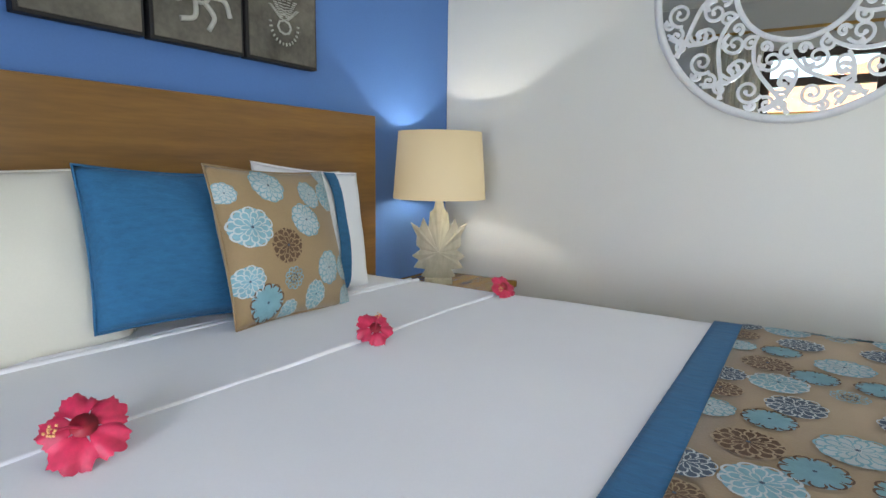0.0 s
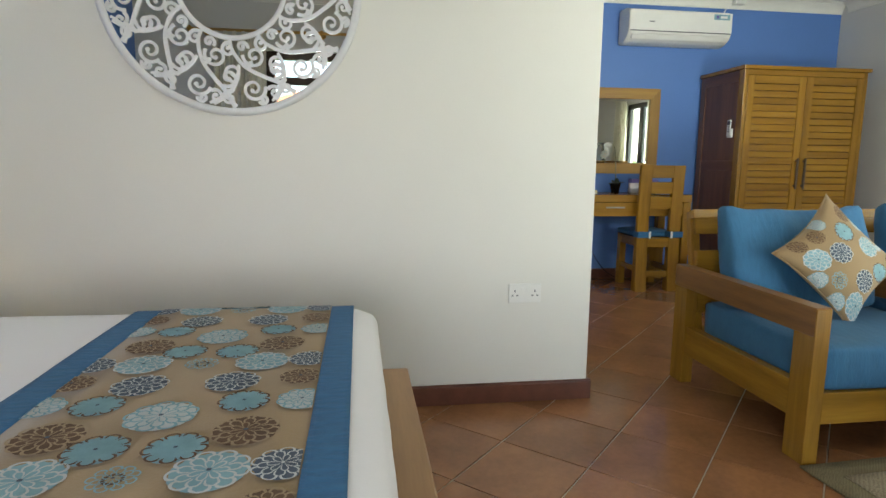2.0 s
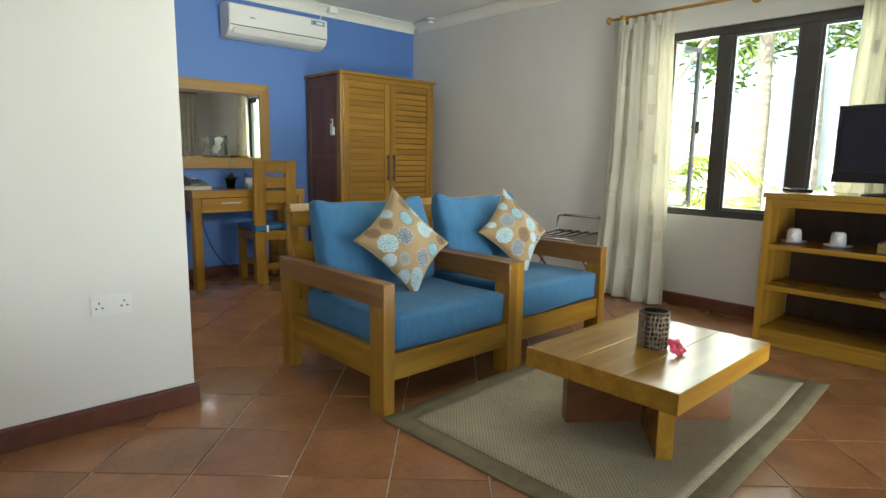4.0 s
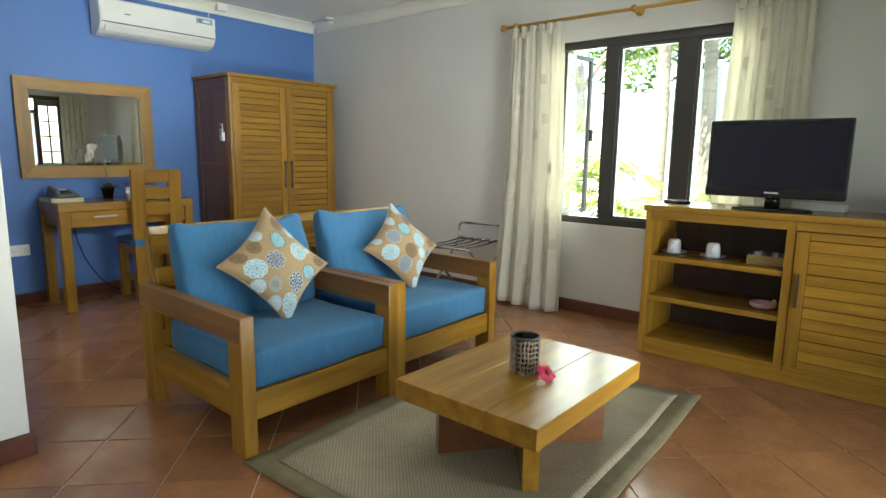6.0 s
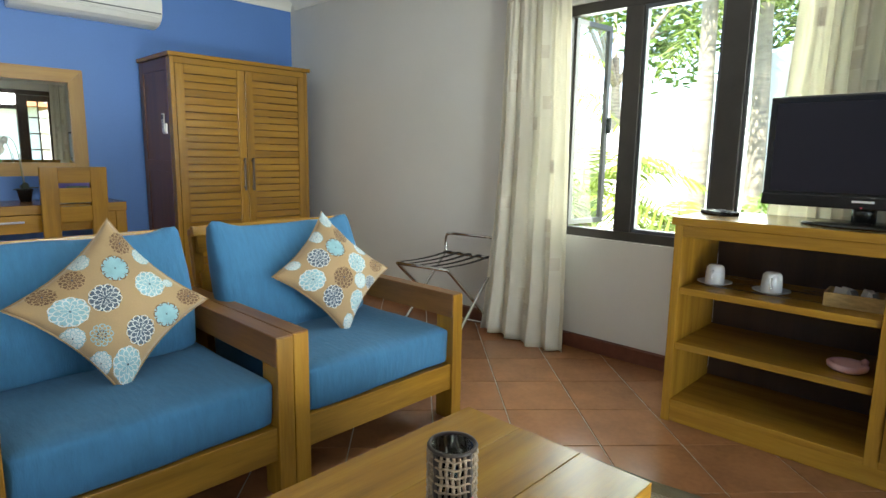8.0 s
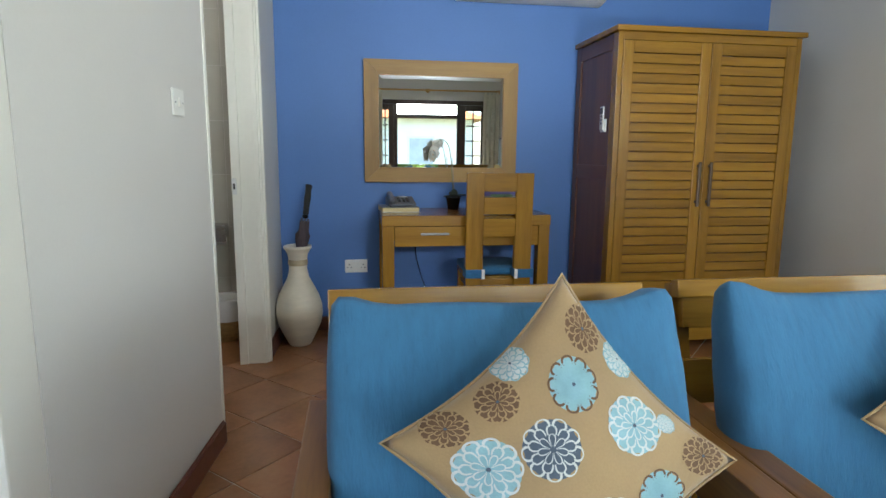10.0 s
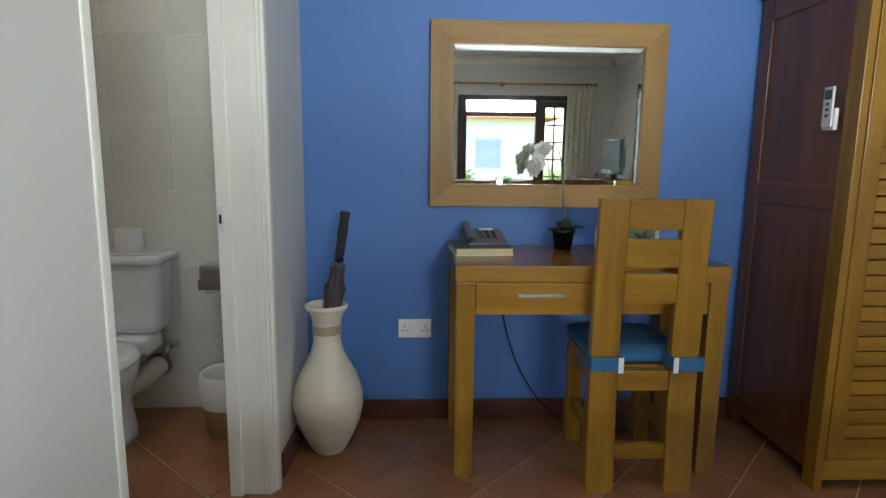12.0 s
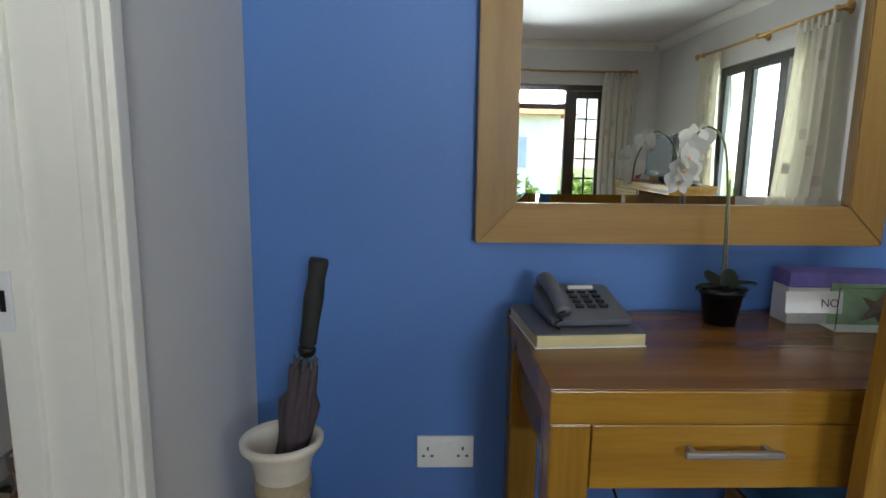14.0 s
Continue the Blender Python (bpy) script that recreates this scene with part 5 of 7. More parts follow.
for j in range(4):
    for i in range(3):
        y = 0.055 + 0.026 * j
        add_box(bm, (0.008 + 0.03 * i, y, 0.016 + 0.042 * y / 0.185), (0.027 + 0.03 * i, y + 0.015, 0.024 + 0.042 * y / 0.185), 0.002)
part("keys", bm, black_plastic, ph, "black push buttons")
box("display", (0.02, 0.160, 0.050), (0.085, 0.172, 0.0605), paper_white, ph, 0.001, "pale label strip")
part("handset", tube(curve_pts([(-0.042, 0.0, 0.034), (-0.042, 0.03, 0.054), (-0.042, 0.09, 0.068), (-0.042, 0.15, 0.080), (-0.042, 0.185, 0.070)], 5), 0.019, 12), phone_grey, ph, "grey curved handset", True)
coil = [(-0.05 - 0.05 * min(1, k / 60) + 0.007 * math.cos(k * 0.9), -0.01 - 0.02 * math.sin(k / 160 * math.pi) + 0.007 * math.sin(k * 0.9), 0.04 - 0.20 * math.sin(min(1, k / 110) * math.pi * 0.5)) for k in range(150)]
part("coiled_cord", tube(coil, 0.0022, 5), black_plastic, ph, "coiled black cord hanging over the desk edge")

orch = thing("potted_orchid", (1.912, 4.275, DH), 0, "white orchid in a small black pot on the desk", "plant")
part("pot", lathe([(0, 0), (0.034, 0), (0.046, 0.070), (0.050, 0.070), (0.050, 0.084), (0.043, 0.084), (0.041, 0.070), (0, 0.068)], 24), black_plastic, orch, "black plastic pot", True)
part("bark_mix", lathe([(0, 0.072), (0.022, 0.080), (0.041, 0.074)], 14), bark, orch)


def leaf_bm(length, width, droop, up=0.3):
    return grid_surface(lambda u, v: Vector((length * u, (v - 0.5) * width * math.sin(math.pi * (0.08 + 0.90 * u)) ** 0.7, up * length * u - droop * u * u + abs(v - 0.5) * width * 0.35)), 10, 4)


for k, (a, ln, dr_) in enumerate(((5, 0.085, 0.030), (185, 0.065, 0.030), (255, 0.055, 0.010), (95, 0.07, 0.005), (300, 0.060, 0.02))):
    part("leaf", leaf_bm(ln, 0.040, dr_, 0.5), leaf_green, orch, "", True, pose(0, 0, 0.074, 0, 0, a))
bm = bmesh.new()
bmesh.ops.create_uvsphere(bm, u_segments=14, v_segments=10, radius=1.0)
bm.transform(Matrix.Diagonal((0.024, 0.004, 0.028, 1)))
part("leaf", bm, leaf_green, orch, "upright rounded dark leaf", True, pose(0.002, -0.024, 0.104, -12, 0, 8))
stem_pts = curve_pts([(0, 0, 0.08), (-0.010, -0.01, 0.20), (-0.022, -0.02, 0.33), (-0.045, -0.03, 0.415), (-0.09, -0.035, 0.44), (-0.13, -0.035, 0.38), (-0.14, -0.035, 0.31)], 6)
part("stem", tube(stem_pts, 0.0024, 6), stem_green, orch)
part("stake", tube([(0.008, 0, 0.08), (-0.012, -0.012, 0.33)], 0.0022, 6), bark, orch)


def orchid_flower(m, size):
    bm = bmesh.new()
    for k, (ln, wd) in enumerate(((1.0, 0.7), (1.0, 1.15), (0.95, 0.62), (0.95, 0.62), (1.0, 1.15))):
        g = grid_surface(lambda u, v: Vector((size * ln * (0.05 + u), (v - 0.5) * size * wd * math.sin(math.pi * (0.12 + 0.83 * u)) ** 0.8, 0.22 * size * u * u)), 6, 4)
        join(bm, g, pose(0, 0, 0.001 * k, 0, 0, 90 + 72 * k))
    fl = part("blossom", bm, orchid_white, orch, "white moth-orchid blossom", True, m)
    lip = bmesh.new()
    bmesh.ops.create_icosphere(lip, subdivisions=1, radius=size * 0.16)
    part("lip", lip, pollen, fl, "", True, m @ pose(0, -size * 0.12, size * 0.16))


rg = random.Random(8)
for k, t in enumerate((22, 25, 27, 29, 31, 33, 36)):
    q = stem_pts[min(t, len(stem_pts) - 1)]
    orchid_flower(Matrix.Translation(q + Vector((rg.uniform(-0.03, 0.03), -0.02 + rg.uniform(-0.02, 0.025), rg.uniform(-0.03, 0.02)))) @ pose(0, 0, 0, 80 + rg.uniform(-25, 25), 0, rg.uniform(-50, 40)), 0.030)

bro = thing("brochure_stack", (2.165, 4.235, DH), -3, "violet and white boxed cards beside a clear starfish block", "brochures")
box("card_box", (-0.10, 0.030, 0.0), (0.15, 0.100, 0.086), paper_white, bro, 0.002, "white printed card box")
box("box_lid", (-0.101, 0.0285, 0.0865), (0.151, 0.101, 0.122), violet_print, bro, 0.002, "violet printed lid")
box("card", (-0.01, 0.022, 0.0), (0.13, 0.026, 0.098), green_print, bro, 0.001, "green printed card")
box("card", (-0.13, -0.01, 0.035), (0.0, -0.006, 0.085), paper_white, bro, 0.001, "white card", m=pose(0, 0, 0, -5, 0, 3))
words = bpy.data.curves.new("lettering", "FONT")
words.body, words.size, words.extrude = "NO", 0.026, 0.0003
words.materials.append(grey_plastic)
lettering = new("lettering", words)
lettering.parent = bro
lettering.matrix_basis = pose(0, 0, 0, -5, 0, 3) @ pose(-0.050, -0.0108, 0.050, 90, 0, 0)
box("holder", (-0.025, -0.030, 0.0), (0.15, -0.026, 0.10), jar_glass, bro, 0.001, "clear front of the holder")
st = bmesh.new()
ring = [(0.045 * (1 if k % 2 == 0 else 0.38) * math.cos(2 * math.pi * k / 10), 0.045 * (1 if k % 2 == 0 else 0.38) * math.sin(2 * math.pi * k / 10)) for k in range(10)]
top_, bot_ = [st.verts.new((x, -0.0265 - 0.002, z)) for x, z in ring], [st.verts.new((x, -0.0225, z)) for x, z in ring]
ctr = st.verts.new((0, -0.036, 0))
for k in range(10):
    st.faces.new([top_[k], top_[(k + 1) % 10], ctr])
    st.faces.new([top_[(k + 1) % 10], top_[k], bot_[k], bot_[(k + 1) % 10]])
bmesh.ops.recalc_face_normals(st, faces=st.faces[:])
part("starfish", st, slate, bro, "dark starfish ornament", m=pose(0.06, -0.008, 0.055))
box("holder_base", (-0.025, -0.030, 0.0), (0.15, 0.06, 0.003), paper_white, bro, 0.001)

cab = thing("power_cable", (0, 0, 0), 0, "thin black cable hanging behind the desk", "cable")
part("cable", tube(curve_pts([(1.67, 4.37, 0.62), (1.69, 4.36, 0.45), (1.76, 4.35, 0.25), (1.88, 4.32, 0.08), (2.03, 4.28, 0.008), (2.28, 4.23, 0.006)], 8), 0.0035, 6), black_plastic, cab)

# ---- vase with umbrella ----
vs_ = thing("floor_vase", (0.940, 4.122, 0), 0, "tall cream ceramic floor vase with a flared neck", "vase")
prof = [(0.0, 0.0), (0.062, 0.0), (0.070, 0.012), (0.098, 0.07), (0.128, 0.14), (0.141, 0.205), (0.138, 0.26), (0.118, 0.33), (0.088, 0.39), (0.064, 0.44), (0.054, 0.49), (0.053, 0.545), (0.060, 0.59), (0.074, 0.617), (0.083, 0.626), (0.084, 0.638), (0.076, 0.643), (0.066, 0.632), (0.050, 0.60), (0.044, 0.545), (0.045, 0.49), (0.07, 0.42), (0.11, 0.31), (0.12, 0.2), (0.08, 0.05), (0, 0.03)]
prof = [(r, z * 0.955) for r, z in prof]
part("body", lathe(prof, 48), vase_mat, vs_, "", True)
part("neck_band", lathe([(0.0555, 0.495), (0.0575, 0.499), (0.0575, 0.525), (0.0560, 0.531)], 40), vase_band, vs_, "rough beige band", True)
um = thing("umbrella", (0.940, 4.122, 0.04), 0, "folded dark umbrella standing in the floor vase", "umbrella")
tip, top = Vector((-0.055, -0.032, 0.0)), Vector((0.072, 0.045, 0.915))
d_ = (top - tip).normalized()
part("shaft", tube([tip, top], 0.006, 8), grey_plastic, um)


side_ = (Vector((1, 0, 0)) - d_ * d_.x).normalized()


def furled(u, v):
    """Loosely wrapped cloth: ragged upper hem, two loose flaps, a narrow wrapped lower end."""
    a = 2 * math.pi * u
    t = 0.40 + (0.375 + 0.010 * abs(math.sin(4 * a)) * v) * v
    r = 0.024 + 0.006 * math.sin(math.pi * min(1, 1.3 * v)) + 0.003 * v
    up = max(0.0, 1 - abs(v - 0.78) / 0.24) if v < 0.78 else max(0.0, 1 - (v - 0.78) / 0.05)
    flap = up * (max(0, math.cos(a - 0.3)) ** 6 * 0.55 + max(0, math.cos(a - 2.9)) ** 6 * 0.75)
    r *= 1 + 0.10 * math.sin(5 * a + 9 * v) + 0.06 * math.sin(11 * a - 7 * v) + flap
    return tip + d_ * (0.927 * t) + r * (math.cos(a) * side_ + math.sin(a) * d_.cross(side_))


part("cloth", grid_surface(furled, 56, 26, True), umbrella_cloth, um, "loosely furled dark cloth", True)
bm = bmesh.new()
for k in range(8):
    a = 2 * math.pi * k / 8
    o_ = d_.orthogonal().normalized()
    off = 0.014 * (math.cos(a) * o_ + math.sin(a) * d_.cross(o_))
    join(bm, tube([tip + d_ * 0.705 + off * 1.5, tip + d_ * 0.742 + off * 1.6], 0.003, 5))
part("rib_ends", bm, grey_plastic, um)
g0, g1 = tip + d_ * 0.765, top + d_ * 0.02
grip_len = (g1 - g0).length
to_grip = Matrix.Translation(g0) @ d_.to_track_quat("Z", "Y").to_matrix().to_4x4()
part("grip", lathe([(0, 0), (0.015, 0), (0.018, grip_len * 0.04), (0.0175, grip_len * 0.25), (0.0205, grip_len * 0.55), (0.0175, grip_len * 0.78), (0.0205, grip_len * 0.95), (0.018, grip_len), (0, grip_len)], 20), dark_rubber, um, "black foam grip", True, to_grip)
part("collar", lathe([(0, -0.022), (0.012, -0.022), (0.019, -0.014), (0.019, -0.004), (0.013, -0.001), (0, -0.001)], 18), black_plastic, um, "", True, to_grip)

# ---- remote on the wardrobe ----
rc = thing("remote_control", (WX0 - 0.003, 3.888, 1.298), 0, "white air conditioner remote in its holder on the wardrobe side", "remote control")
box("holder", (-0.016, -0.030, 0), (-0.001, 0.030, 0.075), white_plastic, rc, 0.004)
box("body", (-0.024, -0.024, 0.012), (-0.0165, 0.024, 0.148), white_plastic, rc, 0.003)
box("display", (-0.0252, -0.018, 0.105), (-0.0242, 0.018, 0.138), grey_plastic, rc, 0.0)
for z in (0.045, 0.065, 0.085):
    box("button", (-0.0255, -0.008, z), (-0.0242, 0.008, z + 0.010), grey_plastic, rc, 0.0)

# ---- on the coffee table ----
cd = thing("candle_holder", (1.995, 0.256, 0.338), 0, "dark wicker-wrapped cylinder candle holder on the coffee table", "candle holder")
part("glass", lathe([(0.0, 0.004), (0.052, 0.004), (0.052, 0.148), (0.049, 0.148), (0.049, 0.008), (0, 0.008)], 36), jar_glass, cd, "", True)
for k in range(24):
    a = 2 * math.pi * k / 24
    dark_ = k % 6 == 0
    pts = [(0.0565 * math.cos(a + 0.035 * math.sin(z * 90 + k)), 0.0565 * math.sin(a + 0.035 * math.sin(z * 90 + k)), z) for z in [0.004 + 0.0074 * j for j in range(20)]]
    part("cane", tube(pts, 0.0045 if not dark_ else 0.0075, 5), wicker_dark if dark_ else wicker_pale, cd, "", True)
for z in (0.015, 0.035, 0.055, 0.075, 0.095, 0.115, 0.135):
    part("binding", tube([(0.0605 * math.cos(2 * math.pi * k / 28), 0.0605 * math.sin(2 * math.pi * k / 28), z + 0.002 * math.sin(k * 2)) for k in range(28)], 0.003, 5, True), wicker_pale, cd)
part("top_ring", tube([(0.057 * math.cos(2 * math.pi * k / 28), 0.057 * math.sin(2 * math.pi * k / 28), 0.150) for k in range(28)], 0.005, 6, True), wicker_dark, cd)

# ---- television and things on the console ----
tv = thing("television", (3.675, -0.250, KH), -90, "black flat-screen television on a glossy stand, switched off", "television")
box("cabinet", (-0.345, -0.002, 0.072), (0.345, 0.045, 0.497), black_plastic, tv, 0.008, "glossy black casing")
box("rear_housing", (-0.27, 0.045, 0.13), (0.27, 0.095, 0.44), black_plastic, tv, 0.02)
box("screen", (-0.318, -0.005, 0.128), (0.318, -0.0025, 0.468), screen_mat, tv, 0.001, "dark switched-off screen")
bm = bmesh.new()
add_box(bm, (-0.345, -0.010, 0.070), (0.345, -0.003, 0.118), 0.004, 2)
for v in bm.verts:
    v.co.z -= 0.018 * (1 - (v.co.x / 0.345) ** 2) * (1 if v.co.z < 0.09 else 0)
part("lower_bezel", bm, black_plastic, tv, "curved glossy lower bezel")
box("badge", (-0.035, -0.0115, 0.094), (0.035, -0.0102, 0.102), silver_paint, tv, 0.0)
box("standby_light", (-0.006, -0.0112, 0.074), (0.0, -0.0100, 0.079), petal_red, tv, 0.0)
part("neck", tube([(0, 0.05, 0.012), (0, 0.045, 0.09)], 0.04, 16), black_plastic, tv)
bm = lathe([(0, 0.0), (0.20, 0.0), (0.205, 0.006), (0.19, 0.014), (0.05, 0.020), (0, 0.02)], 40)
bm.transform(Matrix.Diagonal((1, 0.55, 1, 1)))
part("stand", bm, black_plastic, tv, "oval glossy stand", True, pose(0, 0.03, 0))
wb = thing("cable_box", (3.93, -0.45, KH), 85, "low white receiver box behind the television", "receiver")
box("body", (-0.13, -0.045, 0), (0.13, 0.045, 0.035), white_plastic, wb, 0.004)
box("front", (-0.12, -0.047, 0.006), (0.12, -0.0455, 0.029), grey_plastic, wb, 0.0)
rem = thing("remote_control", (3.78, 0.290, KH), 50, "two slim black remote controls lying side by side", "remote control")
for k in (0, 1):
    b_ = box("body", (-0.08, -0.045 + 0.05 * k, 0.0), (0.08, -0.003 + 0.05 * k, 0.020), black_plastic, rem, 0.005)
    for j in range(4):
        box("button_row", (-0.055 + 0.03 * j, -0.036 + 0.05 * k, 0.0202), (-0.04 + 0.03 * j, -0.012 + 0.05 * k, 0.022), grey_plastic, b_, 0.0)
tb = thing("tissue_box", (3.90, -0.840, KH), 8, "small straw-coloured box with a teal lid on the console", "box")
box("box_body", (-0.06, -0.075, 0), (0.06, 0.075, 0.098), straw, tb, 0.003)
box("lid", (-0.062, -0.077, 0.0955), (0.062, 0.077, 0.112), teal_box, tb, 0.003, "thin teal-blue lid")


def cup(loc, turn):
    c = thing("cup_and_saucer", loc, turn, "white cup upturned on its saucer on the shelf", "cup", "cups and saucers")
    part("saucer", lathe([(0, 0), (0.04, 0), (0.045, 0.004), (0.072, 0.013), (0.0735, 0.016), (0.045, 0.009), (0, 0.007)], 32), porcelain, c, "", True)
    cu = part("cup", lathe([(0.041, 0.0095), (0.040, 0.05), (0.036, 0.080), (0.026, 0.090), (0, 0.091), (0, 0.085), (0.02, 0.084), (0.033, 0.075), (0.037, 0.0095), (0.041, 0.0095)], 32), porcelain, c, "", True)
    part("handle", tube(curve_pts([(0.039, 0, 0.03), (0.062, 0, 0.035), (0.064, 0, 0.06), (0.038, 0, 0.068)], 5), 0.005, 8), porcelain, cu, "", True)
    return c


first = cup((3.72, 0.265, 0.62), 185)
copy_thing(first, pose(3.72, 0.035, 0.62, 0, 0, 190))
bk = thing("straw_basket", (3.72, -0.262, 0.62), 3, "small straw tray holding sachets on the shelf", "basket")
bm = bmesh.new()
for lo, hi in (((-0.07, -0.10, 0), (0.07, 0.10, 0.006)), ((-0.07, -0.10, 0.0062), (-0.062, 0.10, 0.055)), ((0.062, -0.10, 0.0062), (0.07, 0.10, 0.055)), ((-0.0618, -0.10, 0.0062), (0.0618, -0.092, 0.055)), ((-0.0618, 0.092, 0.0062), (0.0618, 0.10, 0.055))):
    add_box(bm, lo, hi, 0.002)
part("tray", bm, straw, bk)
for k in range(6):
    box("sachet", (-0.03, -0.008, 0), (0.03, 0.008, 0.055), paper_white if k % 3 else grey_plastic, bk, 0.003, "", m=pose(-0.01 + 0.012 * k % 0.03, -0.07 + 0.025 * k, 0.012, 14 * ((k % 3) - 1), 0, 10 * k))
ab = thing("ashtray", (3.69, -0.265, 0.37), 0, "round pink china ashtray with a small figure on its rim", "ashtray")
part("bowl", lathe([(0, 0), (0.05, 0), (0.068, 0.012), (0.070, 0.028), (0.060, 0.034), (0.046, 0.026), (0.040, 0.012), (0, 0.010)], 32), pink_china, ab, "", True)
part("rim_figure", lathe([(0, 0.028), (0.012, 0.03), (0.014, 0.045), (0.006, 0.052), (0, 0.056)], 10), pink_china, ab, "", True, pose(0.02, -0.052, 0))

# ---- luggage rack ----
lr = thing("luggage_rack", (3.80, 1.99, 0), 9, "folding chrome luggage rack with black straps", "luggage rack")
for y in (-0.22, 0.22):
    part("frame_tube", tube(curve_pts([(-0.26, y, 0.012), (0.0, y, 0.24), (0.25, y, 0.455), (0.285, y, 0.50), (0.285, y, 0.575), (0.28, y * 0.92, 0.612), (0.28, y * 0.7, 0.62)], 6), 0.011, 10), chrome, lr, "", True)
    part("frame_tube", tube(curve_pts([(0.26, y * 0.9, 0.012), (0.0, y * 0.9, 0.24), (-0.25, y * 0.9, 0.445), (-0.295, y * 0.9, 0.482)], 6), 0.011, 10), chrome, lr, "", True)
part("back_bar", tube([(0.28, -0.16, 0.62), (0.28, 0.16, 0.62)], 0.011, 10), chrome, lr, "", True)
for x, z, h in ((-0.295, 0.482, 0.20), (0.262, 0.482, 0.22), (-0.26, 0.012, 0.22), (0.26, 0.012, 0.20)):
    part("cross_bar", tube([(x, -h, z), (x, h, z)], 0.011, 10), chrome, lr, "", True)
for k in range(5):
    y = -0.17 + 0.085 * k
    part("strap", grid_surface(lambda u, v: Vector((-0.297 + 0.56 * u, y - 0.019 + 0.038 * v, 0.4955 - 0.012 * math.sin(math.pi * u))), 10, 2), black_strap, lr, "black webbing strap")

# ---- window ----
wy0, wy1, wz0, wz1 = WIN
win = new("window_1")
tagged(win, "dark brown three-part window, one casement standing open", "window", kind="structure")
XF = XE + 0.035
fw = 0.06
box("window_frame", (XF, wy0, wz0), (XF + 0.06, wy1, wz0 + fw), dark_frame, win, 0.003)
box("window_frame", (XF, wy0, wz1 - fw), (XF + 0.06, wy1, wz1), dark_frame, win, 0.003)
for ya in (wy0, wy1 - fw):
    box("window_frame", (XF, ya, wz0 + fw), (XF + 0.06, ya + fw, wz1 - fw), dark_frame, win, 0.003)
for ya, yb in ((0.356, 0.475), (0.901, 1.005)):
    box("mullion", (XF - 0.004, ya, wz0 + fw + 0.001), (XF + 0.064, yb, wz1 - fw - 0.001), dark_frame, win, 0.003)
for ya, yb in ((0.0, 0.356), (0.475, 0.901)):
    bm = bmesh.new()
    for lo, hi in (((ya + 0.001, wz0 + fw + 0.001), (yb - 0.001, wz0 + fw + 0.022)), ((ya + 0.001, wz1 - fw - 0.022), (yb - 0.001, wz1 - fw - 0.001)), ((ya + 0.001, wz0 + fw + 0.022), (ya + 0.018, wz1 - fw - 0.022)), ((yb - 0.018, wz0 + fw + 0.022), (yb - 0.001, wz1 - fw - 0.022))):
        add_box(bm, (XF + 0.012, lo[0], lo[1]), (XF + 0.05, hi[0], hi[1]), 0.002)
    part("sash", bm, grey_plastic, win)
    p_ = box("pane", (XF + 0.028, ya + 0.012, wz0 + fw + 0.015), (XF + 0.033, yb - 0.012, wz1 - fw - 0.015), pane_glass, win, 0.0)
    p_.visible_shadow = False
box("window_sill", (XE + 0.001, wy0, wz0 - 0.004), (XF - 0.001, wy1, wz0 + 0.008), grey_wall, win, 0.002)
mleaf = pose(XF + 0.055, wy1 - fw, 0, 0, 0, 82)   # leaf along local -y, swung outwards
bm = bmesh.new()
LWD = 0.35
for lo, hi in (((-LWD, wz0 + fw), (0, wz0 + fw + 0.032)), ((-LWD, wz1 - fw - 0.032), (0, wz1 - fw)), ((-LWD, wz0 + fw + 0.032), (-LWD + 0.032, wz1 - fw - 0.032)), ((-0.032, wz0 + fw + 0.032), (0, wz1 - fw - 0.032))):
    add_box(bm, (-0.014, lo[0], lo[1]), (0.014, hi[0], hi[1]), 0.002)
leaf = part("casement", bm, casement_lit_grey, win, "open casement leaf, dark frame lightened as if daylit", m=mleaf)
p_ = box("pane", (-0.003, -LWD + 0.035, wz0 + fw + 0.04), (0.003, -0.035, wz1 - fw - 0.04), pane_glass, leaf, 0.0, m=mleaf)
p_.visible_shadow = False
box("window_handle", (-0.05, -LWD + 0.010, 1.33), (-0.021, -LWD + 0.03, 1.43), black_plastic, leaf, 0.004, "black window handle", m=mleaf)


# ---- curtains and rods ----
def curtain_fn(w_top, w_bot, h, pleats, amp, seed, flare=0.0):
    """Soft uneven folds: gathered above, opening towards the hem, with a flare into the room."""
    def f(u, v):
        w = w_top + (w_bot - w_top) * v ** 1.2
        warp = u + 0.05 * noise.noise(Vector((u * 3.1, v * 0.7, seed))) + 0.02 * math.sin(4 * u + seed)
        ph_ = 2 * math.pi * pleats * warp + 0.6 * math.sin(1.7 * v + seed)
        depth = amp * (0.45 + 0.75 * v) * (0.7 + 0.9 * abs(noise.noise(Vector((u * 2.6, v * 0.9, seed + 2)))))
        fine = 0.30 * amp * (1 - v) ** 2 * math.sin(2.7 * ph_ + 1.3)
        x = (u - 0.5) * w + 0.22 * depth * math.sin(2 * ph_ + 1.0) + 0.03 * (v - 0.5) * math.sin(2.2 * v + seed)
        y = depth * math.sin(ph_) + fine + 0.014 * noise.noise(Vector((u * 4, v * 4, seed))) - flare * v * v
        return Vector((x, y, h * (1 - v) + 0.012 + 0.012 * v * math.sin(5 * u + seed)))
    return f


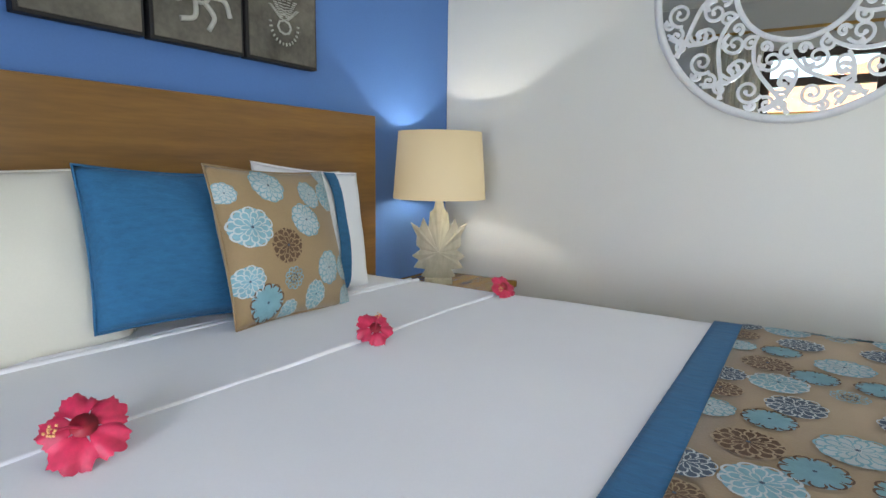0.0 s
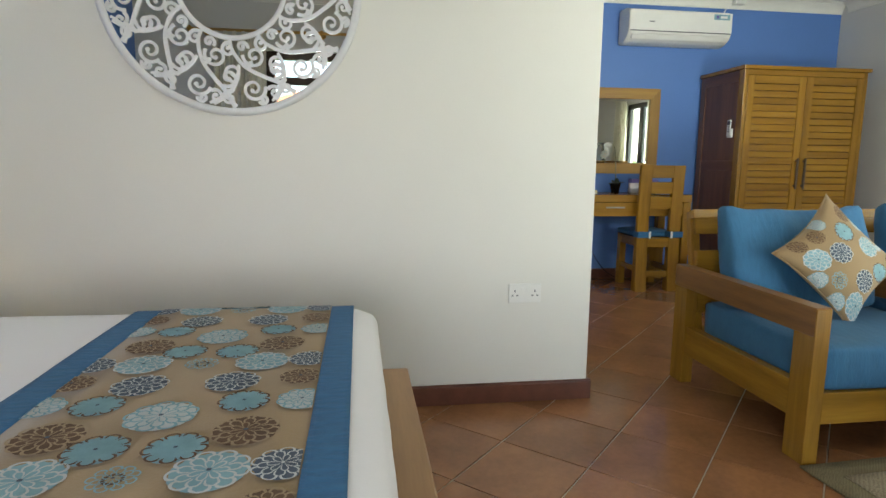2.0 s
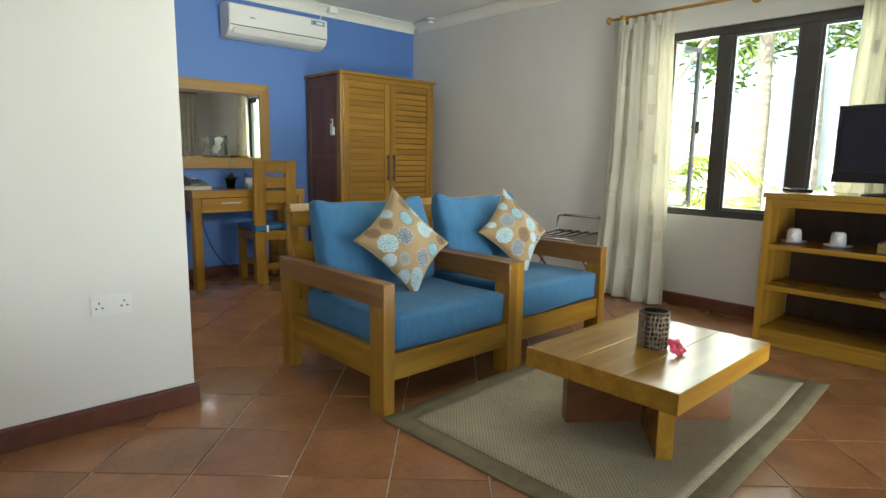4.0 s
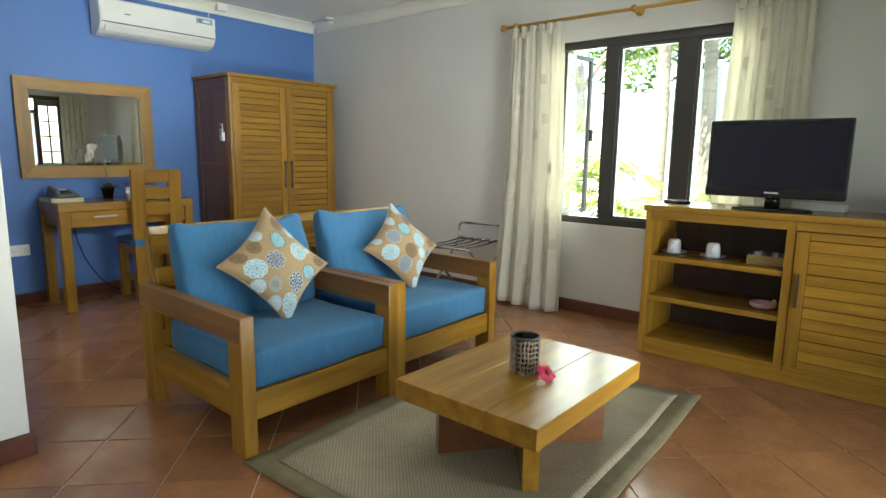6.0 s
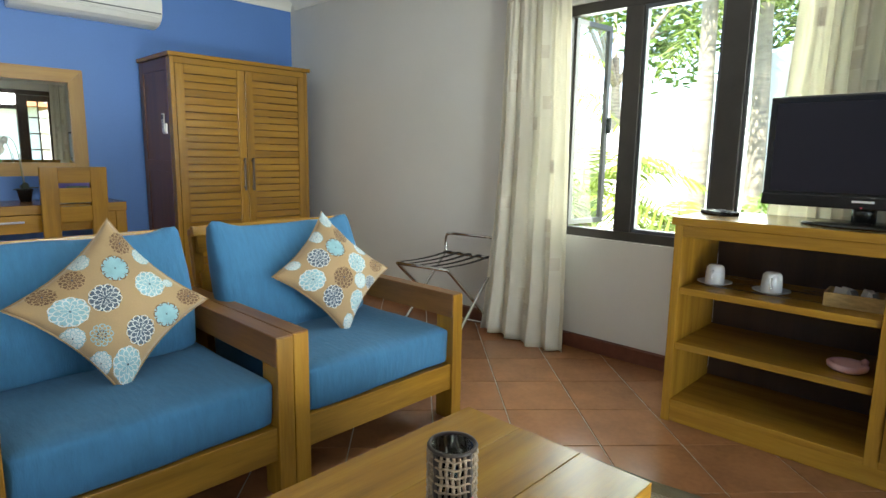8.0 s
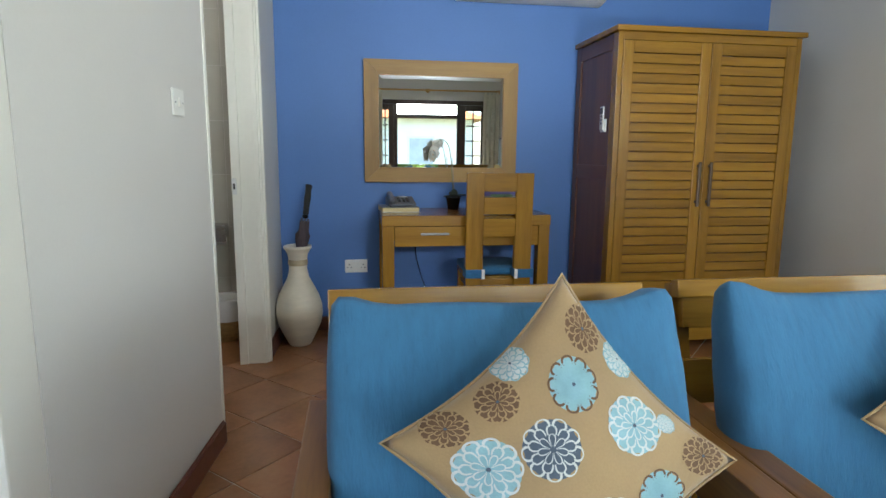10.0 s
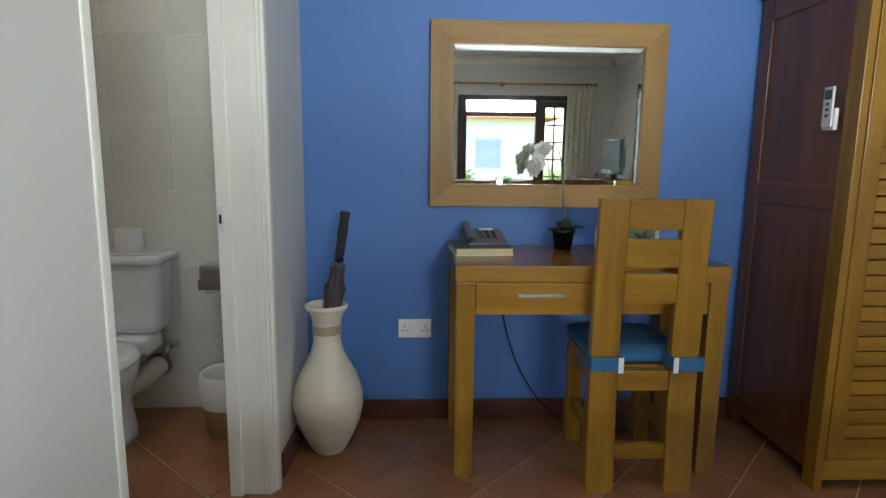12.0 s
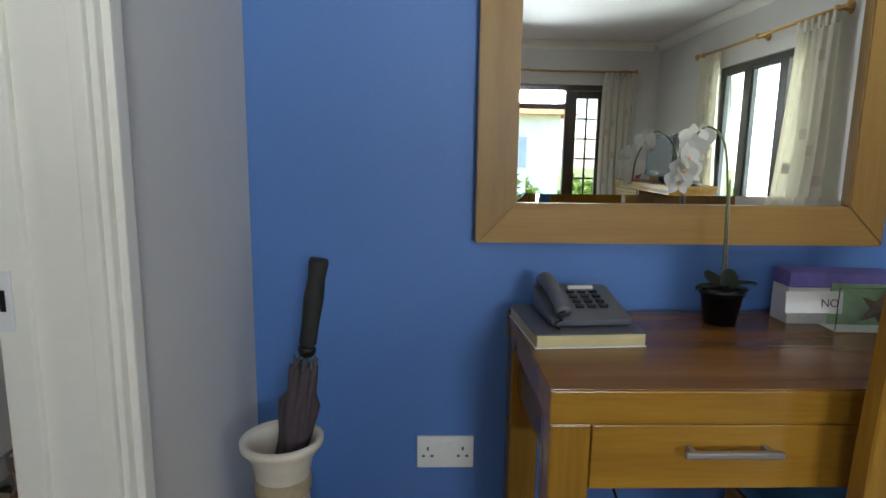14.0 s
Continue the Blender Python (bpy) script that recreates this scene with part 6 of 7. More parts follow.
def curtain(loc, turn, w_top, w_bot, h, pleats, seed, label, flare=0.0):
    c = thing("curtain", loc, turn, label, "curtain", "cream curtains")
    f = curtain_fn(w_top, w_bot, h, pleats, 0.030, seed, flare)
    bm = grid_surface(f, 110, 44)
    for e_ in bmesh.ops.extrude_face_region(bm, geom=bm.faces[:])["geom"]:
        if isinstance(e_, bmesh.types.BMVert):
            e_.co.y += 0.003
    bmesh.ops.recalc_face_normals(bm, faces=bm.faces[:])
    part("cloth", bm, curtain_mat, c, "cream pleated cloth", True)
    rg = random.Random(int(seed * 10))
    for k in range(16):
        u0, v0 = rg.uniform(0.02, 0.88), 0.07 + 0.88 * (k + rg.random() * 0.6) / 16.5
        du, dv = 0.085, 0.036
        bm = bmesh.new()
        for s_ in (-1, 1):
            vs = [[bm.verts.new(f(u0 + du * i / 8, v0 + dv * j / 4) + Vector((0, 0.0035 * s_, 0))) for j in range(5)] for i in range(9)]
            for i in range(8):
                for j in range(4):
                    bm.faces.new([vs[i][j], vs[i + 1][j], vs[i + 1][j + 1], vs[i][j + 1]])
        part("leaf_print", bm, curtain_print, c)
    for k in range(6):
        u = (k + 0.5) / 6
        q = f(u, 0.0)
        box("tab", (q.x - 0.016, -0.019, h - 0.03), (q.x + 0.016, 0.019, h + 0.055), curtain_mat, c, 0.003)
    return c


def rod(loc, turn, length, label):
    r = thing("curtain_rod", loc, turn, label, "curtain rod", "curtain rods")
    part("pole", tube([(-length / 2, 0, 0), (length / 2, 0, 0)], 0.013, 14), brass, r, "", True)
    for s_ in (-1, 1):
        part("finial", lathe([(0, 0), (0.016, 0.003), (0.013, 0.012), (0.028, 0.026), (0.030, 0.038), (0.02, 0.052), (0.008, 0.058), (0, 0.066)], 18), brass, r, "turned end knob", True, pose(s_ * length / 2, 0, 0, 0, s_ * 90, 0))
    for x in (-length / 2 + 0.09, 0, length / 2 - 0.09):
        b_ = part("bracket", lathe([(0, 0), (0.034, 0), (0.034, 0.008), (0.016, 0.014), (0.012, 0.08), (0.024, 0.084), (0.024, 0.112), (0, 0.114)], 16), brass, r, "", True, pose(x, 0.0955, 0, 90, 0, 0))
    return r


rod((4.030, 0.755, 2.205), -90, 2.08, "gold-coloured curtain rod with turned knobs over the window")
curtain((4.030, 1.50, 0.0), -90, 0.46, 0.64, 2.14, 4.5, 1.3, "cream curtain with beige leaf squares, drawn to the window side", 0.09)
curtain((4.045, -0.085, 0.0), -90, 0.42, 0.56, 2.14, 4.5, 4.1, "cream curtain with beige leaf squares behind the television")
rod((2.49, YS + 0.098, 2.205), 180, 2.56, "gold-coloured curtain rod with turned knobs over the terrace doors")
curtain((3.60, YS + 0.098, 0.0), 180, 0.40, 0.38, 2.14, 5, 2.2, "cream curtain gathered beside the terrace doors")
curtain((1.40, YS + 0.098, 0.0), 180, 0.40, 0.38, 2.14, 5, 6.2, "cream curtain gathered beside the terrace doors")
rod((-0.70, YS + 0.098, 2.205), 180, 2.2, "gold-coloured curtain rod with turned knobs over the bedroom doors")
curtain((-1.42, YS + 0.098, 0.0), 180, 0.46, 0.44, 2.14, 6, 3.2, "cream curtain gathered beside the bedroom doors")


# ---- glazed doors in the south wall ----
def door_leaf(parent, xa, xb, z1, cols, rows, yb, turn_m=None):
    d = box("door_leaf", (xa, yb, 0.02), (xb, yb + 0.04, 0.42), brown_frame, parent, 0.003, "dark brown glazed door leaf", m=turn_m)
    for a_, b_ in ((xa, xa + 0.085), (xb - 0.085, xb)):
        box("stile", (a_, yb, 0.421), (b_, yb + 0.04, z1), brown_frame, d, 0.003, m=turn_m)
    box("top_rail", (xa + 0.086, yb, z1 - 0.09), (xb - 0.086, yb + 0.04, z1), brown_frame, d, 0.003, m=turn_m)
    w, h = xb - xa - 0.172, z1 - 0.09 - 0.421
    for k in range(1, cols):
        box("glazing_bar", (xa + 0.086 + w * k / cols - 0.011, yb + 0.005, 0.422), (xa + 0.086 + w * k / cols + 0.011, yb + 0.035, z1 - 0.091), brown_frame, d, 0.002, m=turn_m)
    for k in range(1, rows):
        z = 0.421 + h * k / rows
        for c in range(cols):
            box("glazing_bar", (xa + 0.086 + w * c / cols + 0.0115, yb + 0.005, z - 0.011), (xa + 0.086 + w * (c + 1) / cols - 0.0115, yb + 0.035, z + 0.011), brown_frame, d, 0.002, m=turn_m)
    p_ = box("pane", (xa + 0.08, yb + 0.018, 0.415), (xb - 0.08, yb + 0.022, z1 - 0.085), pane_glass, d, 0.0, m=turn_m)
    p_.visible_shadow = False
    return d


def terrace_door(name, x0, x1, zh, label, leaves):
    d = new(name)
    tagged(d, label, "door", kind="structure")
    yb = YS - 0.10
    box("door_frame", (x0, yb, zh - 0.07), (x1, yb + 0.07, zh), brown_frame, d, 0.003)
    for xa in (x0, x1 - 0.07):
        box("door_frame", (xa, yb, 0), (xa + 0.07, yb + 0.07, zh - 0.071), brown_frame, d, 0.003)
    xl, xr = leaves[0][1], leaves[1][0]
    for xa in (xl, xr - 0.06):
        box("post", (xa, yb, 0), (xa + 0.06, yb + 0.07, zh - 0.071), brown_frame, d, 0.003)
    box("transom", (xl + 0.061, yb, 1.765), (xr - 0.061, yb + 0.07, 1.835), brown_frame, d, 0.003)
    p_ = box("pane", (xl + 0.055, yb + 0.03, 1.83), (xr - 0.055, yb + 0.034, zh - 0.065), pane_glass, d, 0.0)
    p_.visible_shadow = False
    box("threshold", (x0, YS - WT, -0.0035), (x1, YS, 0.012), brown_frame, d, 0.002)
    for xa, xb in leaves:
        door_leaf(d, xa, xb, zh - 0.073, 2, 6, yb + 0.015)
    return d


terrace_door("door_1", DOOR[0], DOOR[1], DOOR[2], "dark brown terrace doors standing open, small-paned side leaves", ((1.652, 1.935), (3.05, 3.488)))
terrace_door("door_2", BDOOR[0], BDOOR[1], BDOOR[2], "dark brown bedroom terrace doors with a glazed transom", ((-1.378, -1.20), (-0.34, -0.022)))

# ---- ceiling downlights ----
# the last one is unseen, added only to brighten the bathroom
for k, (x, y) in enumerate(((1.30, 2.6), (1.95, 2.6), (2.9, 0.9), (1.2, 0.1), (-0.9, 0.3), (0.1, 3.6))):
    dl = thing("downlight", (x, y, HC - 0.012), 0, "small recessed ceiling downlight with white ring, the bathroom's one added", "downlight", "ceiling downlights")
    part("ring", lathe([(0.034, 0.004), (0.036, 0.0), (0.046, 0.0), (0.05, 0.011), (0.034, 0.011)], 28), white_plastic, dl, "", True)
    part("lens", lathe([(0, 0.006), (0.033, 0.006), (0.033, 0.0115), (0, 0.0115)], 24), downlight_mat, dl, "lit lens")
    dlamp = new("downlight_beam", bpy.data.lights.new("downlight_beam", "AREA"))
    dlamp.data.shape, dlamp.data.size, dlamp.data.energy, dlamp.data.color = "DISK", 0.07, 1.0 if k == 5 else 0.3, (1.0, 0.97, 0.90)
    dlamp.location = (x, y, HC - 0.016)

# ---- bathroom ----
wc = thing("toilet", (-0.005, 4.525, 0), 180, "white close-coupled ceramic toilet with closed lid", "toilet")
wc.matrix_basis = wc.matrix_basis @ Matrix.Diagonal((1, 1, 0.93, 1))
bm = bmesh.new()
add_box(bm, (-0.205, 0.012, 0.44), (0.205, 0.185, 0.790), 0.045, 5)
for v in bm.verts:
    if v.co.z < 0.6:
        v.co.x *= 0.90
        v.co.y = 0.012 + (v.co.y - 0.012) * 0.92
part("cistern", bm, porcelain, wc, "", True)
lid = bmesh.new()
add_box(lid, (-0.222, 0.002, 0.777), (0.222, 0.205, 0.822), 0.020, 4)
cl = part("cistern_lid", lid, porcelain, wc, "", True)
box("shelf_recess", (-0.17, 0.03, 0.8225), (0.17, 0.175, 0.829), porcelain, cl, 0.003)


def egg(z, sx, sy, cy, n=36):
    return [Vector((sx * math.cos(2 * math.pi * k / n), cy + sy * math.sin(2 * math.pi * k / n) * (1.0 if math.sin(2 * math.pi * k / n) > 0 else 0.72), z)) for k in range(n)]


def loft(rings):
    bm = bmesh.new()
    vs = [[bm.verts.new(p) for p in r] for r in rings]
    for a, b in zip(vs, vs[1:]):
        n = len(a)
        for k in range(n):
            bm.faces.new([a[k], a[(k + 1) % n], b[(k + 1) % n], b[k]]).smooth = True
    bm.faces.new(vs[0][::-1])
    bm.faces.new(vs[-1])
    bmesh.ops.recalc_face_normals(bm, faces=bm.faces[:])
    return bm


part("pan", loft([egg(0.0, 0.115, 0.20, 0.30), egg(0.03, 0.112, 0.19, 0.30), egg(0.16, 0.10, 0.18, 0.31), egg(0.25, 0.135, 0.23, 0.36), egg(0.33, 0.172, 0.275, 0.395), egg(0.385, 0.182, 0.29, 0.40), egg(0.392, 0.178, 0.285, 0.40)]), porcelain, wc, "", True)
part("seat_lid", loft([egg(0.393, 0.184, 0.285, 0.41), egg(0.398, 0.192, 0.29, 0.41), egg(0.415, 0.192, 0.29, 0.41), egg(0.4165, 0.186, 0.284, 0.41), egg(0.419, 0.186, 0.284, 0.41), egg(0.434, 0.178, 0.272, 0.41), egg(0.437, 0.14, 0.22, 0.41)]), porcelain, wc, "closed white lid", True)
bm = bmesh.new()
add_box(bm, (-0.16, 0.02, 0.36), (0.16, 0.22, 0.439), 0.02, 3)
part("platform", bm, porcelain, wc, "", True)
part("waste_pipe", tube(curve_pts([(-0.03, 0.22, 0.20), (-0.08, 0.15, 0.215), (-0.115, 0.06, 0.245), (-0.12, 0.005, 0.25)], 6), 0.05, 16), vase_mat, wc, "cream plastic waste pipe", True)
part("pipe_collar", tube([(-0.1165, 0.055, 0.247), (-0.1185, 0.030, 0.2485)], 0.056, 18), grey_plastic, wc, "dark rubber collar", True)
part("inlet_valve", tube(curve_pts([(-0.17, 0.09, 0.44), (-0.17, 0.085, 0.39), (-0.185, 0.06, 0.35), (-0.19, 0.01, 0.34)], 5), 0.014, 10), chrome, wc, "small chrome valve", True)
part("valve_tap", tube([(-0.175, 0.07, 0.37), (-0.175, 0.10, 0.31)], 0.018, 8, taper=0.012), chrome, wc)
tr_ = thing("toilet_roll", (0.060, 4.40, 0.7715), 0, "white toilet roll standing on the cistern", "toilet roll")
part("roll", lathe([(0.021, 0), (0.055, 0), (0.056, 0.003), (0.056, 0.097), (0.055, 0.10), (0.021, 0.10), (0.021, 0)], 36), paper_white, tr_, "", True)
part("core", lathe([(0.0205, 0.001), (0.0205, 0.098), (0.018, 0.098), (0.018, 0.001)], 24), straw, tr_)
hd = thing("toilet_roll_holder", (0.405, 4.521, 0.560), 0, "chrome covered toilet roll holder on the tiles", "roll holder")
box("cover", (-0.065, -0.115, 0.06), (0.065, -0.004, 0.150), chrome, hd, 0.018)
box("flap", (-0.066, -0.118, 0.04), (0.066, -0.1155, 0.085), chrome, hd, 0.001)
part("roll", tube([(-0.05, -0.06, 0.055), (0.05, -0.06, 0.055)], 0.042, 24), paper_white, hd, "", True)
bin_ = thing("waste_bin", (0.485, 4.29, 0), 0, "woven waste bin lined with a white bag", "bin")
part("basket", lathe([(0, 0.002), (0.085, 0.002), (0.105, 0.20), (0.10, 0.20), (0.08, 0.01), (0, 0.01)], 28), straw, bin_, "", True)
part("bag", lathe([(0.108, 0.13), (0.116, 0.20), (0.116, 0.262), (0.106, 0.275), (0.098, 0.262), (0.094, 0.1), (0.0, 0.05)], 28), paper_white, bin_, "white plastic liner", True)

# ---- outside ----
structure("ground", boxes(((-60, -60, -0.30), (60, 60, -0.16))), grass_mat, "sunlit lawn round the house", "ground")
structure("pavement_terrace", boxes(((-4, -4.2, -0.155), (6, YS - WT - 0.002, -0.04))), paving, "pale paved terrace in front of the doors", "terrace")
# south overhang is unseen, added this deep to hold skylight off the doors
structure("eaves", boxes(((XE + WT + 0.002, -3.2, 2.30), (XE + 0.85, 5.2, 2.36)), ((-4, -4.3, 2.50), (XE + WT, YS - WT - 0.002, 2.56))), roof_white, "pale overhang over window, plus added deep one shading the doors", "eaves")
structure("roof", boxes(((-3.2, -2.7, 2.75), (XE + 0.9, 6.0, 2.9))), orange_tile, "flat roof slab closing the house", "roof")


def palm(loc, height, n, ln, seed, label):
    rg = random.Random(seed)
    t = thing("palm_tree", loc, 0, label, "palm")
    top = Vector((0.15, 0.1, height))
    if height > 0.6:
        part("trunk", tube(curve_pts([(0, 0, 0), (0.06, 0.02, height * 0.5), top], 8), 0.12, 12, taper=0.09), bark, t, "ringed pale trunk", True)
    for k in range(n):
        a = 2 * math.pi * k / n + rg.uniform(-0.3, 0.3)
        el = rg.uniform(0.1, 1.1)
        L = ln * rg.uniform(0.8, 1.1)
        bm = bmesh.new()
        rib = [top + Vector((math.cos(a) * L * s * math.cos(el), math.sin(a) * L * s * math.cos(el), L * s * math.sin(el) - 0.75 * L * s * s * (0.6 + 0.3 * math.cos(el)))) for s in [j / 22 for j in range(23)]]
        join(bm, tube(rib, 0.010, 4, taper=0.003))
        for j in range(2, 23):
            d = (rib[j] - rib[j - 1]).normalized()
            side = d.cross(Vector((0, 0, 1)))
            side = side.normalized() if side.length > 1e-3 else Vector((1, 0, 0))
            for s_ in (-1, 1):
                ll = L * 0.30 * math.sin(math.pi * (0.12 + 0.80 * j / 23)) * rg.uniform(0.85, 1.1)
                e_ = rib[j] + side * s_ * ll * 0.85 + d * ll * 0.45 - Vector((0, 0, ll * rg.uniform(0.15, 0.5)))
                m_ = (rib[j] + e_) / 2 + Vector((0, 0, 0.04 * ll))
                w = d * 0.016
                q = [bm.verts.new(p) for p in (rib[j] - w * 0.6, m_ - w, e_, m_ + w, rib[j] + w * 0.6)]
                bm.faces.new([q[0], q[1], q[3], q[4]])
                bm.faces.new([q[1], q[2], q[3]])
        part("frond", bm, frond_mat, t)
    return t


palm((6.6, 2.65, -0.16), 0.9, 20, 1.7, 1, "young feathery palm close outside the window")
palm((8.0, 2.15, -0.16), 0.45, 16, 1.3, 2, "low feathery palm outside the window")
palm((8.9, 2.32, -0.16), 4.2, 16, 2.0, 3, "tall palm with a pale ringed trunk")
palm((6.4, 3.6, -0.16), 2.3, 13, 1.6, 4, "feathery palm beside the house")
palm((9.3, 1.75, -0.16), 3.3, 18, 2.0, 9, "tall palm hanging over the neighbouring roof")


def leafy_tree(loc, h, spread, n, seed, label, name="tree", cat="tree", trunk=True, leaf=0.16, mat=None):
    rg = random.Random(seed)
    t = thing(name, loc, 0, label, cat)
    limbs = []
    if trunk:
        bm = tube(curve_pts([(0, 0, 0), (0.1, 0.05, h * 0.3), (0.05, 0.1, h * 0.55)], 6), 0.16, 10, taper=0.09)
        for k in range(6):
            a = 2 * math.pi * k / 6 + rg.random()
            e_ = Vector((math.cos(a) * spread * 0.6, math.sin(a) * spread * 0.6, h * rg.uniform(0.65, 0.95)))
            join(bm, tube(curve_pts([(0.05, 0.08, h * 0.45), e_ * 0.5 + Vector((0, 0, h * 0.28)), e_], 5), 0.07, 6, taper=0.015))
            limbs.append(e_)
        part("trunk", bm, bark, t, "", True)
    bm = bmesh.new()
    cl = [(e_ + Vector((rg.gauss(0, 0.3), rg.gauss(0, 0.3), rg.gauss(0, 0.25))) * 1.0, spread * rg.uniform(0.28, 0.45)) for e_ in limbs for _ in range(3)] or [(Vector((rg.uniform(-spread, spread), rg.uniform(-0.25, 0.25), h * rg.uniform(0.25, 0.85))), 0.32) for _ in range(26)]
    for _ in range(n):
        c, r = rg.choice(cl)
        v = Vector((rg.gauss(0, 1), rg.gauss(0, 1), rg.gauss(0, 0.8))).normalized() * r * rg.random() ** 0.4
        p = c + v
        if p.z < 0.02:
            continue
        u = Vector((rg.gauss(0, 1), rg.gauss(0, 1), rg.gauss(0, 0.6))).normalized()
        w = u.orthogonal().normalized()
        s_ = leaf * rg.uniform(0.6, 1.2)
        q = [bm.verts.new(p + x) for x in (-u * s_, w * s_ * 0.42, u * s_, -w * s_ * 0.42)]
        bm.faces.new(q)
    part("crown", bm, mat or tree_leaf, t, "dense small leaves with gaps")
    return t


leafy_tree((13.5, 6.0, -0.16), 6.5, 3.4, 7000, 5, "broad leafy tree behind the neighbouring roof")
leafy_tree((15.5, 1.0, -0.16), 7.0, 3.6, 7000, 6, "broad leafy tree behind the neighbouring roof")
leafy_tree((8.4, 1.0, -0.16), 0.9, 1.6, 2600, 7, "low clipped green hedge outside the window", "hedge", "hedge", False, 0.07)
leafy_tree((2.4, -7.5, -0.16), 0.9, 3.2, 5200, 8, "low clipped green hedge beyond the terrace", "hedge", "hedge", False, 0.08)


def neighbour(name, lo, hi, rise, label, roofmat, over=0.5, facing="x"):
    h = thing(name, (lo[0], lo[1], -0.16), 0, label, "house")
    w, d, z = hi[0] - lo[0], hi[1] - lo[1], hi[2] - lo[2]
    box("wall", (0, 0, 0), (w, d, z), render_white, h, 0.0)
    bm = bmesh.new()
    a = [(-over, -over, z), (w + over, -over, z), (w + over, d + over, z), (-over, d + over, z)]
    r = [(w / 2, d * 0.2, z + rise), (w / 2, d * 0.8, z + rise)]
    v = [bm.verts.new(p) for p in a] + [bm.verts.new(p) for p in r]
    for f in ((0, 1, 4), (1, 2, 5, 4), (2, 3, 5), (3, 0, 4, 5), (3, 2, 1, 0)):
        bm.faces.new([v[i] for i in f])
    bmesh.ops.recalc_face_normals(bm, faces=bm.faces[:])
    part("roof", bm, roofmat, h, "pitched roof")
    for k in range(2):
        if facing == "x":
            wn = box("window", (-0.04, d * (0.22 + 0.42 * k), 0.9), (-0.005, d * (0.22 + 0.42 * k) + 0.9, 2.0), paper_white, h, 0.004)
            box("pane", (-0.05, d * (0.22 + 0.42 * k) + 0.08, 0.98), (-0.041, d * (0.22 + 0.42 * k) + 0.82, 1.92), blue_pane, wn, 0.0)
        else:
            wn = box("window", (w * (0.02 + 0.70 * k), d + 0.005, 0.9), (w * (0.02 + 0.70 * k) + 1.0, d + 0.04, 2.0), paper_white, h, 0.004)
            box("pane", (w * (0.02 + 0.70 * k) + 0.08, d + 0.041, 0.98), (w * (0.02 + 0.70 * k) + 0.92, d + 0.05, 1.92), blue_pane, wn, 0.0)
    return h


gh = thing("house", (9.6, -2.6, -0.16), 0, "low white garden pavilion with a pale gable roof", "house")
bm = bmesh.new()
sec = [(0.05, 0.0), (6.72, 0.0), (6.72, 1.70), (3.4, 3.12), (0.05, 1.70)]
a_, b_ = [bm.verts.new((-0.02, y, z)) for y, z in sec], [bm.verts.new((3.6, y, z)) for y, z in sec]
bm.faces.new(a_), bm.faces.new(b_[::-1])
for k in range(5):
    bm.faces.new([a_[k], b_[k], b_[(k + 1) % 5], a_[(k + 1) % 5]])
bmesh.ops.recalc_face_normals(bm, faces=bm.faces[:])
part("wall", bm, render_white, gh)
for ya, za, yb2, zb in ((6.7, 1.64, 3.4, 3.05), (0.1, 1.64, 3.4, 3.05)):
    bm = bmesh.new()
    q = [bm.verts.new((x, y, z)) for x in (0.0, 3.9) for y, z in ((ya, za), (yb2, zb), (yb2, zb + 0.03), (ya, za + 0.03))]
    for f in ((0, 1, 2, 3), (7, 6, 5, 4), (0, 4, 5, 1), (1, 5, 6, 2), (2, 6, 7, 3), (3, 7, 4, 0)):
        bm.faces.new([q[i] for i in f])
    bmesh.ops.recalc_face_normals(bm, faces=bm.faces[:])
    part("roof_slope", bm, roof_white, gh, "pale roof slope")
neighbour("house", (-3.0, -17.0, 0), (5.5, -12.5, 2.6), 1.6, "white neighbouring villa with an orange tiled roof", orange_tile, 0.5, "y")

# ---- tiles ----
# bathroom wall tiles
TW, TH = 0.255, 0.338
bw_ = bpy.data.objects["wall_bathroom"]
bm = bmesh.new()
add_box(bm, (0.002, -0.0035, 0.002), (TW - 0.002, -0.0005, TH - 0.002), 0.0010, 1)
me_t = bpy.data.meshes.new("wall_tile")
bm.to_mesh(me_t)
bm.free()
me_t.materials.append(bath_tile)
for i in range(-5, 3):
    for j in range(8):
        x, z = -0.045 + TW * i, 0.008 + TH * j
        if x < -1.2 or x + TW > 0.73 or z + TH > HC + 0.35:
            continue
        o_ = new("wall_tile", me_t)
        o_.location = (x, 4.53, z)
        o_.parent = bw_

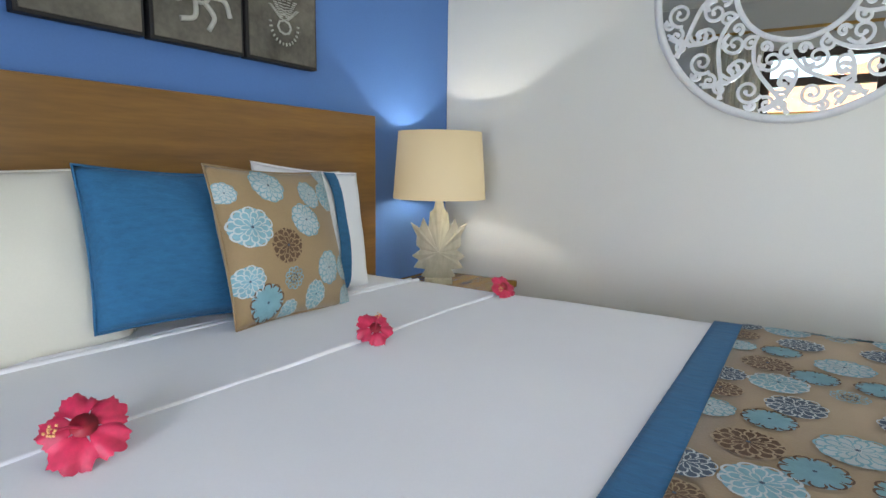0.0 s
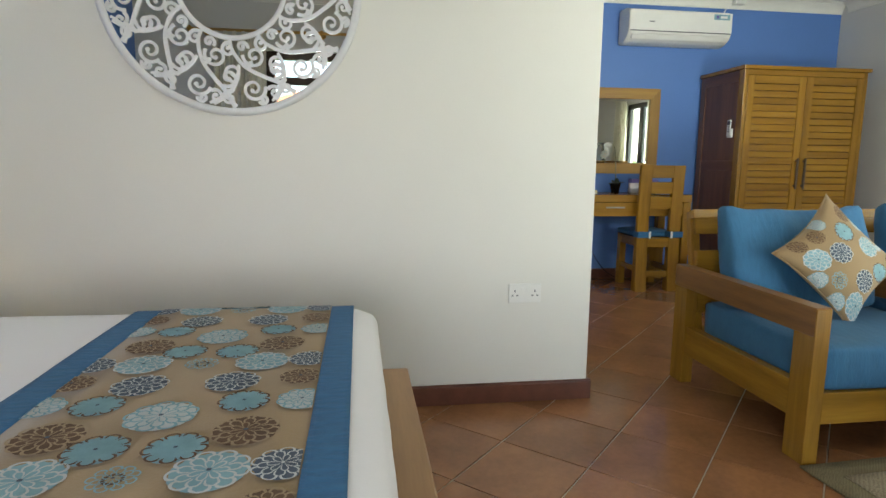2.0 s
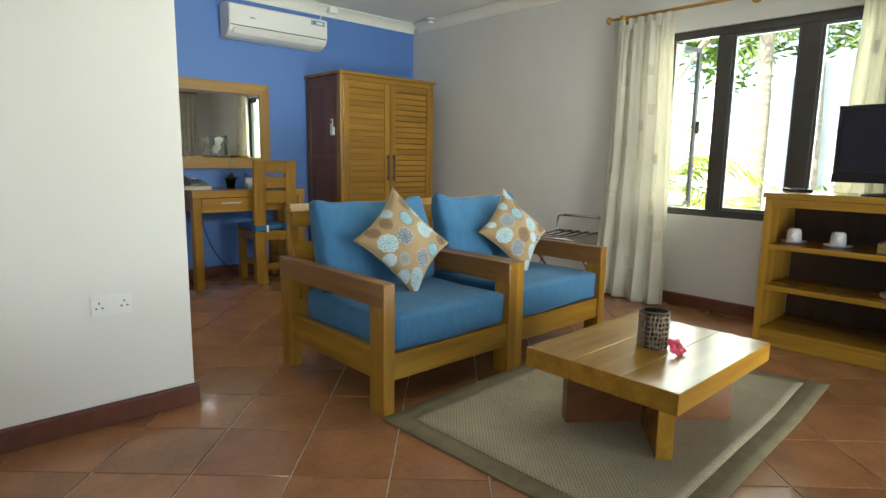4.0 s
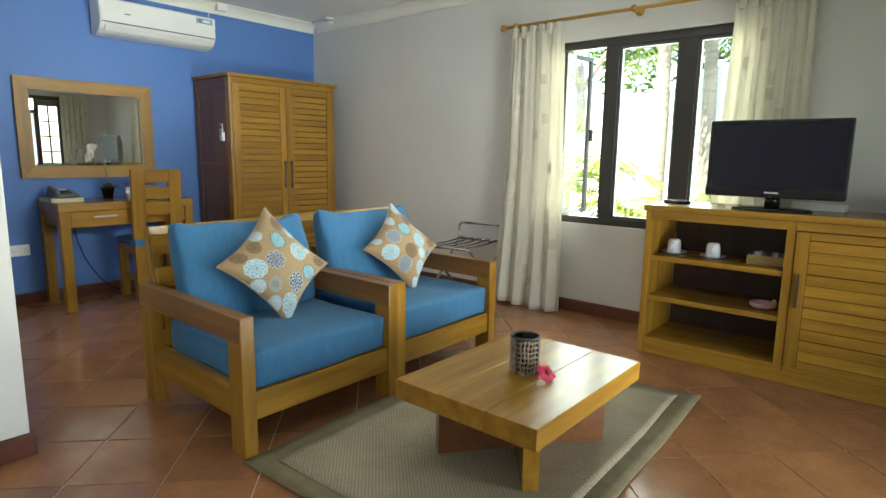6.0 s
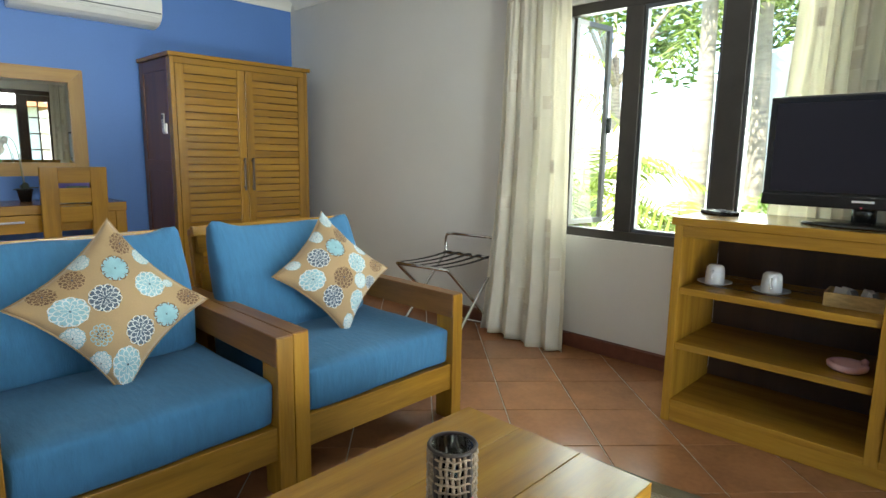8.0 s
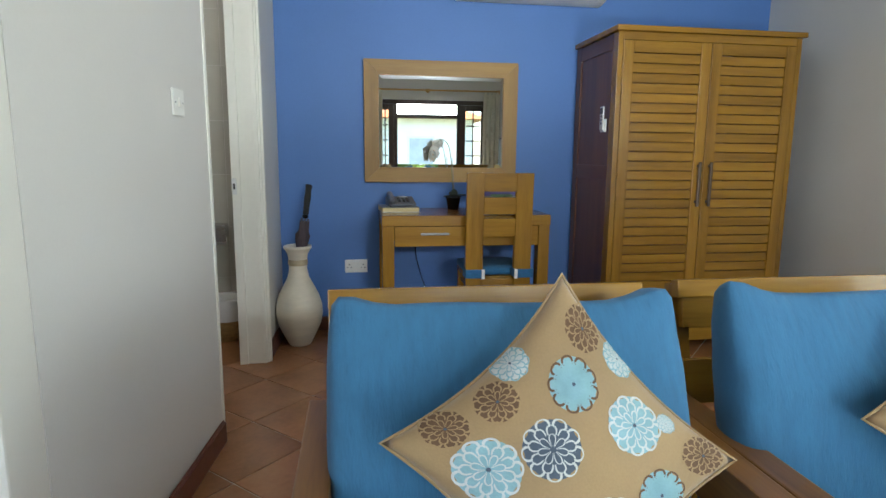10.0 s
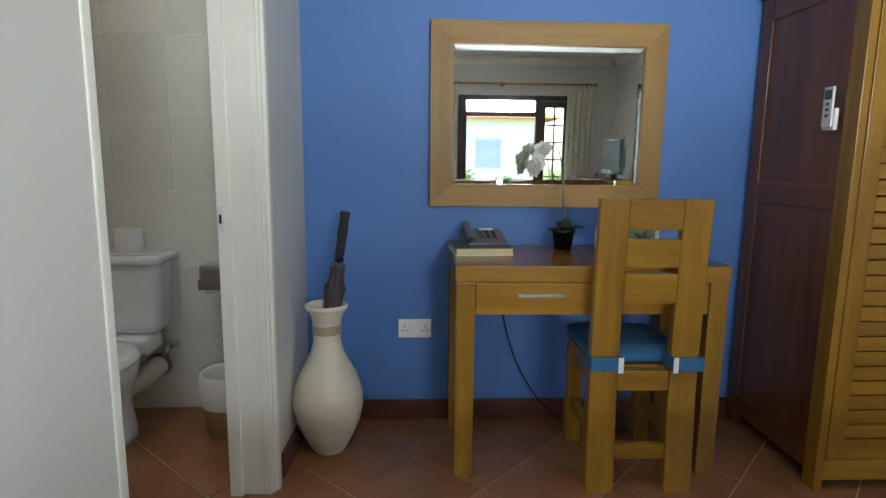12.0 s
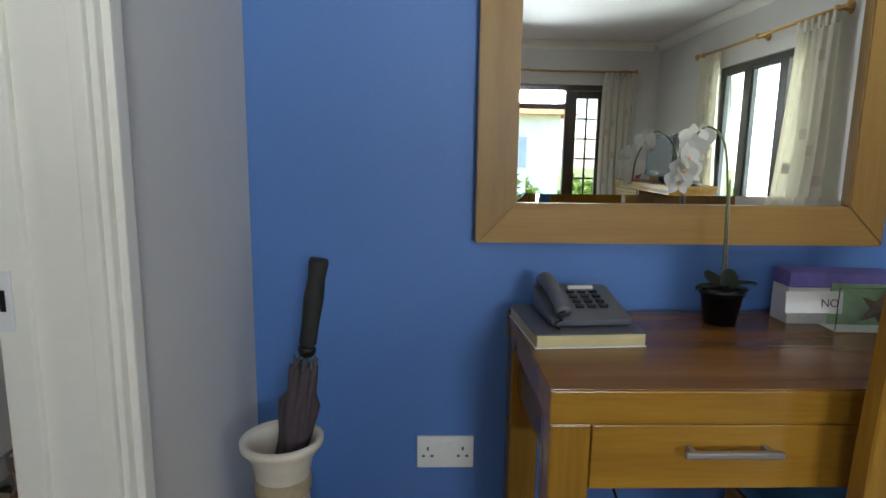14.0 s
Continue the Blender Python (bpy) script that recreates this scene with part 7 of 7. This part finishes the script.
# floor tiles, laid diagonally; cut along the walls by the skirting and hidden edges
PT_, GAP = 0.345, 0.005
floor = bpy.data.objects["floor_slab"]
bm = bmesh.new()
add_box(bm, (GAP / 2, GAP / 2, -0.012), (PT_ - GAP / 2, PT_ - GAP / 2, 0.0), 0.0015, 1)
me_f = bpy.data.meshes.new("floor_tile")
bm.to_mesh(me_f)
bm.free()
me_f.materials.append(terracotta)
ANG = radians(45) + 0.030
ca, sa = math.cos(ANG), math.sin(ANG)
far = bmesh.new()
far_n = 0
OX, OY = 0.388, 1.585     # a joint crossing
cells = []
for i in range(-22, 23):
    for j in range(-22, 23):
        cx = OX + (i + 0.5) * PT_ * ca - (j + 0.5) * PT_ * sa
        cy = OY + (i + 0.5) * PT_ * sa + (j + 0.5) * PT_ * ca
        in_main = XW - 0.2 < cx < XE + 0.2 and YS - 0.2 < cy < YP + 0.3
        in_back = -1.4 < cx < XE + 0.2 and YP < cy < 4.80
        if in_main or in_back:
            inner = cx > -0.45 or cy > 2
            cells.append((0 if inner and cy > -0.9 else 1, i, j))
cells.sort()
for n_, (_, i, j) in enumerate(cells):
    x, y = OX + i * PT_ * ca - j * PT_ * sa, OY + i * PT_ * sa + j * PT_ * ca
    m = pose(x, y, 0, 0, 0, math.degrees(ANG))
    if n_ < 400:
        r_t = 0.25
        mid = m @ Vector((PT_ / 2, PT_ / 2, 0))
        cuts = [(c_, n_v) for c_, n_v, over in (((XE + 0.1, 0, 0), (1, 0, 0), mid.x + r_t > XE + 0.1), ((XW - 0.1, 0, 0), (-1, 0, 0), mid.x - r_t < XW - 0.1), ((0, YS - 0.1, 0), (0, -1, 0), mid.y - r_t < YS - 0.1),
                ((0, 4.60, 0), (0, 1, 0), mid.y + r_t > 4.60), ((0, YN + 0.1, 0), (0, 1, 0), mid.x > 0.9 and mid.y + r_t > YN + 0.1), ((-1.27, 0, 0), (-1, 0, 0), mid.y > YP + 0.3 and mid.x - r_t < -1.27), ((0, YP + 0.1, 0), (0, 1, 0), mid.x < -1.0 and YP - 0.2 < mid.y < YP + 0.3)) if over]
        me_c = me_f
        if cuts:
            cut = add_box(bmesh.new(), (GAP / 2, GAP / 2, -0.012), (PT_ - GAP / 2, PT_ - GAP / 2, 0.0), 0.0, 1, m)
            for c_, n_v in cuts:
                bmesh.ops.bisect_plane(cut, geom=cut.verts[:] + cut.edges[:] + cut.faces[:], plane_co=c_, plane_no=n_v, clear_outer=True)
            cut.transform(m.inverted())
            if not cut.faces:
                cut.free()
                continue
            me_c = bpy.data.meshes.new("cut_tile")
            cut.to_mesh(me_c)
            cut.free()
            me_c.materials.append(terracotta)
        o_ = new("floor_tile", me_c)
        o_.matrix_basis = m
        o_.parent = floor
    else:
        add_box(far, (GAP / 2, GAP / 2, -0.012), (PT_ - GAP / 2, PT_ - GAP / 2, 0.0), 0.0, 1, m)
        far_n += 1
if far_n:
    ft = part("floor_tiles_rest", far, terracotta, floor)
    ft["kind"] = "stuff"
else:
    far.free()
